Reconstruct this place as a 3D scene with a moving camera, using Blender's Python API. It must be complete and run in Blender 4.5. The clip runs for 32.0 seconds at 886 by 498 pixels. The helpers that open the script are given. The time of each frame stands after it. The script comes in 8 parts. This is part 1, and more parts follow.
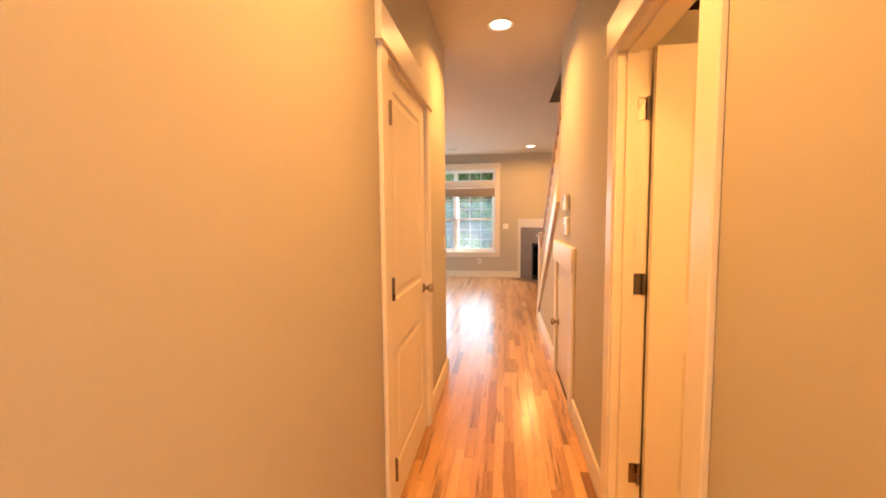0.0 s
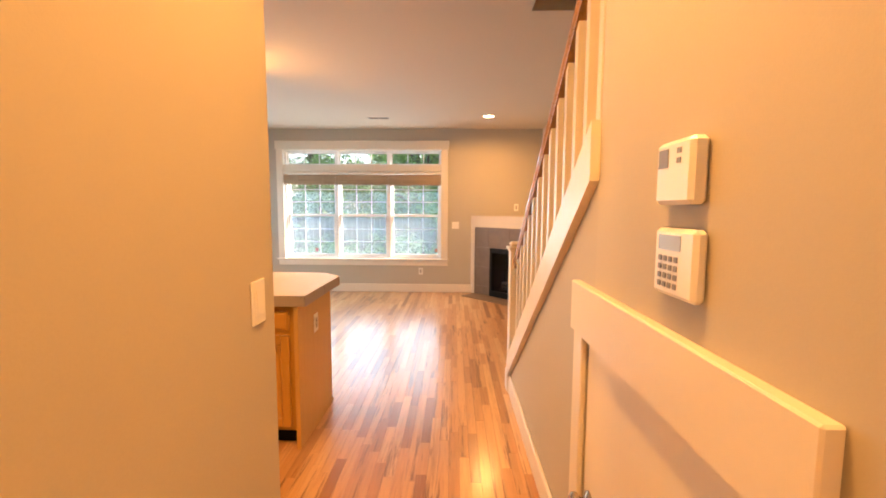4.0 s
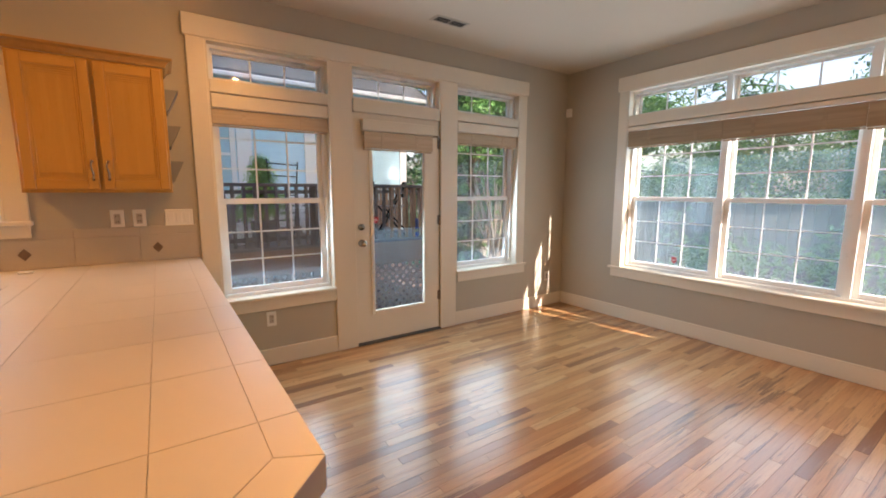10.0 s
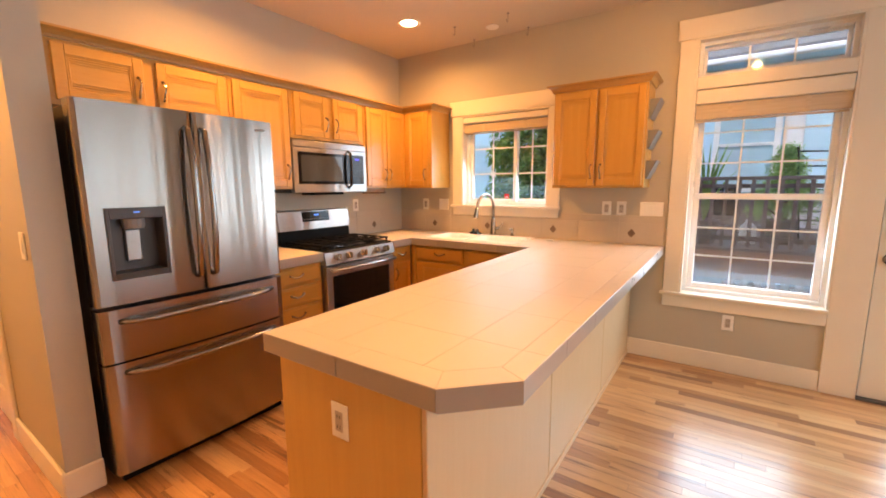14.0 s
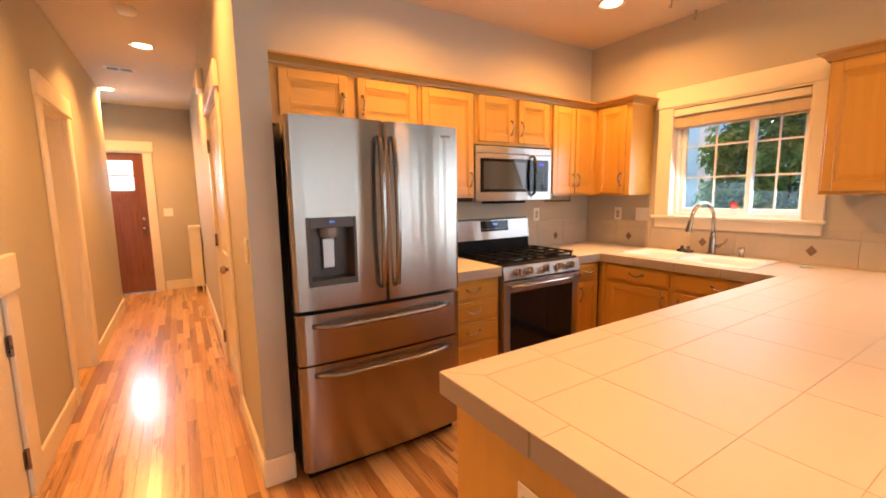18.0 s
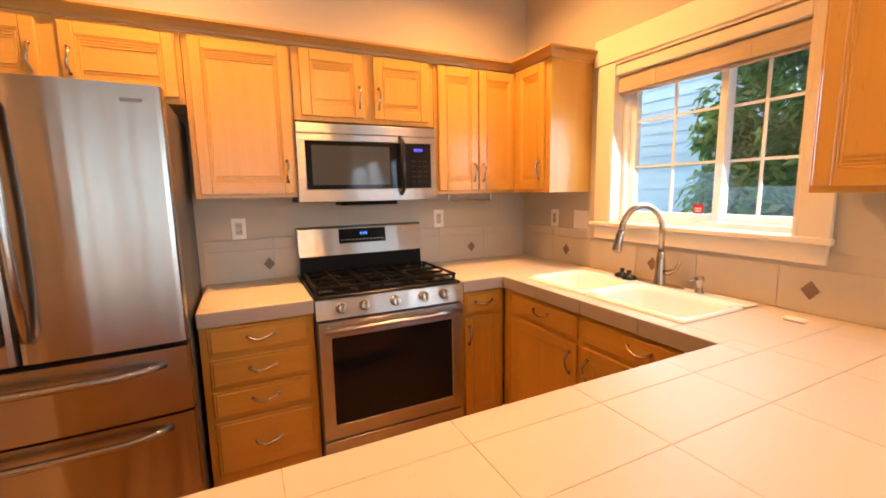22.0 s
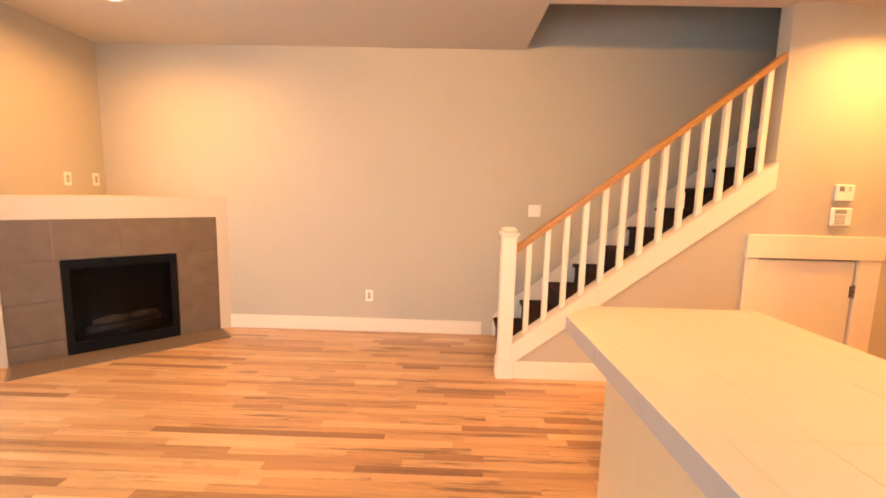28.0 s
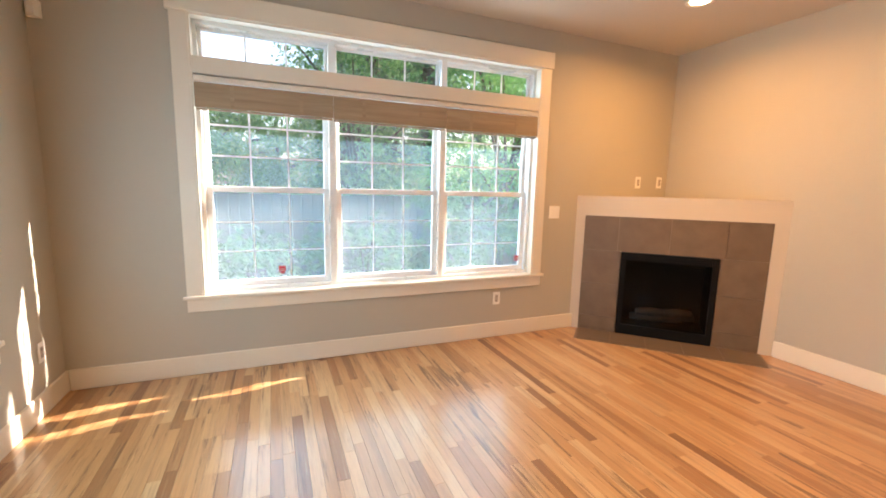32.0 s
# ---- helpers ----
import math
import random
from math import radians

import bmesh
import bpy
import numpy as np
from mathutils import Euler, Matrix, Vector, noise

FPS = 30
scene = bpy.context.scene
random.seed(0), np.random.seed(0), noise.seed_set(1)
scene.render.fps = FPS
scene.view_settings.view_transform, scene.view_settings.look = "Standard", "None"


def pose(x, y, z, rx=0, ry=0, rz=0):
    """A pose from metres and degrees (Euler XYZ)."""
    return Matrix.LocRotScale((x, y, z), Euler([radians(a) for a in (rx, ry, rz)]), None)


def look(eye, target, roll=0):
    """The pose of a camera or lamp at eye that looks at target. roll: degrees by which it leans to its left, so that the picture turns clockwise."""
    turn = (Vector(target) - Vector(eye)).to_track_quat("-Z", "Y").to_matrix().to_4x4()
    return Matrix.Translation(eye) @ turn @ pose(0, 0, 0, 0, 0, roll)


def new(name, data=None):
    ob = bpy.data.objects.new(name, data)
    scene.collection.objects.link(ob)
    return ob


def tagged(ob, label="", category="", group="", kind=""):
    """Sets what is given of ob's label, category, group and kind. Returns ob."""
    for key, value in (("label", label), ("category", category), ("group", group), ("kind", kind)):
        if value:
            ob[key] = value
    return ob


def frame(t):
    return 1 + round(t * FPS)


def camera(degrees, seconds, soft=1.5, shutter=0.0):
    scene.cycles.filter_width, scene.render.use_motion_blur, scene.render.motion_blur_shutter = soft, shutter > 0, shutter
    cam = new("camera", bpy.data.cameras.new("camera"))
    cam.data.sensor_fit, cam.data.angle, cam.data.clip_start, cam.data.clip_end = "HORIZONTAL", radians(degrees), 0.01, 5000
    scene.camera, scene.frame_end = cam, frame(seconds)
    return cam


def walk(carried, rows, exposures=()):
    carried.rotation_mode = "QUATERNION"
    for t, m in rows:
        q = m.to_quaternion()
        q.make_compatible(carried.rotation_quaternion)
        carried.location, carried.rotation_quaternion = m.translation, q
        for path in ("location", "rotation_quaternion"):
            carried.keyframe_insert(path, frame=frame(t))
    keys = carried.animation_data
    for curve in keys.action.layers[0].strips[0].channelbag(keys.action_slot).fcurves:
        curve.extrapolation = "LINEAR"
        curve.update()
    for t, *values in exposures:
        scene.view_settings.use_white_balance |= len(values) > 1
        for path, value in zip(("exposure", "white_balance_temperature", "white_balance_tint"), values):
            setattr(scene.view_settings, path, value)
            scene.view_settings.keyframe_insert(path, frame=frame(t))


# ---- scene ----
cam = camera(93.9, 32.0, soft=1.8)
# seconds, eye x y z, yaw to the left of +y, pitch, lean
PATH = [
    (0, -0.085, 0.746, 1.369, 8.32, -4.48, -0.50),
    (0.5, -0.090, 1.065, 1.372, 3.47, -4.58, -0.52),
    (1, -0.116, 1.357, 1.372, -0.05, -4.82, -0.54),
    (1.5, -0.135, 1.624, 1.379, -2.25, -5.02, -0.45),
    (2, -0.119, 1.913, 1.372, -3.21, -5.01, -0.36),
    (2.5, -0.097, 2.206, 1.386, -2.83, -5.27, -0.29),
    (3, -0.090, 2.516, 1.391, -1.83, -5.42, -0.22),
    (3.5, -0.065, 2.798, 1.387, -0.23, -5.37, 0.16),
    (5.5, -0.046, 3.916, 1.419, 7.20, -5.14, -0.62),
    (6, -0.037, 4.150, 1.414, 9.19, -5.59, -0.81),
    (6.5, -0.073, 4.393, 1.402, 10.84, -5.53, -0.80),
    (7, -0.108, 4.639, 1.404, 13.56, -5.78, -0.78),
    (7.5, -0.092, 4.884, 1.396, 17.69, -5.90, -0.64),
    (8, -0.096, 5.109, 1.406, 23.23, -6.33, -0.51),
    (8.5, -0.169, 5.319, 1.396, 29.52, -6.66, -0.25),
    (9, -0.248, 5.527, 1.392, 36.86, -7.38, 0.00),
    (9.5, -0.303, 5.766, 1.379, 45.44, -7.68, 0.02),
    (10, -0.367, 5.986, 1.374, 55.73, -7.92, 0.03),
    (10.5, -0.496, 6.126, 1.346, 67.36, -7.35, -0.30),
    (11, -0.613, 6.234, 1.368, 80.57, -7.53, -0.41),
    (11.5, -0.658, 6.314, 1.344, 92.56, -6.85, -0.70),
    (12, -0.599, 6.414, 1.364, 103.10, -7.34, -0.73),
    (12.5, -0.475, 6.435, 1.377, 111.66, -7.74, -0.72),
    (13, -0.329, 6.443, 1.389, 117.72, -8.21, -0.70),
    (13.5, -0.229, 6.495, 1.392, 121.84, -8.21, -0.61),
    (15.5, 0.012, 6.730, 1.359, 128.65, -9.86, -0.22),
    (16, -0.002, 6.702, 1.367, 130.91, -9.70, -0.26),
    (16.5, -0.062, 6.593, 1.381, 134.37, -9.25, -0.41),
    (17, -0.124, 6.454, 1.396, 138.56, -8.65, -0.56),
    (17.5, -0.198, 6.339, 1.398, 143.28, -8.06, -0.70),
    (18, -0.317, 6.268, 1.399, 147.67, -7.51, -0.84),
    (18.5, -0.469, 6.249, 1.414, 150.98, -7.52, -0.78),
    (19, -0.617, 6.206, 1.412, 153.75, -7.63, -0.71),
    (19.5, -0.802, 6.132, 1.413, 156.38, -8.00, -0.90),
    (20, -0.987, 6.090, 1.409, 157.64, -8.20, -1.08),
    (20.5, -1.221, 6.122, 1.408, 158.20, -7.93, -1.44),
    (21, -1.446, 6.150, 1.398, 157.42, -7.78, -1.80),
    (21.5, -1.650, 6.107, 1.392, 155.67, -7.90, -1.41),
    (22, -1.856, 6.067, 1.393, 154.29, -8.02, -1.01),
    (22.5, -2.071, 6.131, 1.398, 155.11, -7.80, -0.60),
    (23, -2.276, 6.199, 1.404, 158.62, -7.77, -0.18),
    (23.5, -2.410, 6.161, 1.392, 166.25, -7.80, -0.10),
    (24, -2.514, 6.112, 1.387, 177.77, -7.64, -0.02),
    (24.5, -2.556, 6.120, 1.389, 192.05, -7.05, -0.21),
    (25, -2.612, 6.187, 1.394, 207.42, -6.43, -0.45),
    (25.5, -2.624, 6.269, 1.399, 221.59, -5.55, -0.29),
    (26, -2.619, 6.339, 1.405, 233.85, -5.16, -0.13),
    (26.5, -2.602, 6.414, 1.405, 243.87, -5.30, 0.25),
    (28.5, -2.668, 6.692, 1.361, 279.11, -7.76, 1.45),
    (29, -2.669, 6.669, 1.356, 286.33, -7.93, 1.33),
    (29.5, -2.675, 6.666, 1.357, 292.36, -8.05, 1.16),
    (30, -2.682, 6.666, 1.362, 298.34, -8.14, 0.99),
    (30.5, -2.668, 6.699, 1.382, 304.75, -8.81, 0.95),
    (31, -2.590, 6.733, 1.371, 313.86, -8.64, 0.92),
    (31.5, -2.515, 6.790, 1.340, 325.27, -8.13, 1.15),
    (32, -2.489, 6.853, 1.338, 337.47, -8.29, 1.38),
]
walk(cam, [(t, Matrix.Translation((x, y, z)) @ pose(0, 0, 0, 0, 0, yaw) @ pose(0, 0, 0, 90 + pitch) @ pose(0, 0, 0, 0, 0, roll)) for t, x, y, z, yaw, pitch, roll in PATH],
     exposures=[(0.0, 2.5, 7300, 21), (3.5, 2.5, 7300, 21), (6.0, 2.42, 7300, 21), (9.0, 1.98, 7000, 21), (10.0, 1.74, 7000, 21), (11.0, 1.88, 7100, 22), (12.0, 2.12, 7200, 23), (13.0, 2.41, 7200, 24), (16.0, 2.54, 7600, 27),
                (19.0, 2.5, 7450, 25), (22.0, 2.57, 7450, 24), (24.0, 2.5, 7400, 24), (26.0, 2.8, 7450, 27), (29.0, 2.79, 7150, 20), (32.0, 2.38, 6750, 17)])

# ---------------------------------------------------------------- light
WORLD = bpy.data.worlds.new("sky")
scene.world = WORLD
WORLD.use_nodes = True
_n = WORLD.node_tree.nodes
_sky = _n.new("ShaderNodeTexSky")
_sky.sky_type = "NISHITA"
_sky.sun_disc = False
_sky.sun_elevation, _sky.sun_rotation = radians(29), radians(80)
_sky.dust_density = 3.0
_n["Background"].inputs["Strength"].default_value = 0.15
WORLD.node_tree.links.new(_sky.outputs["Color"], _n["Background"].inputs["Color"])


def lamp(name, kind, m, energy, colour, **more):
    data = bpy.data.lights.new(name, kind)
    data.energy, data.color = energy, colour
    for key, value in more.items():
        if key == "size":
            data.size = value
        elif key == "high":
            data.size_y = value
        elif key == "shape":
            data.shape = value
        elif key == "angle":
            data.angle = value
        elif key == "spot":
            data.spot_size, data.spot_blend = value
        elif key == "spread":
            data.spread = value
        elif key == "soft":
            data.shadow_soft_size = value
    ob = new(name, data)
    ob.matrix_world = m
    return ob


lamp("sun", "SUN", look((0, 0, 0), (-0.9, -0.22, -0.5)), 5.0, (1.0, 0.93, 0.82), angle=radians(0.6))

WARM = (1.0, 0.49, 0.135)
# can at (-1.6, 4.27) is unseen, added to account for the bright cabinets
CANS = [(0.432, 9.142, 5.8, 166), (-3.03, 4.27, 4.9, 158), (-1.6, 4.27, 4.9, 158), (-0.11, 3.84, 5.2, 140), (-0.16, 1.63, 5.4, 128), (0.31, -0.33, 7.8, 150)]
CEIL = 2.73
for cx, cy, watts, cone in CANS:
    lamp("can_light_beam", "AREA", look((cx, cy, CEIL - 0.022), (cx, cy, 0)), watts, WARM, shape="DISK", size=0.13, spread=radians(cone))

# daylight that enters by the windows and the glazed door
SKYLIGHT = (0.53, 0.80, 1.0)
for eye, aim, wide, high, watts in (((-1.6, 10.245, 1.47), (-1.6, 9, 1.3), 2.55, 1.75, 14.5), ((-3.79, 6.746, 1.22), (-3, 6.746, 1.12), 0.78, 1.15, 4.2), ((-3.757, 7.80, 1.07), (-3, 7.80, 0.97), 0.5, 1.5, 3.0),
                                    ((-3.79, 8.851, 1.22), (-3, 8.851, 1.12), 0.78, 1.15, 4.2), ((-3.80, 4.805, 1.55), (-3, 4.805, 1.15), 0.8, 0.6, 1.8), ((0.52, -1.42, 1.73), (0.5, 0, 1.6), 0.66, 0.46, 7)):
    lamp("window_daylight", "AREA", look(eye, aim), watts, SKYLIGHT, shape="RECTANGLE", size=wide, high=high)

# ---------------------------------------------------------------- materials
def nodes_of(name):
    m = bpy.data.materials.new(name)
    m.use_nodes = True
    t = m.node_tree
    return m, t, t.nodes["Principled BSDF"]


def link(t, a, b):
    t.links.new(a, b)


def mixed(t, fac, a, b, mode="MIX"):
    n = t.nodes.new("ShaderNodeMix")
    n.data_type, n.blend_type = "RGBA", mode
    for sock, v in ((n.inputs[0], fac), (n.inputs[6], a), (n.inputs[7], b)):
        if isinstance(v, (tuple, list)):
            sock.default_value = (*v[:3], 1)
        elif isinstance(v, (int, float)):
            sock.default_value = v
        else:
            link(t, v, sock)
    return n.outputs[2]


def ramp(t, fac, lo, hi, a=0.0, b=1.0):
    n = t.nodes.new("ShaderNodeMapRange")
    n.inputs["From Min"].default_value, n.inputs["From Max"].default_value = lo, hi
    n.inputs["To Min"].default_value, n.inputs["To Max"].default_value = a, b
    link(t, fac, n.inputs["Value"])
    return n.outputs[0]


def coords(t, scale=(1, 1, 1), space="Object"):
    c = t.nodes.new("ShaderNodeTexCoord")
    m = t.nodes.new("ShaderNodeMapping")
    m.inputs["Scale"].default_value = scale
    link(t, c.outputs[space], m.inputs["Vector"])
    return m.outputs[0]


def noisy(t, vec, scale, detail=3.0, rough=0.55):
    n = t.nodes.new("ShaderNodeTexNoise")
    n.inputs["Scale"].default_value, n.inputs["Detail"].default_value, n.inputs["Roughness"].default_value = scale, detail, rough
    link(t, vec, n.inputs["Vector"])
    return n.outputs["Fac"]


def bumped(t, height, strength, distance, bsdf):
    n = t.nodes.new("ShaderNodeBump")
    n.inputs["Strength"].default_value, n.inputs["Distance"].default_value = strength, distance
    link(t, height, n.inputs["Height"])
    link(t, n.outputs[0], bsdf.inputs["Normal"])


def plain(name, col, rough=0.5, metal=0.0, vary=0.08, grain=0.0, size=120.0, big=1.3, coat=0.0, spec=0.5):
    """Paint, plastic, metal: a colour with slow stains, fine speckle and a fine relief."""
    m, t, b = nodes_of(name)
    v = coords(t)
    slow, fine = noisy(t, v, big, 4), noisy(t, v, size, 2)
    dark = tuple(c * (1 - vary) for c in col)
    light = tuple(min(1, c * (1 + vary * 0.5)) for c in col)
    c1 = mixed(t, ramp(t, slow, 0.3, 0.7), dark, light)
    c2 = mixed(t, ramp(t, fine, 0.35, 0.65, 0, 0.35), c1, dark)
    link(t, c2, b.inputs["Base Color"])
    b.inputs["Metallic"].default_value = metal
    b.inputs["Coat Weight"].default_value = coat
    b.inputs["Specular IOR Level"].default_value = spec
    link(t, ramp(t, noisy(t, v, big * 4, 3), 0.3, 0.7, max(0.02, rough - 0.06), min(1, rough + 0.06)), b.inputs["Roughness"])
    if grain:
        bumped(t, fine, grain, 0.002, b)
    return m


def wooden(name, dark, light, rough=0.35, axis="z", coat=0.25, contrast=1.0, per="object"):
    """Planed, varnished wood, grain along one axis; tone varies from piece to piece."""
    m, t, b = nodes_of(name)
    s = {"x": (1.2, 22, 22), "y": (22, 1.2, 22), "z": (22, 22, 1.2)}[axis]
    v = coords(t, s)
    info = t.nodes.new("ShaderNodeObjectInfo")
    geo = t.nodes.new("ShaderNodeNewGeometry")
    rnd = info.outputs["Random"] if per == "object" else geo.outputs["Random Per Island"]
    shift = t.nodes.new("ShaderNodeVectorMath")
    shift.operation = "MULTIPLY_ADD"
    comb = t.nodes.new("ShaderNodeCombineXYZ")
    for k in range(3):
        link(t, rnd, comb.inputs[k])
    link(t, comb.outputs[0], shift.inputs[0])
    shift.inputs[1].default_value = (37, 53, 71)
    link(t, v, shift.inputs[2])
    grain = noisy(t, shift.outputs[0], 1.6, 6, 0.6)
    fine = noisy(t, shift.outputs[0], 9, 3, 0.6)
    c = mixed(t, ramp(t, grain, 0.5 - 0.22 / contrast, 0.5 + 0.22 / contrast), dark, light)
    c = mixed(t, ramp(t, fine, 0.35, 0.75, 0, 0.25), c, dark)
    tone = ramp(t, rnd, 0, 1, 0, 0.2)
    c = mixed(t, tone, c, tuple(x * 0.72 for x in dark))
    link(t, c, b.inputs["Base Color"])
    link(t, ramp(t, fine, 0.2, 0.8, rough - 0.06, rough + 0.08), b.inputs["Roughness"])
    b.inputs["Coat Weight"].default_value = coat
    b.inputs["Coat Roughness"].default_value = 0.18
    bumped(t, grain, 0.06, 0.002, b)
    return m


def floor_wood(name, per):
    """Oiled hickory and oak strips: pale, honey and brown boards side by side."""
    m, t, b = nodes_of(name)
    v = coords(t, (26, 1.3, 26))
    info = t.nodes.new("ShaderNodeObjectInfo")
    geo = t.nodes.new("ShaderNodeNewGeometry")
    rnd = info.outputs["Random"] if per == "object" else geo.outputs["Random Per Island"]
    comb = t.nodes.new("ShaderNodeCombineXYZ")
    for k in range(3):
        link(t, rnd, comb.inputs[k])
    shift = t.nodes.new("ShaderNodeVectorMath")
    shift.operation = "MULTIPLY_ADD"
    link(t, comb.outputs[0], shift.inputs[0])
    shift.inputs[1].default_value = (41, 67, 23)
    link(t, v, shift.inputs[2])
    grain = noisy(t, shift.outputs[0], 1.1, 6, 0.62)
    fine = noisy(t, shift.outputs[0], 7, 4, 0.6)
    cr = t.nodes.new("ShaderNodeValToRGB")
    stops = [(0.0, (0.22, 0.09, 0.035)), (0.07, (0.32, 0.143, 0.052)), (0.2, (0.455, 0.225, 0.085)), (0.45, (0.545, 0.29, 0.118)), (0.8, (0.595, 0.335, 0.146)), (1.0, (0.65, 0.405, 0.20))]
    while len(cr.color_ramp.elements) < len(stops):
        cr.color_ramp.elements.new(0.5)
    for e, (p, c) in zip(cr.color_ramp.elements, stops):
        e.position, e.color = p, (*c, 1)
    link(t, rnd, cr.inputs[0])
    base = cr.outputs[0]
    c = mixed(t, ramp(t, grain, 0.48, 0.76, 0, 0.6), base, (0.25, 0.135, 0.06))
    veins = noisy(t, shift.outputs[0], 3.2, 5, 0.65)
    c = mixed(t, ramp(t, veins, 0.56, 0.72, 0, 0.36), c, (0.17, 0.085, 0.04))
    c = mixed(t, ramp(t, veins, 0.46, 0.3, 0, 0.25), c, (0.60, 0.41, 0.21))
    c = mixed(t, ramp(t, fine, 0.45, 0.85, 0, 0.22), c, (0.2, 0.11, 0.06))
    # ragged dark mineral streaks, in drifts
    drift = noisy(t, coords(t, (0.9, 0.6, 1)), 1.0, 2)
    streak = noisy(t, shift.outputs[0], 0.85, 8, 0.72)
    lift = t.nodes.new("ShaderNodeMath")
    lift.operation = "MULTIPLY_ADD"
    link(t, drift, lift.inputs[0])
    lift.inputs[1].default_value = 0.28
    link(t, streak, lift.inputs[2])
    c = mixed(t, ramp(t, lift.outputs[0], 0.695, 0.775, 0, 0.85), c, (0.155, 0.072, 0.03))
    knots = noisy(t, coords(t, (9, 2.2, 9)), 1.0, 2)
    c = mixed(t, ramp(t, knots, 0.70, 0.76, 0, 0.6), c, (0.09, 0.045, 0.025))
    link(t, c, b.inputs["Base Color"])
    link(t, ramp(t, fine, 0.2, 0.8, 0.29, 0.38), b.inputs["Roughness"])
    b.inputs["Coat Weight"].default_value = 0.75
    b.inputs["Coat Roughness"].default_value = 0.19
    b.inputs["Specular IOR Level"].default_value = 0.4
    bumped(t, grain, 0.05, 0.002, b)
    return m


def brushed(name, col, rough, axis):
    m, t, b = nodes_of(name)
    s = {"x": (1.5, 420, 420), "z": (420, 420, 1.5), "y": (420, 1.5, 420)}[axis]
    v = coords(t, s)
    streak = noisy(t, v, 3, 3, 0.6)
    c = mixed(t, ramp(t, streak, 0.3, 0.7), tuple(x * 0.98 for x in col), col)
    link(t, c, b.inputs["Base Color"])
    b.inputs["Metallic"].default_value = 1
    link(t, ramp(t, streak, 0.2, 0.8, rough - 0.012, rough + 0.012), b.inputs["Roughness"])
    b.inputs["Anisotropic"].default_value = 0.9
    b.inputs["Anisotropic Rotation"].default_value = 0.25
    # sheet metal is never quite flat: slow upright waves
    wave = noisy(t, coords(t, (5.5, 5.5, 0.35)), 1.0, 2)
    n1, n2 = t.nodes.new("ShaderNodeBump"), t.nodes.new("ShaderNodeBump")
    n1.inputs["Strength"].default_value, n1.inputs["Distance"].default_value = 0.35, 0.02
    n2.inputs["Strength"].default_value, n2.inputs["Distance"].default_value = 0.004, 0.0005
    link(t, wave, n1.inputs["Height"])
    link(t, streak, n2.inputs["Height"])
    link(t, n1.outputs[0], n2.inputs["Normal"])
    link(t, n2.outputs[0], b.inputs["Normal"])
    return m


def tiled(name, col, dark, rough, size=7.0):
    """Glazed or stone tile with clouds that differ from tile to tile."""
    m, t, b = nodes_of(name)
    v = coords(t)
    info = t.nodes.new("ShaderNodeObjectInfo")
    comb = t.nodes.new("ShaderNodeCombineXYZ")
    for k in range(3):
        link(t, info.outputs["Random"], comb.inputs[k])
    shift = t.nodes.new("ShaderNodeVectorMath")
    shift.operation = "MULTIPLY_ADD"
    link(t, comb.outputs[0], shift.inputs[0])
    shift.inputs[1].default_value = (31, 17, 43)
    link(t, v, shift.inputs[2])
    cloud = noisy(t, shift.outputs[0], size, 5, 0.6)
    speck = noisy(t, shift.outputs[0], size * 22, 2)
    c = mixed(t, ramp(t, cloud, 0.15, 0.85), dark, col)
    c = mixed(t, ramp(t, speck, 0.5, 0.8, 0, 0.15), c, dark)
    c = mixed(t, ramp(t, info.outputs["Random"], 0, 1, 0, 0.18), c, dark)
    link(t, c, b.inputs["Base Color"])
    link(t, ramp(t, cloud, 0.3, 0.7, rough - 0.05, rough + 0.08), b.inputs["Roughness"])
    bumped(t, speck, 0.05, 0.001, b)
    return m


def glassy(name, tint=(1, 1, 1), haze=0.0, sheen=1.0):
    """Window glass: clear, with a mirror sheen that grows with the angle."""
    m, t, b = nodes_of(name)
    t.nodes.remove(b)
    out = t.nodes["Material Output"]
    clear, gloss, mix = t.nodes.new("ShaderNodeBsdfTransparent"), t.nodes.new("ShaderNodeBsdfGlossy"), t.nodes.new("ShaderNodeMixShader")
    clear.inputs[0].default_value = (*tint, 1)
    gloss.inputs["Roughness"].default_value = 0.02
    f = t.nodes.new("ShaderNodeFresnel")
    f.inputs[0].default_value = 1.5
    link(t, f.outputs[0], mix.inputs[0])
    link(t, clear.outputs[0], mix.inputs[1])
    link(t, gloss.outputs[0], mix.inputs[2])
    gloss.inputs["Color"].default_value = (sheen, sheen, sheen, 1)
    # a translucent film that imitates the veiling glare of daylight in the panes
    glare, film = t.nodes.new("ShaderNodeBsdfTranslucent"), t.nodes.new("ShaderNodeMixShader")
    glare.inputs[0].default_value = (0.72, 0.92, 1.0, 1)
    link(t, ramp(t, noisy(t, coords(t), 2.2, 4), 0.3, 0.7, haze * 0.7, haze * 1.3), film.inputs[0])
    link(t, mix.outputs[0], film.inputs[1])
    link(t, glare.outputs[0], film.inputs[2])
    link(t, film.outputs[0], out.inputs["Surface"])
    return m


def glowing(name, col, strength):
    m, t, b = nodes_of(name)
    b.inputs["Base Color"].default_value = (0.08, 0.08, 0.08, 1)
    b.inputs["Emission Color"].default_value = (*col, 1)
    b.inputs["Emission Strength"].default_value = strength
    return m


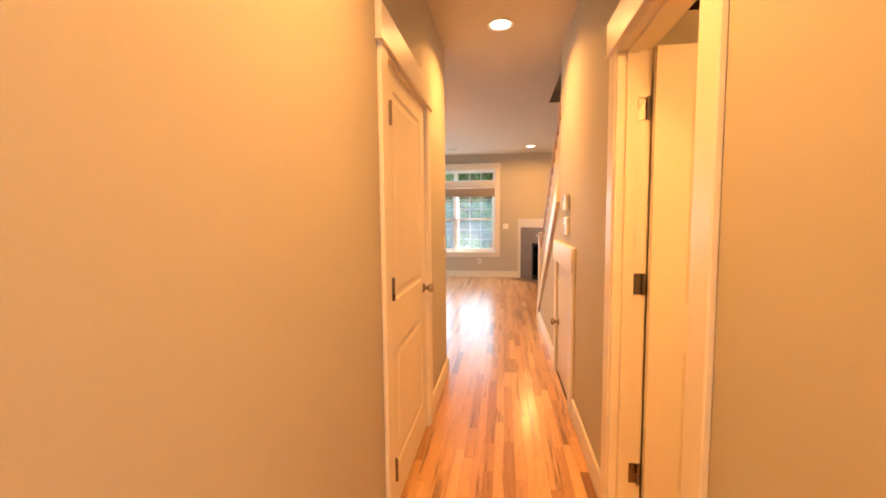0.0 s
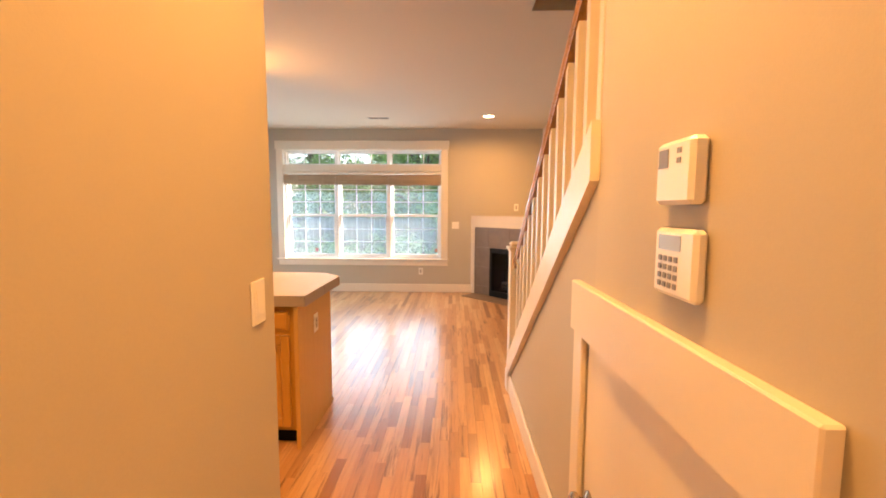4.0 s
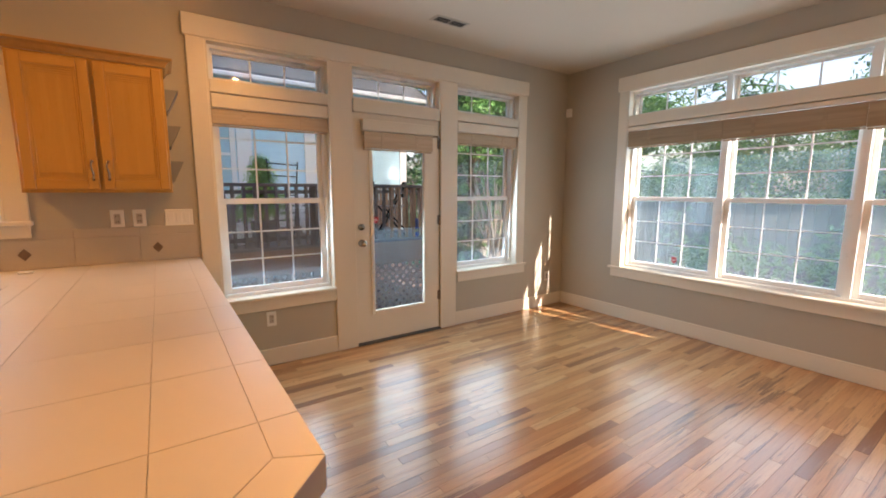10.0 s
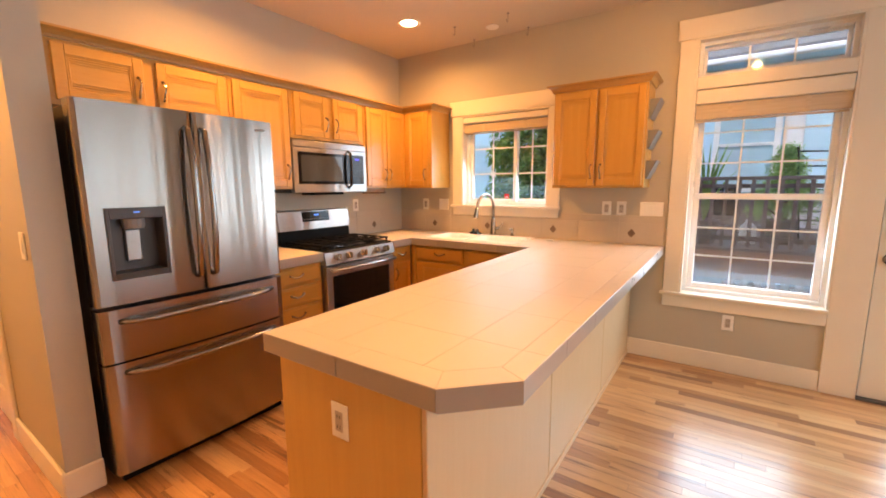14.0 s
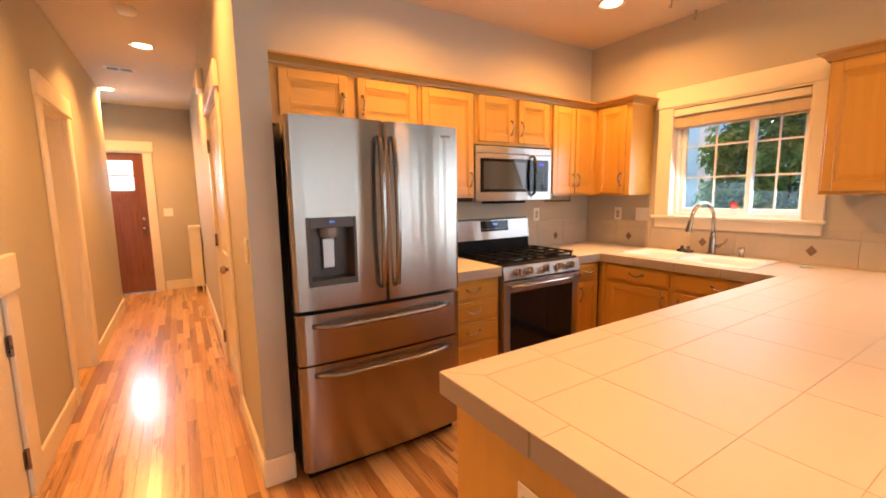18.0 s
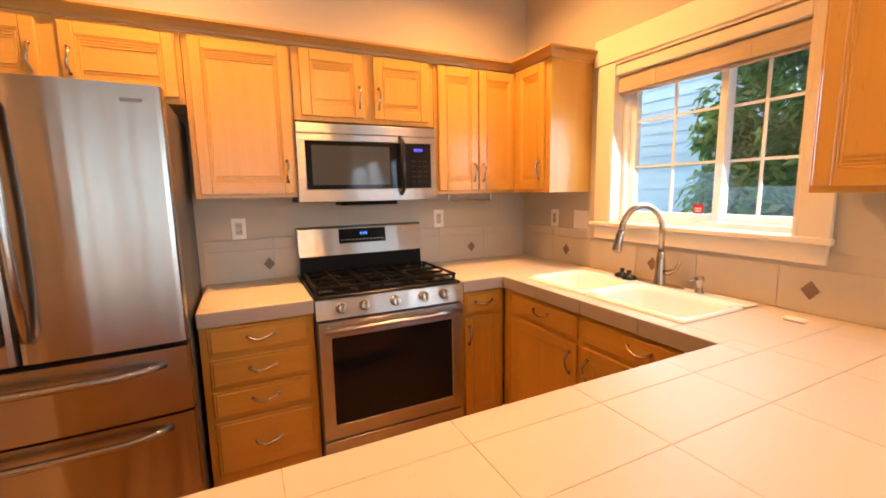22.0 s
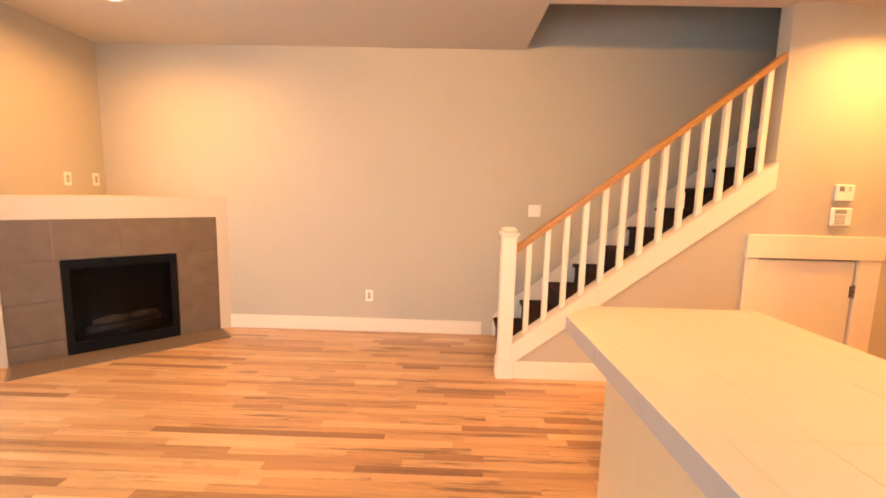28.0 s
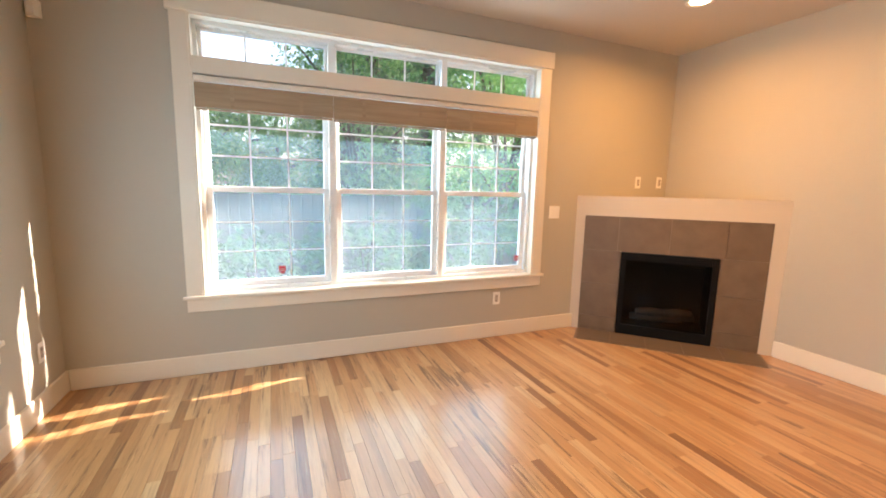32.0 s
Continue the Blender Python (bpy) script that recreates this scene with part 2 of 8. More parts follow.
def leafy(name, a, b_, c_):
    m, t, b = nodes_of(name)
    geo = t.nodes.new("ShaderNodeNewGeometry")
    r = geo.outputs["Random Per Island"]
    c = mixed(t, ramp(t, r, 0, 0.6), a, b_)
    c = mixed(t, ramp(t, r, 0.6, 1.0), c, c_)
    link(t, c, b.inputs["Base Color"])
    b.inputs["Roughness"].default_value = 0.45
    back, mix = t.nodes.new("ShaderNodeBsdfTranslucent"), t.nodes.new("ShaderNodeMixShader")
    link(t, c, back.inputs[0])
    mix.inputs[0].default_value = 0.4
    link(t, b.outputs[0], mix.inputs[1])
    link(t, back.outputs[0], mix.inputs[2])
    link(t, mix.outputs[0], t.nodes["Material Output"].inputs["Surface"])
    return m


def screened(name, col, cover):
    """Fine insect mesh: a thin grey veil over what lies behind."""
    m, t, b = nodes_of(name)
    clear, mix = t.nodes.new("ShaderNodeBsdfTransparent"), t.nodes.new("ShaderNodeMixShader")
    b.inputs["Base Color"].default_value = (*col, 1)
    b.inputs["Roughness"].default_value = 0.8
    mix.inputs[0].default_value = cover
    link(t, clear.outputs[0], mix.inputs[1])
    link(t, b.outputs[0], mix.inputs[2])
    link(t, mix.outputs[0], t.nodes["Material Output"].inputs["Surface"])
    return m


WALL = plain("wall_paint", (0.47, 0.43, 0.35), 0.75, vary=0.05, grain=0.12, size=180, big=0.8, spec=0.3)
CEILING = plain("ceiling_paint", (0.60, 0.53, 0.435), 0.85, vary=0.03, grain=0.2, size=90, big=0.6, spec=0.2)
TRIM = plain("white_trim_paint", (0.74, 0.67, 0.55), 0.38, vary=0.03, size=60, big=2.0)
DOORPAINT = plain("white_door_paint", (0.74, 0.675, 0.555), 0.5, vary=0.03, size=60, big=2.0)
VINYL = plain("white_vinyl", (0.82, 0.82, 0.80), 0.3, vary=0.02)
PLATE = plain("white_plastic", (0.80, 0.78, 0.72), 0.35, vary=0.02)
MAPLE = wooden("honey_maple", (0.47, 0.237, 0.046), (0.58, 0.325, 0.074), 0.30, "z", 0.3, 0.6)
MAPLE_H = wooden("honey_maple_across", (0.47, 0.237, 0.046), (0.58, 0.325, 0.074), 0.30, "x", 0.3, 0.6)
MAPLE_Y = wooden("honey_maple_along", (0.47, 0.237, 0.046), (0.58, 0.325, 0.074), 0.30, "y", 0.3, 0.6)
# pale maple, lightened further for the lamplight on the back panels
MAPLE_PALE = wooden("pale_maple_panel", (0.66, 0.46, 0.25), (0.73, 0.525, 0.305), 0.4, "z", 0.15, 0.5)
# honey maple brightened: lamplight on the end panel is in the colour
MAPLE_END_LIT = wooden("light_maple_panel", (0.55, 0.315, 0.085), (0.64, 0.39, 0.12), 0.35, "z", 0.2, 0.5)
# honey maple darkened: the shade on the coved crown is in the colour
SHADED_MAPLE = wooden("shaded_maple_crown", (0.36, 0.185, 0.05), (0.45, 0.25, 0.075), 0.35, "x", 0.2, 0.6)
RAILWOOD = wooden("red_oak_rail", (0.36, 0.17, 0.05), (0.51, 0.27, 0.09), 0.28, "y", 0.5)
FLOOR_A = floor_wood("strip_floor", "object")
FLOOR_B = floor_wood("strip_floor_far", "island")
STEEL_X = brushed("brushed_steel", (0.345, 0.30, 0.26), 0.22, "x")
STEEL_H = brushed("brushed_steel_across", (0.42, 0.405, 0.39), 0.28, "x")
STEEL_DARK = plain("dark_grey_steel", (0.10, 0.098, 0.095), 0.45, 0.3, vary=0.06)
NICKEL = plain("satin_nickel", (0.44, 0.395, 0.335), 0.24, 1.0, vary=0.05)
HINGE = plain("dark_nickel", (0.24, 0.20, 0.165), 0.3, 1.0, vary=0.06)
HANDLE = plain("polished_steel", (0.33, 0.31, 0.29), 0.2, 1.0, vary=0.04)
CHROME = plain("chrome", (0.75, 0.74, 0.72), 0.1, 1.0, vary=0.03)
BLACK = plain("black_enamel", (0.012, 0.012, 0.013), 0.18, vary=0.1)
BLACK_MATT = plain("black_iron", (0.005, 0.005, 0.005), 0.6, vary=0.15, grain=0.2, spec=0.12)
BLACKGLASS = plain("black_glass", (0.008, 0.008, 0.009), 0.05, vary=0.05, spec=0.25)
GREYGLASS = plain("grey_oven_glass", (0.05, 0.055, 0.055), 0.06, vary=0.05)
COUNTER = tiled("cream_counter_tile", (0.62, 0.55, 0.455), (0.575, 0.50, 0.40), 0.45, 3)
COUNTER_EDGE = tiled("taupe_edge_tile", (0.36, 0.31, 0.265), (0.32, 0.275, 0.235), 0.3, 4)
SPLASH = tiled("beige_splash_tile", (0.50, 0.445, 0.37), (0.43, 0.38, 0.31), 0.35, 6)
DIAMOND = tiled("brown_stone_tile", (0.20, 0.135, 0.095), (0.13, 0.085, 0.06), 0.4, 20)
SPLASHGROUT = plain("taupe_grout", (0.455, 0.40, 0.33), 0.9, vary=0.08, grain=0.3)
PALEGROUT = plain("cream_grout", (0.56, 0.49, 0.395), 0.9, vary=0.08, grain=0.3)
HEARTH = tiled("taupe_slate_tile", (0.195, 0.138, 0.092), (0.115, 0.078, 0.052), 0.5, 7)
HEARTHGROUT = plain("pale_grout", (0.26, 0.195, 0.15), 0.9, vary=0.1)
SINKWHITE = plain("white_enamel", (0.87, 0.87, 0.85), 0.12, vary=0.02, coat=0.3)
CARPET = plain("brown_carpet", (0.045, 0.026, 0.018), 0.95, vary=0.3, grain=1.0, size=260, big=6, spec=0.1)
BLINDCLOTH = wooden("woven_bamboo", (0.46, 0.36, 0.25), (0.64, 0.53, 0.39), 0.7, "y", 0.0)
# darker copy, grain across: the backlit look is put into the cloth's colour
BLINDCLOTH_BACKLIT = wooden("woven_bamboo_across", (0.29, 0.20, 0.12), (0.43, 0.32, 0.205), 0.7, "x", 0.0)
REDWOOD = wooden("mahogany_door", (0.16, 0.045, 0.02), (0.25, 0.08, 0.035), 0.3, "z", 0.4)
GLASS = glassy("window_glass", haze=0.035)
# same glass with more of the imitated glare, for the north panes
GLASS_NORTH = glassy("dusty_window_glass", haze=0.064)
SCREEN = screened("insect_mesh", (0.36, 0.40, 0.44), 0.22)
FIREGLASS = glassy("fireplace_glass", (0.16, 0.155, 0.15), sheen=0.25)
BULB = glowing("lamp_lens", (1.0, 0.78, 0.5), 5.0)
BULB_SOFT = glowing("sconce_glass", (1.0, 0.72, 0.40), 3.0)
KEYGREY = plain("keypad_grey", (0.045, 0.042, 0.04), 0.7, spec=0.1)
LED_BLUE = glowing("blue_digits", (0.02, 0.06, 1.0), 0.3)
LED_CYAN = glowing("cyan_digits", (0.03, 0.25, 1.0), 0.3)
GREYPLASTIC = plain("grey_plastic", (0.23, 0.22, 0.21), 0.4)
WIRE = plain("grey_wire_mesh", (0.28, 0.27, 0.25), 0.45, 0.5)
RED = plain("red_sticker", (0.55, 0.03, 0.03), 0.4)
MIRROR = plain("mirror_silver", (0.9, 0.9, 0.9), 0.02, 1.0, vary=0.0)
SIDING = plain("pale_blue_siding", (0.48, 0.76, 0.91), 0.6, vary=0.06, grain=0.2, size=60)
WHITEWOOD = plain("white_exterior_trim", (0.80, 0.82, 0.82), 0.5, vary=0.04)
DECKWOOD = wooden("weathered_redwood", (0.17, 0.13, 0.12), (0.28, 0.23, 0.215), 0.7, "y", 0.0)
# redder, brighter deck wood: sunlight on the deck's end is in the colour
DECK_SUNLIT = wooden("cedar_boards", (0.34, 0.185, 0.115), (0.46, 0.275, 0.185), 0.7, "z", 0.0)
# lattice kept pale: the dappled sun on it is in the colour
LATTICE = wooden("pale_lattice", (0.42, 0.27, 0.205), (0.56, 0.39, 0.31), 0.75, "z", 0.0)
FENCEWOOD = wooden("grey_fence_boards", (0.15, 0.13, 0.12), (0.27, 0.25, 0.24), 0.85, "z", 0.0)
SOIL = plain("bark_mulch", (0.37, 0.205, 0.15), 0.95, vary=0.5, grain=1.0, size=70, big=5)
GRASS = plain("lawn_green", (0.05, 0.095, 0.028), 0.9, vary=0.4, grain=0.8, size=90, big=3)
# twigs paler than the bark: sun on them is in the colour
TWIG = plain("pale_twigs", (0.50, 0.44, 0.38), 0.9, vary=0.2)
BARK = plain("bark", (0.11, 0.075, 0.05), 0.9, vary=0.4, grain=1.0, size=30, big=8)
ROOFING = plain("grey_shingles", (0.16, 0.16, 0.165), 0.9, vary=0.2, grain=0.6, size=40)
LEAF = leafy("broad_leaf", (0.09, 0.24, 0.06), (0.16, 0.37, 0.10), (0.31, 0.53, 0.17))
LEAF_LAUREL = leafy("laurel_leaf", (0.13, 0.32, 0.06), (0.24, 0.50, 0.11), (0.44, 0.68, 0.24))
LEAF_DARK = leafy("conifer_needles", (0.04, 0.13, 0.055), (0.07, 0.19, 0.075), (0.13, 0.28, 0.10))
LOGS = plain("ceramic_logs", (0.22, 0.17, 0.13), 0.85, vary=0.4, grain=0.5, size=40, big=12)
VENTMETAL = plain("beige_vent_metal", (0.46, 0.415, 0.355), 0.45, 0.0, vary=0.04)
# near-black sheet colour that stands in for shade inside the duct
THROAT_SHADE = plain("dark_duct", (0.02, 0.02, 0.02), 0.9)

# ---------------------------------------------------------------- mesh tools
def quadbox(bm, p, q, b=0.0):
    """A box between two corners, its edges chamfered by b."""
    lo = [min(p[k], q[k]) for k in range(3)]
    hi = [max(p[k], q[k]) for k in range(3)]
    b = min([b] + [(hi[k] - lo[k]) * 0.45 for k in range(3)])
    if b <= 0:
        c = {}
        for i in (0, 1):
            for j in (0, 1):
                for k in (0, 1):
                    c[i, j, k] = bm.verts.new(((lo, hi)[i][0], (lo, hi)[j][1], (lo, hi)[k][2]))
        for f in (((0, 0, 0), (0, 1, 0), (1, 1, 0), (1, 0, 0)), ((0, 0, 1), (1, 0, 1), (1, 1, 1), (0, 1, 1)), ((0, 0, 0), (1, 0, 0), (1, 0, 1), (0, 0, 1)),
                  ((0, 1, 0), (0, 1, 1), (1, 1, 1), (1, 1, 0)), ((0, 0, 0), (0, 0, 1), (0, 1, 1), (0, 1, 0)), ((1, 0, 0), (1, 1, 0), (1, 1, 1), (1, 0, 1))):
            bm.faces.new([c[v] for v in f])
        return
    v = {}
    for i in (0, 1):
        for j in (0, 1):
            for k in (0, 1):
                s = (i, j, k)
                for a in range(3):
                    co = [((lo, hi)[s[m]][m] + (0 if m == a else (b if s[m] == 0 else -b))) for m in range(3)]
                    v[s, a] = bm.verts.new(co)
    for a in range(3):
        m, n = (a + 1) % 3, (a + 2) % 3
        for s in (0, 1):
            loop = []
            for (x, y) in ((0, 0), (1, 0), (1, 1), (0, 1)):
                t = [0, 0, 0]
                t[a], t[m], t[n] = s, x, y
                loop.append(v[tuple(t), a])
            bm.faces.new(loop if s else loop[::-1])
        for x in (0, 1):
            for y in (0, 1):
                e0, e1 = [0, 0, 0], [0, 0, 0]
                e0[a], e1[a] = 0, 1
                e0[m] = e1[m] = x
                e0[n] = e1[n] = y
                e0, e1 = tuple(e0), tuple(e1)
                loop = [v[e0, m], v[e1, m], v[e1, n], v[e0, n]]
                bm.faces.new(loop if (x == y) else loop[::-1])
    for i in (0, 1):
        for j in (0, 1):
            for k in (0, 1):
                loop = [v[(i, j, k), 0], v[(i, j, k), 1], v[(i, j, k), 2]]
                bm.faces.new(loop if (i + j + k) % 2 else loop[::-1])


def ring(p, axis_dir, r, n, up=None):
    d = Vector(axis_dir).normalized()
    a = d.orthogonal().normalized() if up is None else (Vector(up) - d * Vector(up).dot(d)).normalized()
    c = d.cross(a)
    return [Vector(p) + r * (math.cos(2 * math.pi * k / n) * a + math.sin(2 * math.pi * k / n) * c) for k in range(n)]


def tube(bm, pts, radii, n=8, cap=True):
    """A round bar through the points; radii: one, or one for each point."""
    pts = [Vector(p) for p in pts]
    if isinstance(radii, (int, float)):
        radii = [radii] * len(pts)
    rows, up = [], None
    for i, p in enumerate(pts):
        d = (pts[min(i + 1, len(pts) - 1)] - pts[max(i - 1, 0)])
        if d.length < 1e-7:
            d = Vector((0, 0, 1))
        d.normalize()
        if up is None:
            up = d.orthogonal().normalized()
        up = (up - d * up.dot(d)).normalized()
        rows.append([bm.verts.new(q) for q in ring(p, d, radii[i], n, up)])
    for a, b in zip(rows, rows[1:]):
        for k in range(n):
            bm.faces.new((a[k], a[(k + 1) % n], b[(k + 1) % n], b[k]))
    if cap:
        bm.faces.new(rows[0][::-1])
        bm.faces.new(rows[-1])


def lathe(bm, profile, base, axis=(0, 0, 1), n=20):
    """Turns (radius, height) pairs round an axis that starts at base."""
    d = Vector(axis).normalized()
    rows = []
    for r, h in profile:
        c = Vector(base) + d * h
        rows.append([bm.verts.new(q) for q in ring(c, d, max(r, 1e-4), n)])
    for a, b in zip(rows, rows[1:]):
        for k in range(n):
            bm.faces.new((a[k], a[(k + 1) % n], b[(k + 1) % n], b[k]))
    bm.faces.new(rows[0][::-1])
    bm.faces.new(rows[-1])


def prism(bm, poly, place, a0, a1):
    """Extrudes a flat outline (u, v) from a0 to a1; place(u, v, a) gives the point."""
    lo = [bm.verts.new(place(u, v, a0)) for u, v in poly]
    hi = [bm.verts.new(place(u, v, a1)) for u, v in poly]
    n = len(poly)
    for k in range(n):
        bm.faces.new((lo[k], lo[(k + 1) % n], hi[(k + 1) % n], hi[k]))
    bm.faces.new(lo[::-1])
    bm.faces.new(hi)


BASE = {}


def thing(name, at, label="", category="", group="", kind=""):
    ob = new(name)
    ob.location = at
    ob.empty_display_size = 0.1
    BASE[ob.name] = Vector(at)
    return tagged(ob, label, category, group, kind)


def mesh_of(bm, name, mat, smooth=False):
    if len(bm.faces) > 1:
        bmesh.ops.recalc_face_normals(bm, faces=bm.faces[:])
    me = bpy.data.meshes.new(name)
    bm.to_mesh(me)
    bm.free()
    me.materials.append(mat)
    if smooth:
        for p in me.polygons:
            p.use_smooth = True
    return me


def part(name, bm, mat, parent, label="", smooth=False):
    """Links a bmesh, drawn in world places, as one mesh under a thing or a part."""
    at = BASE[parent.name]
    bmesh.ops.translate(bm, verts=bm.verts[:], vec=-at)
    ob = new(name, mesh_of(bm, name, mat, smooth))
    ob.parent = parent
    BASE[ob.name] = at
    return tagged(ob, label)


def solo(name, bm, mat, label="", category="", group="", kind="", smooth=False, at=None):
    """A thing of one mesh."""
    if at is None:
        xs = [v.co for v in bm.verts]
        at = Vector((sum(v.x for v in xs) / len(xs), sum(v.y for v in xs) / len(xs), min(v.z for v in xs)))
    at = Vector(at)
    bmesh.ops.translate(bm, verts=bm.verts[:], vec=-at)
    ob = new(name, mesh_of(bm, name, mat, smooth))
    ob.location = at
    BASE[ob.name] = at
    return tagged(ob, label, category, group, kind)


def B():
    return bmesh.new()


def boxed(*pairs, b=0.0):
    bm = B()
    for p, q in pairs:
        quadbox(bm, p, q, b)
    return bm


# faces of the room: (u, d, z) to the world, d measured out of the wall's inner face
XW, XE, YN, YS = -3.737, 1.385, 10.064, 3.555
HW, HE = -0.572, 0.385


def north(u, d, z):
    return (u, YN + d, z)


def west(u, d, z):
    return (XW - d, u, z)


def mbox(bm, f, u0, u1, d0, d1, z0, z1, b=0.0):
    quadbox(bm, f(u0, d0, z0), f(u1, d1, z1), b)


def wall(name, f, u0, u1, z0, z1, thick, holes, mat=None, label="", d0=0.0):
    """A wall with thickness, and holes (u0, u1, z0, z1) that go through it."""
    us = sorted({u0, u1, *[h[0] for h in holes], *[h[1] for h in holes]})
    zs = sorted({z0, z1, *[h[2] for h in holes], *[h[3] for h in holes]})
    us = [u for u in us if u0 <= u <= u1]
    zs = [z for z in zs if z0 <= z <= z1]
    full = {}
    for i in range(len(us) - 1):
        for k in range(len(zs) - 1):
            cu, cz = (us[i] + us[i + 1]) / 2, (zs[k] + zs[k + 1]) / 2
            full[i, k] = not any(h[0] < cu < h[1] and h[2] < cz < h[3] for h in holes)
    bm = B()
    vs = {}

    def v(u, d, z):
        key = (round(u, 5), round(d, 5), round(z, 5))
        if key not in vs:
            vs[key] = bm.verts.new(f(u, d, z))
        return vs[key]
    a, e = d0, d0 + thick
    for (i, k), on in full.items():
        if not on:
            continue
        ua, ub, za, zb = us[i], us[i + 1], zs[k], zs[k + 1]
        bm.faces.new((v(ua, a, za), v(ub, a, za), v(ub, a, zb), v(ua, a, zb)))
        bm.faces.new((v(ua, e, za), v(ua, e, zb), v(ub, e, zb), v(ub, e, za)))
        if not full.get((i - 1, k)):
            bm.faces.new((v(ua, a, za), v(ua, a, zb), v(ua, e, zb), v(ua, e, za)))
        if not full.get((i + 1, k)):
            bm.faces.new((v(ub, a, za), v(ub, e, za), v(ub, e, zb), v(ub, a, zb)))
        if not full.get((i, k - 1)):
            bm.faces.new((v(ua, a, za), v(ua, e, za), v(ub, e, za), v(ub, a, za)))
        if not full.get((i, k + 1)):
            bm.faces.new((v(ua, a, zb), v(ub, a, zb), v(ub, e, zb), v(ua, e, zb)))
    return solo(name, bm, mat or WALL, label, "wall", kind="structure")


# ---------------------------------------------------------------- walls, floor, ceiling
NWIN = (-2.945, -0.262, 0.56, 2.40)
W1, DOORW, W3 = (6.318, 7.174), (7.36, 8.245), (8.43, 9.272)
KWIN = (4.36, 5.25, 1.19, 2.06)
wall("wall_north", north, XW - 0.2, XE + 0.15, -0.02, 2.95, 0.20, [NWIN], label="grey-green painted wall with a wide window opening")
wall("wall_west", west, 2.2, YN, -0.02, 2.95, 0.20, [(*W1, 0.56, 2.40), (*DOORW, -0.02, 2.04), (*DOORW, 2.136, 2.40), (*W3, 0.56, 2.40), KWIN],
     label="grey-green painted wall with windows and a garden door")
wall("wall_east", lambda u, d, z: (XE + d, u, z), -1.45, YN, -0.02, 5.4, 0.15, [], label="plain greige painted wall beside the stairs")
wall("wall_kitchen", lambda u, d, z: (u, YS - d, z), XW, HW - 0.13, -0.02, 2.95, 0.12, [], label="greige kitchen wall behind the range")
# partition between hall and kitchen, with the closet door
DC = (2.447, 3.33)
wall("wall_hall_west", lambda u, d, z: (HW - d, u, z), -1.314, 4.24, -0.02, 2.95, 0.13, [(*DC, -0.02, 2.06)], label="greige hall wall with a closet door")
# hall's other side, below the stairs: a low door and the way into the powder room
DP, DL = (1.83, 2.58), (3.70, 4.42)
wall("wall_hall_east", lambda u, d, z: (HE + d, u, z), -0.34, 4.37, -0.02, 5.4, 0.12, [(*DP, -0.02, 2.06), (3.70, 4.37, -0.02, 0.985)], label="greige wall between hall and stairs")
FD = (0.06, 0.98)
wall("wall_front", lambda u, d, z: (u, -1.314 - d, z), HW - 0.13, XE + 0.15, -0.02, 2.95, 0.15, [(*FD, -0.02, 2.09)], label="greige entry wall round the front door")
wall("wall_entry_side", lambda u, d, z: (u, -0.34 + d, z), HE + 0.12, XE, -0.02, 5.4, 0.12, [], label="greige entry side wall")
# powder room shell
wall("wall_powder_south", lambda u, d, z: (u, 0.80 - d, z), HE + 0.12, XE, -0.02, 2.4, 0.1, [], label="cream powder room wall")
wall("wall_powder_north", lambda u, d, z: (u, 2.86 + d, z), HE + 0.12, XE, -0.02, 2.3, 0.1, [], label="cream powder room wall")
solo("ceiling_powder", boxed(((HE + 0.12, 0.8, 2.40), (XE, 2.86, 2.46))), CEILING, "low white powder room ceiling", "ceiling", kind="structure")
# closet behind the hall door
wall("wall_closet", lambda u, d, z: (-1.5 - d, u, z), 2.2, YS - 0.12, -0.02, 2.95, 0.1, [], label="plain closet back wall")
wall("wall_closet_south", lambda u, d, z: (u, 2.2 - d, z), XW, HW - 0.13, -0.02, 2.95, 0.1, [], label="plain closet side wall")
# sloping triangle of wall under the open stairs
SLOPE = 0.752


def band_low(y):
    return 0.115 + (6.19 - y) * SLOPE


def band_top(y):
    return 0.268 + (6.19 - y) * 0.768


_tri = B()
prism(_tri, [(4.37, 0.985), (4.42, 0.985), (4.42, -0.02), (6.20, -0.02), (6.20, band_low(6.20) + 0.05), (4.37, band_low(4.37) + 0.05)], lambda u, v, a: (a, u, v), HE, HE + 0.11)
solo("wall_under_stairs", _tri, WALL, "greige wall triangle below the stair stringer", "wall", kind="structure")
wall("wall_stair_top", lambda u, d, z: (u, 2.0 - d, z), HE + 0.12, XE, 2.46, 5.4, 0.1, [], label="plain upper stairwell wall")

# ceiling slab, open over the stairs
CEIL_T = 0.30
cl = B()
for (x0, x1, y0, y1) in ((XW - 0.2, 0.455, YS - 0.12, YN), (0.455, XE, 6.015, YN), (HW - 0.13, HE, -1.314, YS - 0.12), (HE, XE, -1.314, -0.34)):
    quadbox(cl, (x0, y0, CEIL), (x1, y1, CEIL + CEIL_T))
quadbox(cl, (XW, 2.1, CEIL), (HW - 0.13, YS - 0.12, CEIL + CEIL_T))
solo("ceiling", cl, CEILING, "warm white flat ceiling, open above the stairs", "ceiling", kind="structure")
wall("wall_stairwell_west", lambda u, d, z: (0.455 - d, u, z), 4.37, 6.015, CEIL + CEIL_T, 5.4, 0.1, [], label="upper stairwell wall")
wall("wall_stairwell_north", lambda u, d, z: (u, 6.015 + d, z), 0.35, XE, CEIL + CEIL_T, 5.4, 0.1, [], label="upper stairwell wall")
solo("ceiling_stairwell", boxed(((0.3, -1.5, 5.4), (XE + 0.15, 6.2, 5.5))), CEILING, "high ceiling over the stairs", "ceiling", kind="structure")

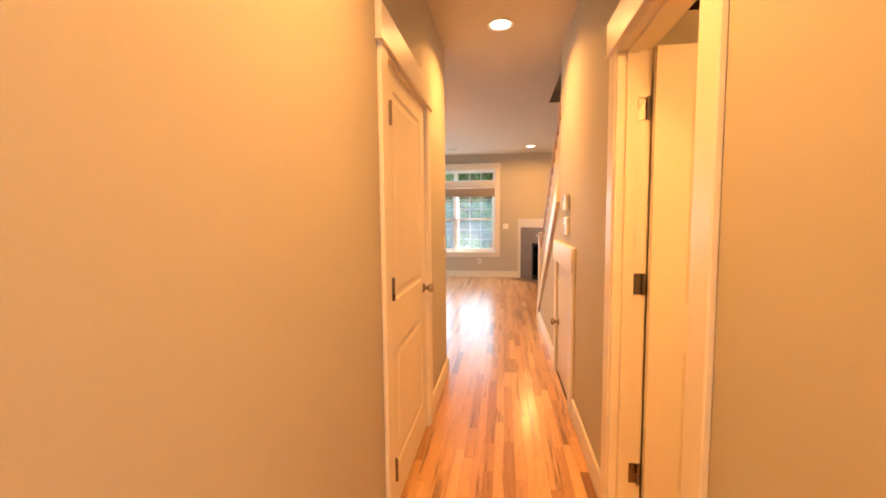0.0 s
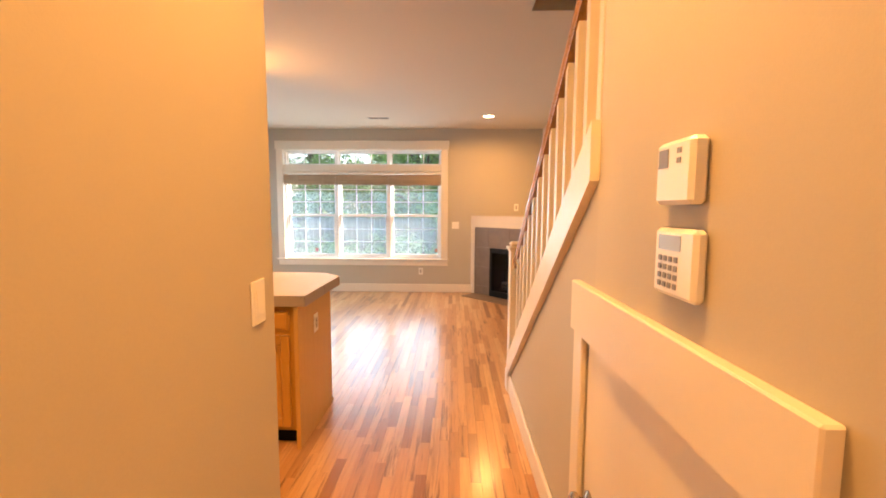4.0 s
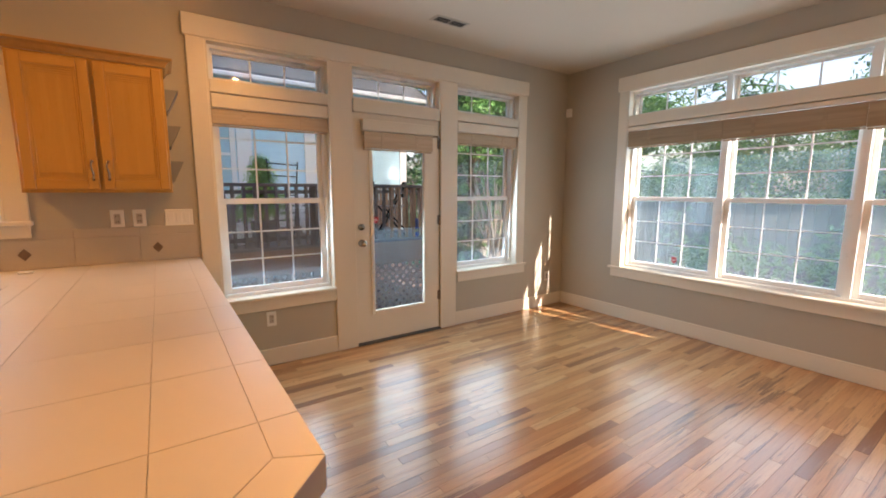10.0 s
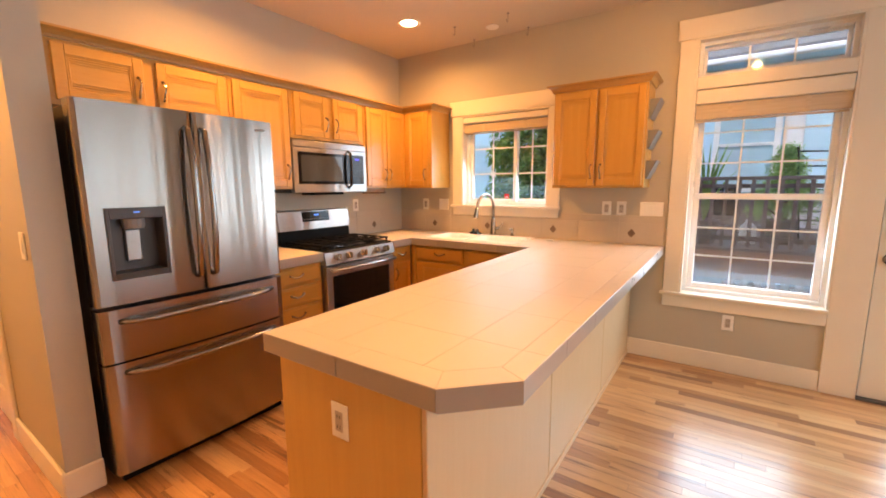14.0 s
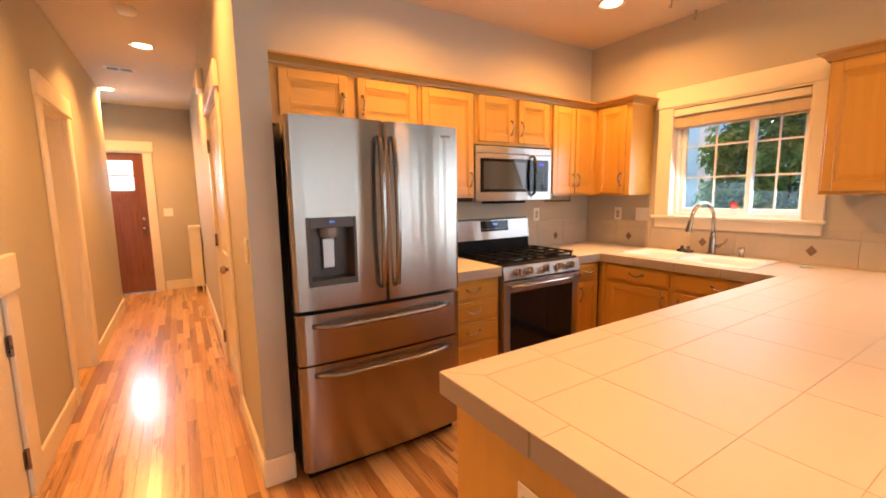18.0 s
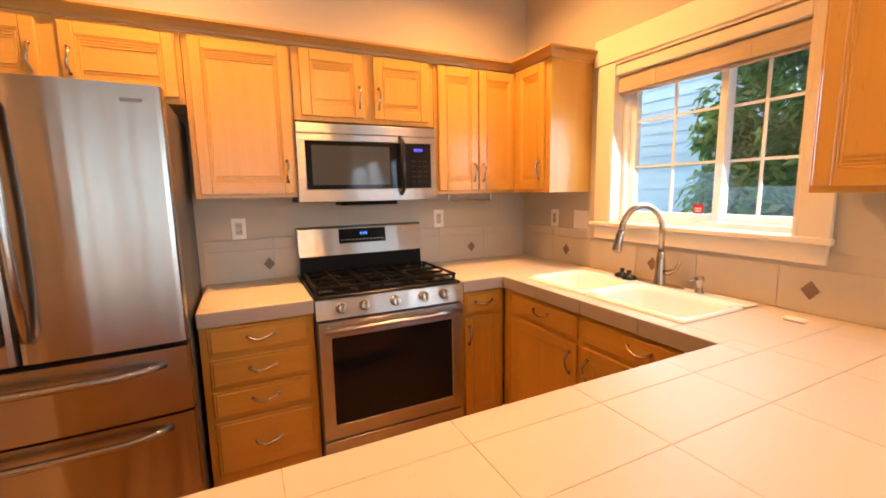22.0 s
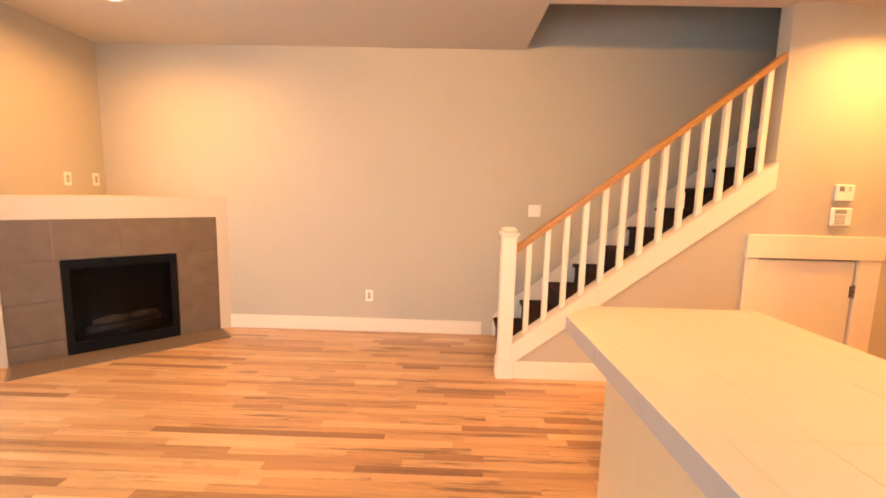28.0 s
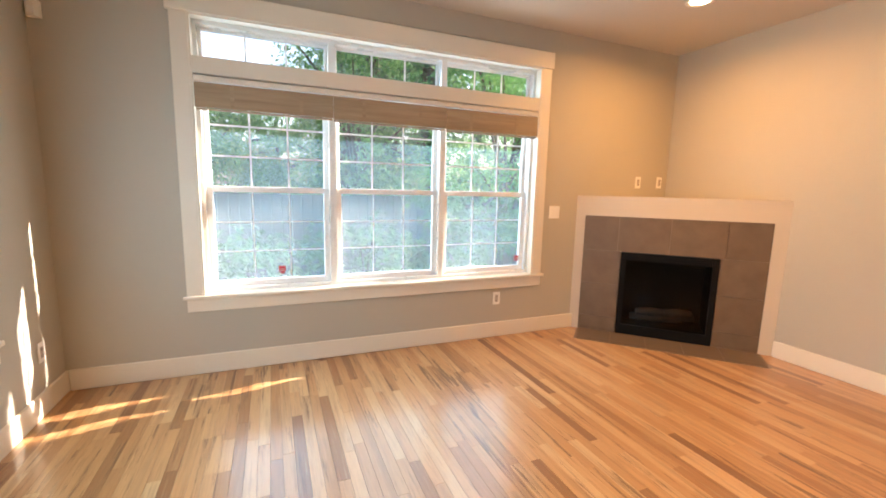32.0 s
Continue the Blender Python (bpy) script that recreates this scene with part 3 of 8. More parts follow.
solo("floor", boxed(((XW - 0.2, -1.47, -0.06), (XE + 0.15, YN + 0.2, -0.012))), plain("dark_subfloor", (0.06, 0.03, 0.015), 0.9), "dark subfloor below strip flooring", "floor", kind="structure")


# ---------------------------------------------------------------- trim
def board(name, p, q, label="white painted trim board", b=0.003, mat=None):
    return solo(name, boxed((p, q), b=b), mat or TRIM, label, "trim", kind="structure")


def skirting(p, q):
    return board("baseboard", p, q, "white painted tall baseboard", 0.006)


BH, BT = 0.14, 0.016
skirting((XW + BT, YN - BT, 0), (0.262, YN, BH))
skirting((XW, W3[0], 0), (XW + BT, YN, BH))
skirting((XW, 5.975, 0), (XW + BT, W1[1], BH))
skirting((XE - BT, 6.33, 0), (XE, 8.87, BH))
skirting((HW, DC[1] + 0.10, 0), (HW + BT, 4.24, BH))
skirting((HW - 0.13 - 0.004, 4.24, 0), (HW + BT, 4.24 + BT, BH))
skirting((HW, -0.75, 0), (HW + BT, DC[0] - 0.10, BH))
skirting((HE - BT, DP[1] + 0.11, 0), (HE, DL[0] - 0.161, BH))
skirting((HE - BT, -0.34, 0), (HE, DP[0] - 0.11, BH))
skirting((HE - BT, DL[1] + 0.10, 0), (HE, 6.19, BH))
skirting((HW, -1.314, 0), (FD[0] - 0.115, -1.314 + BT, BH))
skirting((FD[1] + 0.115, -1.314, 0), (XE, -1.314 + BT, BH))
skirting((HE + 0.13, 0.80, 0), (XE, 0.80 + BT, BH))
skirting((XE - BT, 0.82, 0), (XE, 2.85, BH))


# ---------------------------------------------------------------- windows
def casing(f, win, u0, u1, z0, z1, side=0.10, sides=(True, True)):
    """Flat boards round an opening, proud of the wall."""
    for on, a, b in ((sides[0], u0 - side, u0), (sides[1], u1, u1 + side)):
        if on:
            bm = B()
            mbox(bm, f, a, b, -0.02, 0, z0, z1, 0.003)
            part("casing_side", bm, TRIM, win)


def pane_face(bm, f, u0, u1, z0, z1, d):
    """A sheet of glass whose face looks into the room."""
    face = bm.faces.new([bm.verts.new(f(u, d, z)) for u, z in ((u0, z0), (u1, z0), (u1, z1), (u0, z1))])
    face.normal_update()
    if face.normal.dot(Vector(f(0, -1, 0)) - Vector(f(0, 0, 0))) < 0:
        face.normal_flip()


def glazing(f, win, u0, u1, z0, z1, cols, rows, d, bar=0.012, rim=0.035, name="sash", glass=None):
    """One framed sash with its pane and its bars."""
    bm = B()
    mbox(bm, f, u0, u0 + rim, d - 0.016, d + 0.016, z0, z1, 0.003)
    mbox(bm, f, u1 - rim, u1, d - 0.016, d + 0.016, z0, z1, 0.003)
    mbox(bm, f, u0 + rim, u1 - rim, d - 0.016, d + 0.016, z0, z0 + rim, 0.003)
    mbox(bm, f, u0 + rim, u1 - rim, d - 0.016, d + 0.016, z1 - rim, z1, 0.003)
    s = part(name, bm, VINYL, win)
    a, b, c, e = u0 + rim, u1 - rim, z0 + rim, z1 - rim
    bm = B()
    pane_face(bm, f, a, b, c, e, d + 0.004)
    p = part("pane", bm, glass or GLASS, s)
    p.visible_shadow = False
    for k in range(1, cols):
        u = a + (b - a) * k / cols
        bm = B()
        mbox(bm, f, u - bar / 2, u + bar / 2, d - 0.006, d + 0.002, c, e)
        part("muntin", bm, VINYL, s)
    for k in range(1, rows):
        z = c + (e - c) * k / rows
        bm = B()
        mbox(bm, f, a, b, d - 0.005, d + 0.001, z - bar / 2, z + bar / 2)
        part("muntin", bm, VINYL, s)


def screen(f, win, u0, u1, z0, z1, d=0.158):
    """Insect screen outside a sash: a slim frame and its mesh."""
    bm = B()
    for q in ((u0, u0 + 0.015, z0, z1), (u1 - 0.015, u1, z0, z1), (u0 + 0.015, u1 - 0.015, z0, z0 + 0.015), (u0 + 0.015, u1 - 0.015, z1 - 0.015, z1)):
        mbox(bm, f, q[0], q[1], d - 0.003, d + 0.006, q[2], q[3])
    s = part("screen_frame", bm, VINYL, win)
    bm = B()
    bm.faces.new([bm.verts.new(f(u, d + 0.001, z)) for u, z in ((u0 + 0.015, z0 + 0.015), (u1 - 0.015, z0 + 0.015), (u1 - 0.015, z1 - 0.015), (u0 + 0.015, z1 - 0.015))])
    m = part("insect_screen", bm, SCREEN, s, "grey insect mesh")
    m.visible_shadow = False


def outer_frame(f, win, u0, u1, z0, z1, w=0.025, d0=0.06, d1=0.17):
    bm = B()
    mbox(bm, f, u0, u0 + w, d0, d1, z0, z1)
    mbox(bm, f, u1 - w, u1, d0, d1, z0, z1)
    mbox(bm, f, u0 + w, u1 - w, d0, d1, z1 - w, z1)
    mbox(bm, f, u0 + w, u1 - w, d0, d1, z0, z0 + w)
    part("window_frame", bm, VINYL, win)


def jamb(f, win, u0, u1, z0, z1, t=0.012, d1=0.06):
    """White boards that line the opening."""
    bm = B()
    mbox(bm, f, u0, u0 + t, -0.018, d1, z0, z1)
    mbox(bm, f, u1 - t, u1, -0.018, d1, z0, z1)
    mbox(bm, f, u0 + t, u1 - t, -0.018, d1, z1 - t, z1)
    part("jamb_lining", bm, TRIM, win)


def stool(f, win, u0, u1, z, out=0.045, apron=0.09, ext=0.02):
    bm = B()
    mbox(bm, f, u0 + 0.012, u1 - 0.012, -0.02, 0.075, z - 0.024, z, 0.003)
    mbox(bm, f, u0 - 0.1 - ext, u1 + 0.1 + ext, -out, -0.0205, z - 0.024, z, 0.004)
    part("window_sill", bm, TRIM, win)
    bm = B()
    mbox(bm, f, u0 - 0.1, u1 + 0.1, -0.02, 0, z - 0.024 - apron, z - 0.025, 0.003)
    part("apron", bm, TRIM, win)


def blind(f, u0, u1, z0, z1, mat, label="raised woven bamboo roman blind under the window head", slats=5):
    """A woven shade drawn up into a stack of folds below its valance."""
    th = thing("bamboo_blind", f((u0 + u1) / 2, 0.02, z0), label, "blind", "blinds")
    bm = B()
    mbox(bm, f, u0, u1, 0.0, 0.012, z0 + 0.015, z1, 0.003)
    part("valance", bm, mat, th)
    for k in range(slats):
        bm = B()
        z = z0 + 0.016 * k
        mbox(bm, f, u0 + 0.004, u1 - 0.004, 0.014 + 0.002 * (k % 2), 0.03, z, z + 0.0125, 0.003)
        part("fold", bm, mat, th)
    n = max(2, round((u1 - u0) / 0.42))
    for k in range(n):
        u = u0 + (u1 - u0) * (k + 0.5) / n
        bm = B()
        mbox(bm, f, u - 0.012, u + 0.012, -0.003, 0.0, z0 + 0.016, z1 - 0.004)
        part("tape", bm, mat, th)
    bm = B()
    mbox(bm, f, u0, u1, 0.013, 0.045, z1 - 0.03, z1 - 0.002, 0.003)
    part("head_rail", bm, TRIM, th)
    return th


def sticker(f, u, z, d):
    st_ = thing("warning_sticker", f(u, d, z), "small red shield sticker on window glass", "sticker")
    bm = B()
    prism(bm, [(-0.024, 0.027), (-0.012, 0.031), (0.0, 0.027), (0.012, 0.031), (0.024, 0.027), (0.025, -0.005), (0.015, -0.022), (0.0, -0.032), (-0.015, -0.022), (-0.025, -0.005)], lambda a, b, c: f(u + a, d + c, z + b), -0.003, 0.0)
    part("shield", bm, RED, st_)
    for k in range(2):
        bm = B()
        mbox(bm, f, u - 0.016, u + 0.016, d - 0.0036, d - 0.0031, z + 0.004 - 0.012 * k, z + 0.009 - 0.012 * k)
        part("text_bar", bm, PLATE, st_, "pale unreadable lettering")


# north: three double-hung units below three transom lights
u0, u1, z0, z1 = NWIN
w = thing("window_1", north((u0 + u1) / 2, 0, z0), "wide white triple window with transom lights and grilles", "window", kind="structure")
casing(north, w, u0, u1, z0 - 0.02, z1)
bm = B()
mbox(bm, north, u0 - 0.118, u1 + 0.118, -0.028, 0, z1, z1 + 0.138, 0.004)
part("head_casing", bm, TRIM, w)
jamb(north, w, u0, u1, z0, z1)
stool(north, w, u0, u1, z0 + 0.01)
bm = B()
mbox(bm, north, u0 + 0.0125, u1 - 0.0125, -0.016, 0.06, 2.036, 2.145, 0.003)
mbox(bm, north, u0 + 0.0125, u1 - 0.0125, 0.03, 0.06, 1.99, 2.0355)
part("transom_rail", bm, TRIM, w)
bm = B()
mbox(bm, north, u0 + 0.016, u1 - 0.016, -0.020, 0.029, 1.99, 2.026, 0.004)
part("blind_headboard", bm, TRIM, w)
third = (u1 - u0) / 3
for k in range(3):
    a, b = u0 + third * k + 0.012 * (k == 0), u0 + third * (k + 1) - 0.012 * (k == 2)
    outer_frame(north, w, a, b, 2.13, z1 - 0.012)
    glazing(north, w, a + 0.025, b - 0.025, 2.155, z1 - 0.037, 3, 1, 0.135, name="transom_sash", rim=0.02, glass=GLASS_NORTH)
    outer_frame(north, w, a, b, z0 + 0.01, 2.01)
    glazing(north, w, a + 0.025, b - 0.025, 1.285, 1.985, 3, 3, 0.145, name="upper_sash", glass=GLASS_NORTH)
    glazing(north, w, a + 0.025, b - 0.025, z0 + 0.035, 1.32, 3, 3, 0.11, bar=0.008, name="lower_sash", rim=0.042, glass=GLASS_NORTH)
    screen(north, w, a + 0.025, b - 0.025, z0 + 0.035, 1.32)
# hung against the window; their shaded side comes from the darker cloth
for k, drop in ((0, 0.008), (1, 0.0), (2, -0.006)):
    blind(lambda u, d, z: (u, YN + d - 0.012, z), u0 + third * k + (0.016 if k == 0 else 0.001), u0 + third * (k + 1) - (0.016 if k == 2 else 0.001), 1.805 + drop, 1.985, BLINDCLOTH_BACKLIT, slats=7)
sticker(north, -2.43, 0.70, 0.105)
sticker(north, -0.36, 0.70, 0.105)

# west: two double-hung windows and a door under one head
ww = thing("window_2", west(7.8, 0, 0.5), "white window wall with transoms over two windows and a door", "window", kind="structure")
bm = B()
mbox(bm, west, W1[0] - 0.128, W3[1] + 0.128, -0.028, 0, 2.40, 2.54, 0.004)
part("head_casing", bm, TRIM, ww)
for a, b, lo in ((W1[0] - 0.11, W1[0], 0.54), (W1[1], DOORW[0], 0.0), (DOORW[1], W3[0], 0.0), (W3[1], W3[1] + 0.11, 0.54)):
    bm = B()
    mbox(bm, west, a, b, -0.02, 0, lo, 2.40, 0.003)
    part("casing_side", bm, TRIM, ww)
for n, (a, b) in enumerate((W1, DOORW, W3)):
    jamb(west, ww, a, b, (0.56, 2.136, 0.56)[n], 2.40)
    bm = B()
    mbox(bm, west, a + 0.0125, b - 0.0125, -0.017, 0.06, 2.055 if n != 1 else 2.034, 2.14, 0.003)
    if n != 1:
        mbox(bm, west, a + 0.0125, b - 0.0125, 0.03, 0.06, 1.953, 2.0545)
    part("transom_rail", bm, TRIM, ww)
    if n != 1:
        bm = B()
        mbox(bm, west, a + 0.016, b - 0.016, -0.020, 0.029, 1.953, 2.046, 0.004)
        part("blind_headboard", bm, TRIM, ww)
    outer_frame(west, ww, a + 0.012, b - 0.012, 2.14, 2.388)
    glazing(west, ww, a + 0.037, b - 0.037, 2.165, 2.363, 3, 1, 0.135, name="transom_sash", rim=0.02)
    if n == 1:
        continue
    outer_frame(west, ww, a + 0.012, b - 0.012, 0.57, 2.045)
    glazing(west, ww, a + 0.037, b - 0.037, 1.285, 2.02, 3, 3, 0.145, name="upper_sash")
    glazing(west, ww, a + 0.037, b - 0.037, 0.595, 1.32, 3, 3, 0.11, name="lower_sash", rim=0.042)
    screen(west, ww, a + 0.037, b - 0.037, 0.595, 1.32)
    bm = B()
    mbox(bm, west, a + 0.012, b - 0.012, -0.02, 0.075, 0.546, 0.57, 0.003)
    ea, eb = (a - 0.13, b) if n == 0 else (a, b + 0.13)
    mbox(bm, west, ea, eb, -0.045, -0.0205, 0.546, 0.57, 0.004)
    part("window_sill", bm, TRIM, ww)
    bm = B()
    mbox(bm, west, ea + 0.02, eb - 0.001, -0.0205, 0, 0.455, 0.545, 0.003)
    part("apron", bm, TRIM, ww)
    blind(lambda u, d, z: (XW - d - 0.005, u, z), a + 0.015, b - 0.015, 1.83, 1.95, BLINDCLOTH)

# kitchen slider
k0, k1, kz0, kz1 = KWIN
kw = thing("window_3", west((k0 + k1) / 2, 0, kz0), "white sliding kitchen window with grilles over the sink", "window", kind="structure")
casing(west, kw, k0, k1, kz0 - 0.02, kz1, 0.105)
bm = B()
mbox(bm, west, k0 - 0.13, k1 + 0.11, -0.028, 0, kz1, kz1 + 0.14, 0.004)
part("head_casing", bm, TRIM, kw)
jamb(west, kw, k0, k1, kz0, kz1)
stool(west, kw, k0, k1, kz0 + 0.012, apron=0.075)
outer_frame(west, kw, k0 + 0.012, k1 - 0.012, kz0 + 0.012, kz1 - 0.012)
mid = 4.885
bm = B()
mbox(bm, west, k0 + 0.0125, k1 - 0.0125, 0.03, 0.055, 1.975, kz1 - 0.0125)
mbox(bm, west, k0 + 0.014, k1 - 0.014, -0.016, 0.029, 1.988, kz1 - 0.021, 0.004)
part("head_board", bm, TRIM, kw)
glazing(west, kw, k0 + 0.037, mid + 0.02, kz0 + 0.037, kz1 - 0.037, 2, 3, 0.105, name="sliding_sash")
glazing(west, kw, mid - 0.02, k1 - 0.037, kz0 + 0.037, kz1 - 0.037, 2, 3, 0.14, name="fixed_sash")
blind(lambda u, d, z: (XW - d - 0.005, u, z), k0 + 0.015, k1 - 0.015, 1.885, 1.978, BLINDCLOTH, "raised woven blind over the kitchen window")
sticker(west, 4.80, 1.28, 0.10)


# ---------------------------------------------------------------- doors
def knob(parent, at, out, r=0.028, mat=None):
    bm = B()
    lathe(bm, [(r * 1.1, 0), (r * 1.1, 0.006), (r * 0.5, 0.012), (r * 0.42, 0.028), (r * 0.85, 0.036), (r, 0.046), (r * 0.95, 0.056), (r * 0.55, 0.064)], at, out, 18)
    return part("knob", bm, mat or NICKEL, parent, "round satin nickel knob", smooth=True)


def panel_face(bm, f, u0, u1, z0, z1, d, depth=0.006):
    """A raised field with a sunk, sloping border, on the face d of a door."""
    outer = [(u0, z0), (u1, z0), (u1, z1), (u0, z1)]

    def loop(inset, dd):
        return [bm.verts.new(f(u + (inset if u == u0 else -inset), dd, z + (inset if z == z0 else -inset))) for u, z in outer]
    rows = [loop(0, d), loop(0.012, d + depth), loop(0.03, d + depth), loop(0.05, d + 0.001)]
    for a, b in zip(rows, rows[1:]):
        for k in range(4):
            bm.faces.new((a[k], a[(k + 1) % 4], b[(k + 1) % 4], b[k]))
    bm.faces.new(rows[-1])


def panel_slab(f, u0, u1, z0, z1, thick, fields):
    """A door leaf: its d=0 face has sunk fields; the rest is plain."""
    bm = B()
    us = sorted({u0, u1, *[q[0] for q in fields], *[q[1] for q in fields]})
    zs = sorted({z0, z1, *[q[2] for q in fields], *[q[3] for q in fields]})
    for i in range(len(us) - 1):
        for k in range(len(zs) - 1):
            cu, cz = (us[i] + us[i + 1]) / 2, (zs[k] + zs[k + 1]) / 2
            if any(q[0] < cu < q[1] and q[2] < cz < q[3] for q in fields):
                continue
            bm.faces.new([bm.verts.new(f(u, 0, z)) for u, z in ((us[i], zs[k]), (us[i + 1], zs[k]), (us[i + 1], zs[k + 1]), (us[i], zs[k + 1]))])
    for q in fields:
        panel_face(bm, f, *q, 0)
    c = [(u0, z0), (u1, z0), (u1, z1), (u0, z1)]
    for k in range(4):
        a, b = c[k], c[(k + 1) % 4]
        bm.faces.new([bm.verts.new(f(*p)) for p in ((a[0], 0, a[1]), (b[0], 0, b[1]), (b[0], thick, b[1]), (a[0], thick, a[1]))])
    bm.faces.new([bm.verts.new(f(u, thick, z)) for u, z in c])
    bmesh.ops.remove_doubles(bm, verts=bm.verts[:], dist=1e-5)
    return bm


def door_trim(name, f, u0, u1, top, label, head=0.135, side=0.10, depth=0.12, ext=0.02, stop=None):
    """Casing and lining of a doorway."""
    fr = thing(name, f((u0 + u1) / 2, 0, 0), label, "door frame", kind="structure")
    for a, b in ((u0 - side, u0 - 0.004), (u1 + 0.004, u1 + side)):
        bm = B()
        mbox(bm, f, a, b, -0.019, 0, 0, top, 0.004)
        part("casing_side", bm, TRIM, fr)
    bm = B()
    mbox(bm, f, u0 - side - ext, u1 + side + ext, -0.027, 0, top, top + head, 0.004)
    mbox(bm, f, u0 - side - ext - 0.004, u1 + side + ext + 0.004, -0.032, 0, top - 0.014, top - 0.001, 0.003)
    part("head_casing", bm, TRIM, fr)
    bm = B()
    mbox(bm, f, u0 - 0.0035, u0 + 0.014, -0.012, depth, 0, top - 0.016)
    mbox(bm, f, u1 - 0.014, u1 + 0.0035, -0.012, depth, 0, top - 0.016)
    mbox(bm, f, u0 + 0.014, u1 - 0.014, -0.012, depth, top - 0.03, top - 0.016)
    part("lining", bm, TRIM, fr)
    if stop:
        bm = B()
        mbox(bm, f, u0 + 0.0145, u0 + 0.026, *stop, 0, top - 0.031)
        mbox(bm, f, u1 - 0.026, u1 - 0.0145, *stop, 0, top - 0.031)
        mbox(bm, f, u0 + 0.0265, u1 - 0.0265, *stop, top - 0.043, top - 0.031)
        part("door_stop", bm, TRIM, fr)
    return fr


def hinge(parent, f, u, z, d=0.0):
    bm = B()
    tube(bm, [f(u, d - 0.010, z - 0.05), f(u, d - 0.010, z + 0.05)], 0.009, 8)
    mbox(bm, f, u - 0.022, u + 0.022, d - 0.003, d, z - 0.044, z + 0.044)
    part("hinge", bm, HINGE, parent, "dark nickel butt hinge")


# closet door in the hall, shut
fw = lambda u, d, z: (HW - d, u, z)
door_trim("door_frame_closet", fw, *DC, 2.06, "white flat casing round the hall closet door")
a, b = DC[0] + 0.017, DC[1] - 0.017
d1 = thing("door_1", fw((a + b) / 2, 0.012, 0.012), "shut white two-panel closet door in the hall", "door", kind="structure")
fd = lambda u, d, z: (HW - 0.004 - d, u, z)
part("leaf", panel_slab(fd, a, b, 0.012, 2.028, 0.035, [(a + 0.12, b - 0.12, 0.985, 1.93), (a + 0.12, b - 0.12, 0.20, 0.765)]), DOORPAINT, d1)
knob(d1, (HW - 0.004, b - 0.07, 0.93), (1, 0, 0))
for z in (0.25, 1.06, 1.80):
    hinge(d1, fd, a - 0.012, z, -0.014)

# low storage door under the stairs, shut
fe = lambda u, d, z: (HE + d, u, z)
ls = thing("door_frame_storage", fe(4.02, 0, 0), "white flat casing round the low storage door", "door frame", kind="structure")
for p, q in ((DL[0] - 0.16, DL[0]), (DL[1], DL[1] + 0.09)):
    bm = B()
    mbox(bm, fe, p, q, -0.02, 0, 0, 0.985, 0.004)
    part("casing_side", bm, TRIM, ls)
bm = B()
mbox(bm, fe, DL[0] - 0.165, DL[1] + 0.10, -0.03, 0, 0.985, 1.155, 0.004)
part("head_casing", bm, TRIM, ls)
d2 = thing("door_2", fe(4.02, 0.002, 0.015), "low shut white flush storage door under the stairs", "door", kind="structure")
bm = B()
mbox(bm, fe, DL[0] + 0.006, DL[1] - 0.006, 0.002, 0.03, 0.02, 0.972, 0.003)
part("leaf", bm, DOORPAINT, d2)
knob(d2, (HE + 0.002, DL[1] - 0.07, 0.46), (-1, 0, 0))
for z in (0.20, 0.75):
    hinge(d2, fe, DL[0] + 0.004, z, 0.0)

# powder room door, folded back into the room
door_trim("door_frame_powder", fe, *DP, 2.06, "white casing round the powder room doorway", stop=(0.024, 0.066))
d3 = thing("door_3", (HE + 0.105, DP[1] - 0.03, 0.012), "open white two-panel powder room door", "door", kind="structure")
fp = lambda u, d, z: (u, DP[1] - 0.055 + d, z)
p0, p1 = HE + 0.125, HE + 0.125 + 0.69
part("leaf", panel_slab(fp, p0, p1, 0.012, 2.028, 0.035, [(p0 + 0.135, p1 - 0.115, 1.005, 1.915), (p0 + 0.135, p1 - 0.115, 0.20, 0.80)]), DOORPAINT, d3)
for z in (0.25, 1.08, 1.80):
    bm = B()
    tube(bm, [(HE + 0.108, DP[1] - 0.025, z - 0.045), (HE + 0.108, DP[1] - 0.025, z + 0.045)], 0.008, 8)
    quadbox(bm, (HE + 0.072, DP[1] - 0.0175, z - 0.044), (HE + 0.108, DP[1] - 0.0145, z + 0.044))
    part("hinge", bm, HINGE, d3, "dark nickel butt hinge")
knob(d3, (p1 - 0.06, DP[1] - 0.055, 0.93), (0, -1, 0))

# front door, craftsman with four lights
ff = lambda u, d, z: (u, -1.314 - d, z)
door_trim("door_frame_front", ff, *FD, 2.09, "white casing round the front door", depth=0.15)
d4 = thing("door_4", ff(0.52, 0.03, 0.01), "shut dark red wooden front door with four small lights", "door", kind="structure")
a, b = FD[0] + 0.017, FD[1] - 0.017
bm = B()
GL = []
for i in (0, 1):
    for j in (0, 1):
        ua, za = a + 0.13 + i * 0.325, 1.52 + j * 0.225
        GL.append((ua, ua + 0.29, za, za + 0.2))
fdo = lambda u, d, z: ff(u, 0.03 + d, z)
us = sorted({a, b, *[g[0] for g in GL], *[g[1] for g in GL]})
zs = sorted({0.012, 2.058, *[g[2] for g in GL], *[g[3] for g in GL]})
for i in range(len(us) - 1):
    for k in range(len(zs) - 1):
        cu, cz = (us[i] + us[i + 1]) / 2, (zs[k] + zs[k + 1]) / 2
        if not any(g[0] < cu < g[1] and g[2] < cz < g[3] for g in GL):
            mbox(bm, fdo, us[i], us[i + 1], 0, 0.042, zs[k], zs[k + 1])
part("leaf", bm, REDWOOD, d4)
bm = B()
mbox(bm, fdo, a + 0.10, b - 0.10, -0.02, -0.0005, 1.43, 1.475, 0.004)
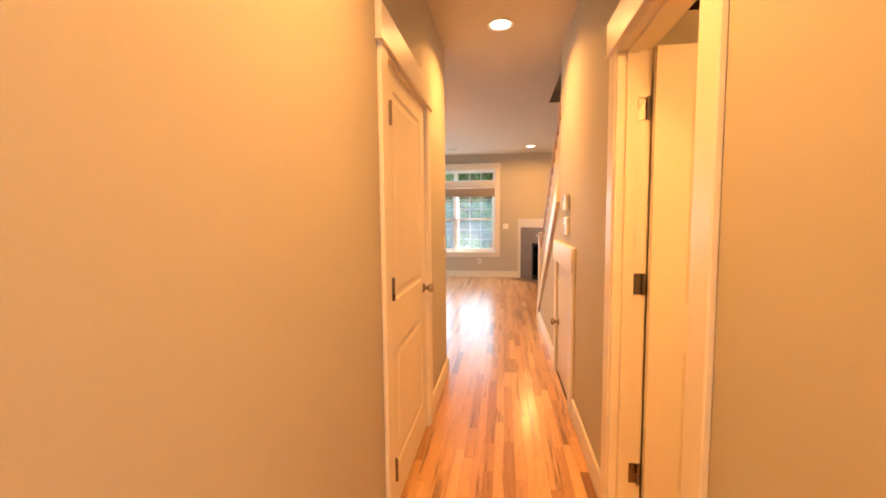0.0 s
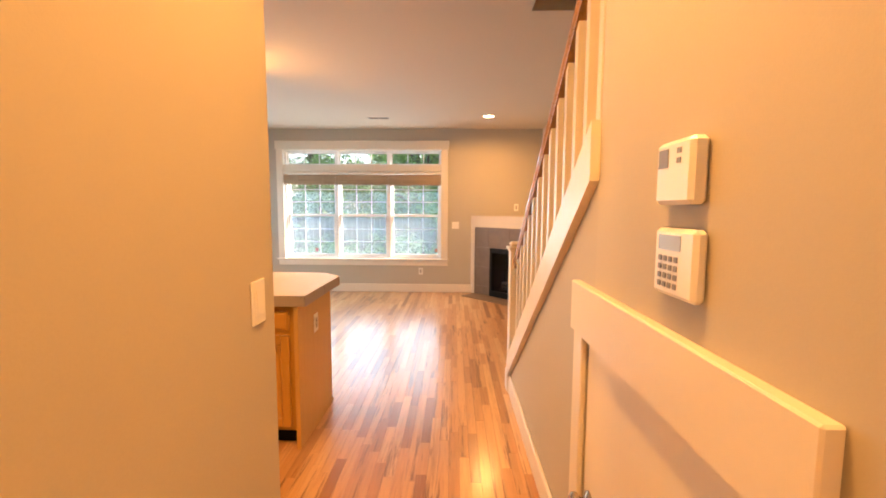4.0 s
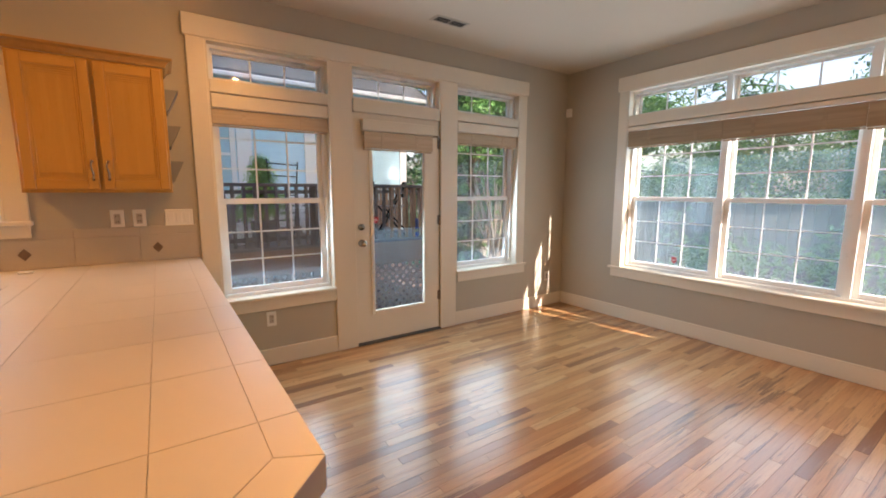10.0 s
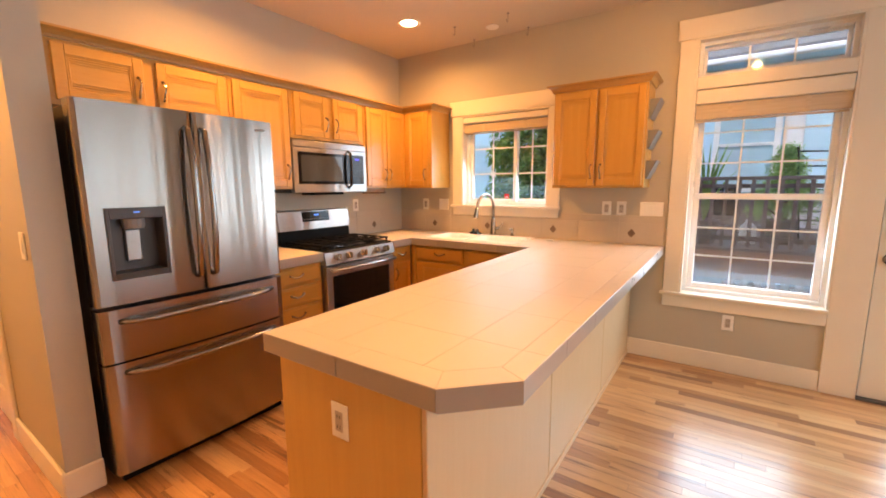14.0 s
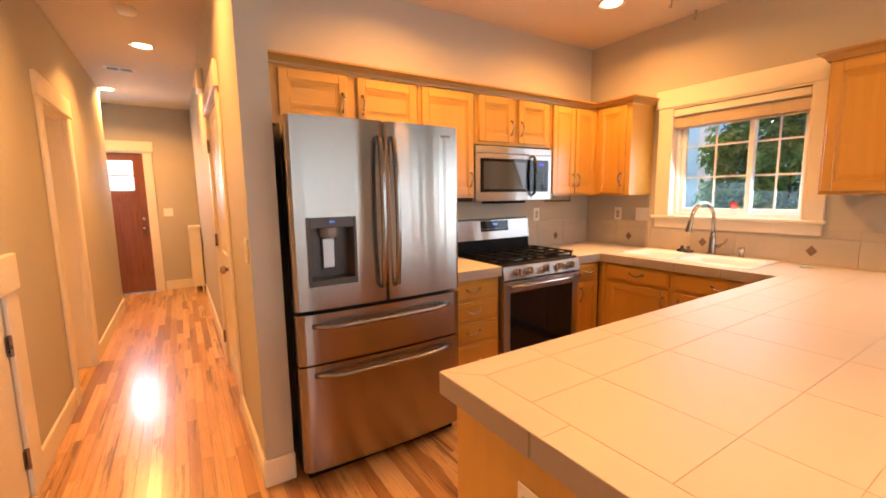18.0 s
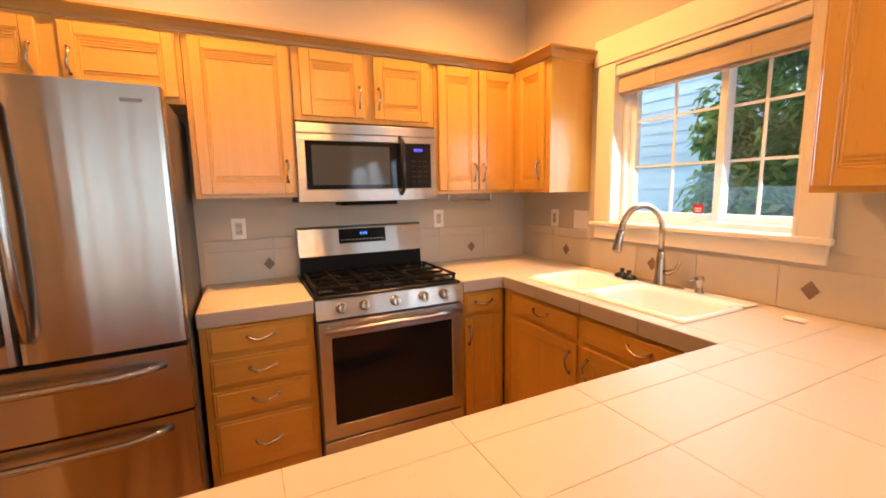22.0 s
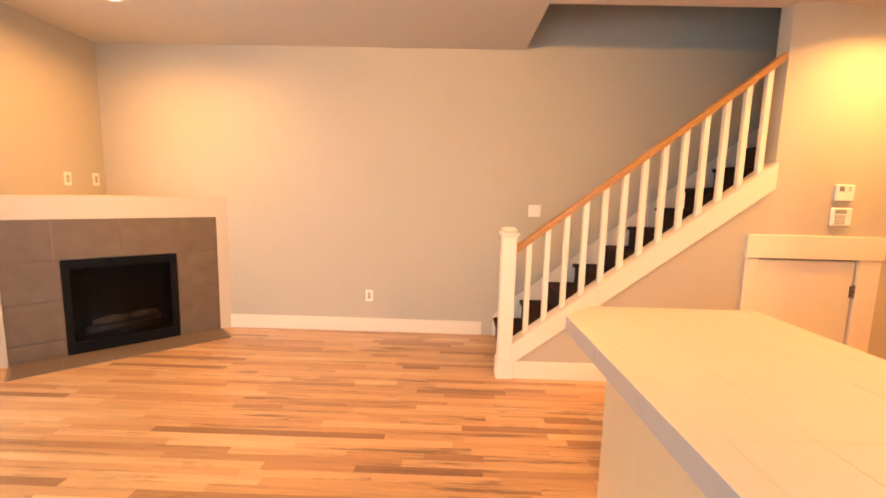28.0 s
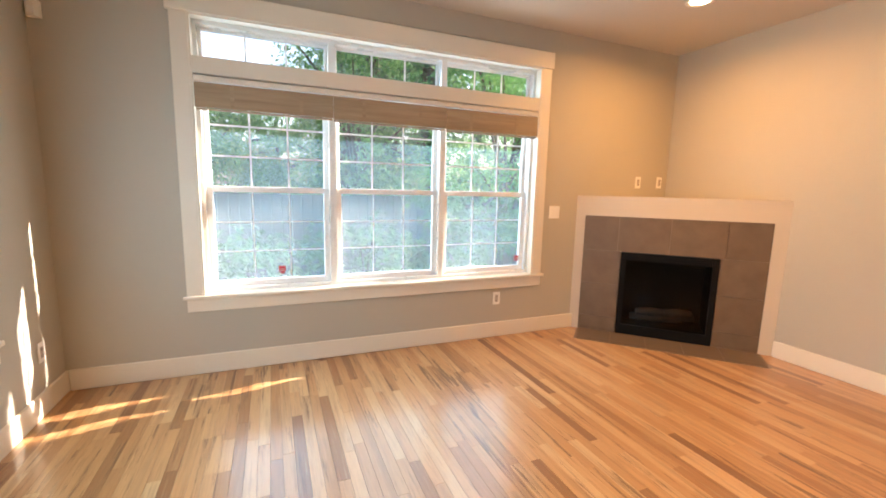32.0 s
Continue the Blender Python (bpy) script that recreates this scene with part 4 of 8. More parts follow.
mbox(bm, fdo, a + 0.12, b - 0.12, -0.008, -0.0005, 1.35, 1.428, 0.003)
part("shelf", bm, REDWOOD, d4)
for q in ((a + 0.12, 0.5 * (a + b) - 0.05), (0.5 * (a + b) + 0.05, b - 0.12)):
    bm = panel_slab(lambda u, d, z: fdo(u, d - 0.004, z), q[0], q[1], 0.25, 1.30, 0.003, [(q[0] + 0.005, q[1] - 0.005, 0.255, 1.295)])
    part("panel", bm, REDWOOD, d4)
for g in GL:
    bm = B()
    pane_face(bm, fdo, *g, 0.02)
    p = part("pane", bm, GLASS, d4)
    p.visible_shadow = False
knob(d4, fdo(a + 0.065, 0, 0.965), (0, 1, 0))
bm = B()
lathe(bm, [(0.03, 0), (0.03, 0.012), (0.02, 0.02), (0.012, 0.03)], fdo(a + 0.065, 0, 1.10), (0, 1, 0), 16)
part("deadbolt", bm, NICKEL, d4, "round nickel deadbolt", smooth=True)

# glazed garden door
fg = lambda u, d, z: west(u, 0.004 + d, z)
d5 = thing("door_5", fg(7.8, 0, 0.02), "shut white full-glass garden door with a small blind", "door", kind="structure")
a, b = DOORW[0] + 0.008, DOORW[1] - 0.008
g0, g1, gz0, gz1 = 7.53, 8.075, 0.285, 1.88
bm = B()
for q in ((a, g0, 0.02, 2.03), (g1, b, 0.02, 2.03), (g0, g1, 0.02, gz0), (g0, g1, gz1, 2.03)):
    mbox(bm, fg, q[0], q[1], 0, 0.044, q[2], q[3])
part("leaf", bm, DOORPAINT, d5)
bm = B()
for q in ((g0 - 0.025, g0 + 0.012, gz0 - 0.025, gz1 + 0.025), (g1 - 0.012, g1 + 0.025, gz0 - 0.025, gz1 + 0.025), (g0 + 0.012, g1 - 0.012, gz0 - 0.025, gz0 + 0.012), (g0 + 0.012, g1 - 0.012, gz1 - 0.012, gz1 + 0.025)):
    mbox(bm, fg, q[0], q[1], -0.008, 0.03, q[2], q[3], 0.004)
part("glazing_bead", bm, DOORPAINT, d5)
bm = B()
pane_face(bm, fg, g0, g1, gz0, gz1, 0.02)
p = part("pane", bm, GLASS, d5)
p.visible_shadow = False
knob(d5, fg(a + 0.055, 0, 0.925), (1, 0, 0), 0.03)
bm = B()
lathe(bm, [(0.03, 0), (0.03, 0.01), (0.02, 0.018), (0.01, 0.03)], fg(a + 0.055, 0, 1.065), (1, 0, 0), 16)
part("deadbolt", bm, NICKEL, d5, "round nickel deadbolt", smooth=True)
for z in (0.35, 1.10, 1.82):
    hinge(d5, fg, b + 0.002, z)
bm = B()
mbox(bm, west, DOORW[0], DOORW[1], -0.03, 0.16, 0.0, 0.016, 0.003)
part("threshold", bm, STEEL_DARK, d5, "dark metal threshold")
blind(lambda u, d, z: (XW + 0.042 - d, u, z), 7.45, 8.14, 1.725, 1.878, BLINDCLOTH, "short bamboo blind on the garden door")
solo("blind_valance", boxed(((XW - 0.0035, 7.435, 1.884), (XW + 0.05, 8.15, 1.976)), b=0.006), DOORPAINT, "cream valance board over the garden door blind", "valance")
bm = B()
tube(bm, [(XW + 0.0005, 8.165, 1.88), (XW + 0.03, 8.165, 1.88), (XW + 0.045, 8.19, 1.88), (XW + 0.045, 8.20, 1.845)], 0.008, 6)
solo("blind_bracket", bm, NICKEL, "small nickel bracket at the door blind", "bracket")
sticker(fg, 7.565, 1.12, 0.01)


# ---------------------------------------------------------------- kitchen cabinets
def south_front(y0):
    return lambda u, d, z: (u, y0 + d, z)


def west_front(x0):
    return lambda u, d, z: (x0 + d, u, z)


def back_front(y0):
    return lambda u, d, z: (u, y0 - d, z)


def pull(parent, f, u, z, d, length=0.10, upright=True):
    """A bowed nickel pull with flared feet."""
    bm = B()
    pts, rad = [], []
    n = 10
    for k in range(n + 1):
        s = k / n
        a = (s - 0.5) * length
        bow = 0.026 * math.sin(math.pi * s) ** 0.7
        sway = 0.004 * math.sin(2 * math.pi * s)
        pts.append(f(u + sway, d + 0.002 + bow, z + a) if upright else f(u + a, d + 0.002 + bow, z + sway - 0.012 * math.sin(math.pi * s)))
        rad.append(0.0052 + 0.0018 * abs(2 * s - 1) ** 3)
    tube(bm, pts, rad, 8)
    for a in (-length / 2, length / 2):
        c = f(u, d, z + a) if upright else f(u + a, d, z)
        e = f(u, d + 0.006, z + a) if upright else f(u + a, d + 0.006, z)
        tube(bm, [c, e], [0.009, 0.007], 10)
    return part("handle", bm, NICKEL, parent, "bowed satin nickel pull", smooth=True)


def cab_door(cab, f, u0, u1, z0, z1, d, mat, hand=None, hz=None, name="door"):
    """Framed door: flat field sunk behind bevelled stiles, beads across top and foot."""
    t, rail = 0.019, 0.05
    across = MAPLE_H if f(1, 0, 0)[0] != f(0, 0, 0)[0] else MAPLE_Y
    bm = B()
    mbox(bm, f, u0 + rail - 0.002, u1 - rail + 0.002, d + 0.002, d + 0.011, z0 + rail - 0.002, z1 - rail + 0.002)
    leaf = part(name, bm, mat, cab)
    for a, b in ((u0, u0 + rail), (u1 - rail, u1)):
        bm = B()
        mbox(bm, f, a, b, d, d + t, z0, z1, 0.004)
        part("stile", bm, mat, leaf)
    for a, b in ((z0, z0 + rail), (z1 - rail, z1)):
        bm = B()
        mbox(bm, f, u0 + rail + 0.0004, u1 - rail - 0.0004, d, d + t - 0.0006, a, b, 0.002)
        part("rail", bm, across, leaf)
    i = rail
    bm = B()
    loops = []
    for g, h in ((0.0, 0.0112), (0.001, 0.0165), (0.005, 0.0165), (0.008, 0.0125), (0.010, 0.0140), (0.015, 0.0140), (0.017, 0.0112)):
        loops.append([bm.verts.new(f(a, d + h, c)) for a, c in ((u0 + i + g, z0 + i + g), (u1 - i - g, z0 + i + g), (u1 - i - g, z1 - i - g), (u0 + i + g, z1 - i - g))])
    for a, b in zip(loops, loops[1:]):
        for k in range(4):
            bm.faces.new((a[k], a[(k + 1) % 4], b[(k + 1) % 4], b[k]))
    part("moulding", bm, mat, leaf)
    if z1 - z0 > 0.22:
        for q in (0.022, 0.034):
            for zz in (z1 - i - q - 0.005, z0 + i + q):
                bm = B()
                mbox(bm, f, u0 + i + 0.017, u1 - i - 0.017, d + 0.0112, d + 0.0145, zz, zz + 0.005, 0.0015)
                part("bead", bm, mat, leaf)
    if hand is not None:
        pull(leaf, f, hand, hz, d + t, 0.10, True)
    return leaf


def drawer(cab, f, u0, u1, z0, z1, d, mat, handle=True):
    bm = B()
    mbox(bm, f, u0, u1, d, d + 0.013, z0, z1, 0.003)
    mbox(bm, f, u0 + 0.012, u1 - 0.012, d + 0.012, d + 0.019, z0 + 0.012, z1 - 0.012, 0.005)
    fr = part("drawer_front", bm, mat, cab)
    if handle:
        pull(fr, f, (u0 + u1) / 2, (z0 + z1) / 2 + 0.008, d + 0.019, 0.105, False)
    return fr


def carcass(name, f, u0, u1, z0, z1, depth, label, mat, group):
    """Cabinet box with a face frame at d = 0."""
    cab = thing(name, f((u0 + u1) / 2, -depth / 2, z0), label, "cabinet", group)
    bm = B()
    mbox(bm, f, u0 + 0.001, u1 - 0.001, -depth, -0.0005, z0, z1, 0.002)
    part("body", bm, mat, cab)
    return cab


UZ0, UZ1 = 1.372, 2.10
fs = south_front(3.852)
FD_ = 3.852 - YS - 0.002
UG, BG = "upper kitchen cabinets", "base kitchen cabinets"
c = carcass("wall_cabinet", fs, -1.668, -0.75, 1.79, UZ1, FD_, "honey maple cabinet above the fridge", MAPLE, UG)
cab_door(c, fs, -1.193, -0.814, 1.815, 2.082, 0, MAPLE_H, -1.165, 1.93)
cab_door(c, fs, -1.647, -1.256, 1.815, 2.082, 0, MAPLE_H, -1.285, 1.93)
c = carcass("wall_cabinet", fs, -2.118, -1.669, UZ0, UZ1, FD_, "tall honey maple wall cabinet beside the microwave", MAPLE, UG)
cab_door(c, fs, -2.105, -1.692, 1.392, 2.085, 0, MAPLE, -2.072, 1.50)
c = carcass("wall_cabinet", fs, -2.876, -2.119, 1.752, UZ1, FD_, "short honey maple cabinet above the microwave", MAPLE, UG)
cab_door(c, fs, -2.472, -2.156, 1.774, 2.09, 0, MAPLE, -2.45, 1.88)
cab_door(c, fs, -2.842, -2.527, 1.774, 2.09, 0, MAPLE, -2.552, 1.88)
c = carcass("wall_cabinet", fs, -3.46, -2.877, UZ0, UZ1, FD_, "two-door honey maple wall cabinet over the worktop", MAPLE, UG)
cab_door(c, fs, -3.162, -2.901, 1.392, 2.09, 0, MAPLE, -3.135, 1.50)
cab_door(c, fs, -3.440, -3.170, 1.392, 2.09, 0, MAPLE, -3.198, 1.50)
fwx = west_front(-3.425)
c = carcass("wall_cabinet", fwx, 3.86, 4.205, UZ0, UZ1, -3.425 - XW - 0.002, "narrow honey maple wall cabinet beside the window", MAPLE, UG)
cab_door(c, fwx, 3.905, 4.165, 1.392, 2.09, 0, MAPLE, 4.135, 1.50)
fw2 = west_front(-3.455)
c = carcass("wall_cabinet", fw2, 5.386, 6.063, 1.366, UZ1, -3.455 - XW - 0.002, "two-door honey maple wall cabinet by the window", MAPLE, UG)
cab_door(c, fw2, 5.40, 5.715, 1.385, 2.085, 0, MAPLE, 5.69, 1.49)
cab_door(c, fw2, 5.735, 6.05, 1.385, 2.085, 0, MAPLE, 5.76, 1.49)


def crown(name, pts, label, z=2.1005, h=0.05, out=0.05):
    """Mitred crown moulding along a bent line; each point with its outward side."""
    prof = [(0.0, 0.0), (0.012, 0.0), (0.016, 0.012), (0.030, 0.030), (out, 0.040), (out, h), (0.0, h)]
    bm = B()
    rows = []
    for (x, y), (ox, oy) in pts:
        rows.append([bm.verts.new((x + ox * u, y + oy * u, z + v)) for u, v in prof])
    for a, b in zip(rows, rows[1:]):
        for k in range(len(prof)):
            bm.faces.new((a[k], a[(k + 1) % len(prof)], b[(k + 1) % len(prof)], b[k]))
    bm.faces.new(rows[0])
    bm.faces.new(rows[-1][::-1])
    return solo(name, bm, SHADED_MAPLE, label, "moulding")


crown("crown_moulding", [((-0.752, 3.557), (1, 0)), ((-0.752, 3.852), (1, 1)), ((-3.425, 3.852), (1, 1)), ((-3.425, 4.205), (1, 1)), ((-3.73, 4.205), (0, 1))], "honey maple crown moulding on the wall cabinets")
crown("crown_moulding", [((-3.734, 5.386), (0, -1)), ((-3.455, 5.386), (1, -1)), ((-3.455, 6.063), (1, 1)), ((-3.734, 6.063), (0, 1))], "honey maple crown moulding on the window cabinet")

# base units
KICK = 0.10


def base_unit(name, f, u0, u1, depth, label, mat=None, top=0.852):
    cab = carcass(name, f, u0, u1, KICK, top, depth, label, mat or MAPLE, BG)
    bm = B()
    mbox(bm, f, u0 + 0.001, u1 - 0.001, -depth, -0.06, 0.0, KICK - 0.0005)
    part("toe_kick", bm, BLACK_MATT, cab, "dark recessed toe kick")
    return cab


fb = south_front(4.130)
DEP = 4.130 - YS - 0.004
c = base_unit("drawer_cabinet", fb, -2.116, -1.652, DEP, "four-drawer honey maple base cabinet by the range")
for z0_, z1_ in ((0.715, 0.838), (0.573, 0.697), (0.43, 0.555), (0.165, 0.412)):
    drawer(c, fb, -2.094, -1.682, z0_, z1_, 0, MAPLE_H)
c = base_unit("base_cabinet", fb, -3.168, -2.884, DEP, "narrow honey maple base cabinet beside the range")
drawer(c, fb, -3.145, -2.905, 0.715, 0.838, 0, MAPLE_H)
cab_door(c, fb, -3.145, -2.905, 0.13, 0.697, 0, MAPLE, -2.932, 0.60)
fw = west_front(-3.178)
DW_ = -3.178 - XW - 0.004
c = base_unit("sink_cabinet", fw, 4.132, 5.37, DW_, "honey maple sink base with false drawers and doors", top=0.69)
bm = B()
mbox(bm, fw, 4.132, 5.37, -0.019, 0.0, 0.6905, 0.852)
part("front_rail", bm, MAPLE_Y, c)
bm = B()
quadbox(bm, (-3.19, 4.136, KICK + 0.03), (-3.171, 4.19, 0.845), 0.003)
part("corner_stile", bm, MAPLE, c)
for a, b, h in ((4.225, 4.715, 4.68), (4.755, 5.335, 4.79)):
    drawer(c, fw, a, b, 0.715, 0.838, 0, MAPLE_Y)
    cab_door(c, fw, a, b, 0.13, 0.697, 0, MAPLE, h, 0.60)
fp_ = back_front(5.385)
PD = 5.955 - 5.385
names = [(-1.585, -0.962), (-2.25, -1.587), (-2.95, -2.252)]
for n, (a, b) in enumerate(names):
    c = base_unit("base_cabinet", fp_, a, b, PD, "honey maple base cabinet in the peninsula")
    drawer(c, fp_, a + 0.035, b - 0.035, 0.70, 0.815, 0, MAPLE_H)
    cab_door(c, fp_, a + 0.035, b - 0.035, 0.13, 0.675, 0, MAPLE, a + 0.075 if n % 2 == 0 else b - 0.075, 0.58)
pn = thing("peninsula_panels", (-2.3, 5.96, 0), "pale maple back and end panels of the peninsula", "panel")
bm = boxed(((-0.960, 5.352, 0.0), (-0.935, 5.956, 0.852)), b=0.002)
part("end_panel", bm, MAPLE_END_LIT, pn, "honey maple end panel")
for a, b in ((-1.885, -0.935), (-2.86, -1.891), (-3.735, -2.866)):
    bm = boxed(((a, 5.957, 0.0), (b, 5.975, 0.852)), b=0.003)
    part("back_panel", bm, MAPLE_PALE, pn)
bm = boxed(((-3.735, 5.976, 0.0), (-0.93, 5.984, 0.035)), b=0.002)
part("shoe_moulding", bm, MAPLE_PALE, pn)

# ---------------------------------------------------------------- worktop: bed and sink cut-out
CT, CB = 0.914, 0.854
IN_Y, IN_X = 5.338, -3.140
SINK = (-3.675, -3.215, 4.262, 5.170)
ctop = thing("countertop", (-2.5, 5.0, CB), "cream tiled countertop with taupe tile edging", "countertop")
bm = B()
TH = 0.002
quadbox(bm, (-2.1155, YS + 0.001, CB), (-1.654, 4.160, CT - TH))
# strip along the kitchen wall, past the range, and the sink run round its hole
quadbox(bm, (XW + 0.001, YS + 0.001, CB), (-2.885, 4.160, CT - TH))
quadbox(bm, (XW + 0.001, 4.160, CB), (IN_X - 0.01, SINK[2] + 0.02, CT - TH))
quadbox(bm, (XW + 0.001, SINK[2] + 0.02, CB), (SINK[0] + 0.02, SINK[3] - 0.02, CT - TH))
quadbox(bm, (SINK[1] - 0.02, SINK[2] + 0.02, CB), (IN_X - 0.01, SINK[3] - 0.02, CT - TH))
quadbox(bm, (XW + 0.001, SINK[3] - 0.02, CB), (IN_X - 0.01, IN_Y + 0.01, CT - TH))
CH = 0.155
X0, X1, Y0, Y1 = XW + 0.001, -0.886, IN_Y, 6.195
prism(bm, [(X0, Y0 + 0.01), (X1 - 0.01, Y0 + 0.01), (X1 - 0.01, Y1 - CH - 0.004), (X1 - CH - 0.004, Y1 - 0.01), (X0, Y1 - 0.01)], lambda u, v, a: (u, v, a), CB, CT - TH)
part("bed", bm, PALEGROUT, ctop, "thin cream grout lines")

# ---------------------------------------------------------------- sink, tap
sk = thing("sink", (-3.445, 4.716, CT), "white enamel drop-in double-bowl sink", "sink")


def bowl(x0, x1, y0, y1, depth, name):
    """Half of the sink: rim, rounded walls and floor with a drain."""
    bm = B()
    n = 6

    def loop(ins, z, r):
        pts = []
        for cx, cy, a0 in ((x1 - ins - r, y1 - ins - r, 0), (x0 + ins + r, y1 - ins - r, 90), (x0 + ins + r, y0 + ins + r, 180), (x1 - ins - r, y0 + ins + r, 270)):
            for k in range(n + 1):
                a = radians(a0 + 90 * k / n)
                pts.append(bm.verts.new((cx + r * math.cos(a), cy + r * math.sin(a), z)))
        return pts
    rows = [loop(0.0, CT + 0.001, 0.03), loop(0.002, CT + 0.009, 0.032), loop(0.014, CT + 0.014, 0.04), loop(0.026, CT + 0.010, 0.05), loop(0.034, CT - 0.012, 0.055), loop(0.045, CT - depth + 0.05, 0.06),
            loop(0.075, CT - depth + 0.008, 0.06), loop(0.13, CT - depth, 0.04)]
    for a, b in zip(rows, rows[1:]):
        for k in range(len(a)):
            bm.faces.new((a[k], a[(k + 1) % len(a)], b[(k + 1) % len(b)], b[k]))
    bm.faces.new(rows[-1])
    part(name, bm, SINKWHITE, sk, smooth=True)
    bm = B()
    cx, cy = (x0 + x1) / 2, (y0 + y1) / 2
    lathe(bm, [(0.045, 0), (0.045, 0.003), (0.03, 0.002), (0.012, 0.004)], (cx, cy, CT - depth + 0.0005), (0, 0, 1), 18)
    part("drain", bm, CHROME, sk, "steel basket drain", smooth=True)


bowl(-3.60, SINK[1], SINK[2], 4.69, 0.17, "bowl")
bowl(-3.60, SINK[1], 4.69, SINK[3], 0.20, "bowl")
bm = boxed(((SINK[0], SINK[2], CT + 0.001), (-3.602, SINK[3], CT + 0.013)), b=0.006)
part("tap_ledge", bm, SINKWHITE, sk)

fc = thing("faucet", (-3.64, 4.76, CT + 0.013), "brushed nickel gooseneck pull-down faucet", "faucet")
bm = B()
lathe(bm, [(0.028, 0), (0.028, 0.006), (0.026, 0.01), (0.024, 0.07), (0.021, 0.12), (0.017, 0.16)], (-3.64, 4.76, CT + 0.0135), n=20)
pts = [(-3.64, 4.76, CT + 0.17)]
for k in range(13):
    a = radians(180 - k * 15.5)
    pts.append((-3.535 + 0.105 * math.cos(a), 4.76 - 0.055 * (k / 12), CT + 0.29 + 0.105 * math.sin(a)))
tube(bm, pts, 0.0135, 12)
part("spout", bm, NICKEL, fc, smooth=True)
bm = B()
e = Vector(pts[-1])
lathe(bm, [(0.0145, 0), (0.017, 0.012), (0.018, 0.05), (0.022, 0.085), (0.02, 0.1)], e, (0.12, -0.12, -1), 16)
part("spray_head", bm, NICKEL, fc, smooth=True)
bm = B()
tube(bm, [(-3.64, 4.783, CT + 0.075), (-3.64, 4.805, CT + 0.078), (-3.645, 4.835, CT + 0.095), (-3.65, 4.852, CT + 0.135)], [0.012, 0.013, 0.009, 0.006], 10)
part("lever", bm, NICKEL, fc, smooth=True)
bm = B()
prism(bm, [(0.03 * math.cos(2 * math.pi * k / 24), (0.125 if math.cos(0) else 0) * math.sin(2 * math.pi * k / 24)) for k in range(24)], lambda u, v, a: (-3.64 + u, 4.76 + v, CT + a), 0.0132, 0.0185)
part("deck_plate", bm, NICKEL, fc)
bm = B()
lathe(bm, [(0.018, 0), (0.018, 0.006), (0.013, 0.01), (0.012, 0.045), (0.017, 0.048), (0.017, 0.07), (0.014, 0.074)], (-3.64, 4.955, CT + 0.0135), n=16)
tube(bm, [(-3.63, 4.955, CT + 0.075), (-3.60, 4.955, CT + 0.082), (-3.575, 4.955, CT + 0.076)], 0.005, 8)
solo("soap_dispenser", bm, NICKEL, "small nickel soap dispenser on the sink ledge", "dispenser", smooth=True)
for yy, nm in ((4.545, "sink_plug"), (4.605, "sink_plug")):
    bm = B()
    lathe(bm, [(0.036, 0), (0.038, 0.008), (0.03, 0.018), (0.012, 0.022), (0.01, 0.035), (0.014, 0.04), (0.008, 0.046)], (-3.635 + (0.02 if yy > 4.58 else 0), yy, CT + 0.0135), n=18)
    solo(nm, bm, BLACK, "black rubber and steel sink plug on the ledge", "plug", smooth=True)
bm = boxed(((-3.60, 5.30, CT + 0.0005), (-3.565, 5.37, CT + 0.014)), b=0.006)
solo("soap_bar", bm, PLATE, "small white soap bar on the countertop", "soap")

# ---------------------------------------------------------------- range
RX0, RX1, RF = -2.879, -2.121, 4.175
rg = thing("gas_range", (-2.5, 3.9, 0), "stainless steel gas range with black cooktop", "range")
bm = boxed(((RX0, YS + 0.03, 0.03), (RX1, 4.13, 0.895)), b=0.002)
part("body", bm, STEEL_DARK, rg)
bm = B()
quadbox(bm, (RX0, YS + 0.055, 0.8955), (RX1, 4.15, 0.918), 0.006)
quadbox(bm, (RX0 + 0.02, 3.68, 0.9185), (RX1 - 0.02, 4.12, 0.924), 0.003)
part("cooktop", bm, BLACK, rg)
bm = B()
prism(bm, [(YS + 0.012, 0.92), (YS + 0.085, 0.92), (YS + 0.072, 1.03), (YS + 0.012, 1.03)], lambda u, v, a: (a, u, v), RX0 + 0.012, RX1 - 0.012)
part("backguard_base", bm, BLACK_MATT, rg)
bm = B()
prism(bm, [(YS + 0.010, 1.031), (YS + 0.082, 1.031), (YS + 0.058, 1.185), (YS + 0.045, 1.196), (YS + 0.010, 1.196)], lambda u, v, a: (a, u, v), RX0 + 0.004, RX1 - 0.004)
bg = part("backguard", bm, STEEL_H, rg)


def on_guard(x0, x1, z0, z1, lift):
    bm_ = B()
    yy = lambda z: YS + 0.082 - (z - 1.031) * 0.024 / 0.154 + lift
    bm_.faces.new([bm_.verts.new(p) for p in ((x0, yy(z0), z0), (x1, yy(z0), z0), (x1, yy(z1), z1), (x0, yy(z1), z1))])
    e_ = bmesh.ops.extrude_face_region(bm_, geom=bm_.faces[:])
    bmesh.ops.translate(bm_, verts=[g for g in e_["geom"] if isinstance(g, bmesh.types.BMVert)], vec=(0, -0.006, 0))
    return bm_


disp = part("display", on_guard(-2.64, -2.355, 1.095, 1.18, 0.003), BLACKGLASS, bg)
for k in range(3):
    part("digit", on_guard(-2.525 + k * 0.016, -2.514 + k * 0.016, 1.143, 1.158, 0.0045), LED_CYAN, disp)
for k in range(12):
    part("button_mark", on_guard(-2.62 + k * 0.022, -2.608 + k * 0.022, 1.112, 1.117, 0.0045), GREYPLASTIC, disp)
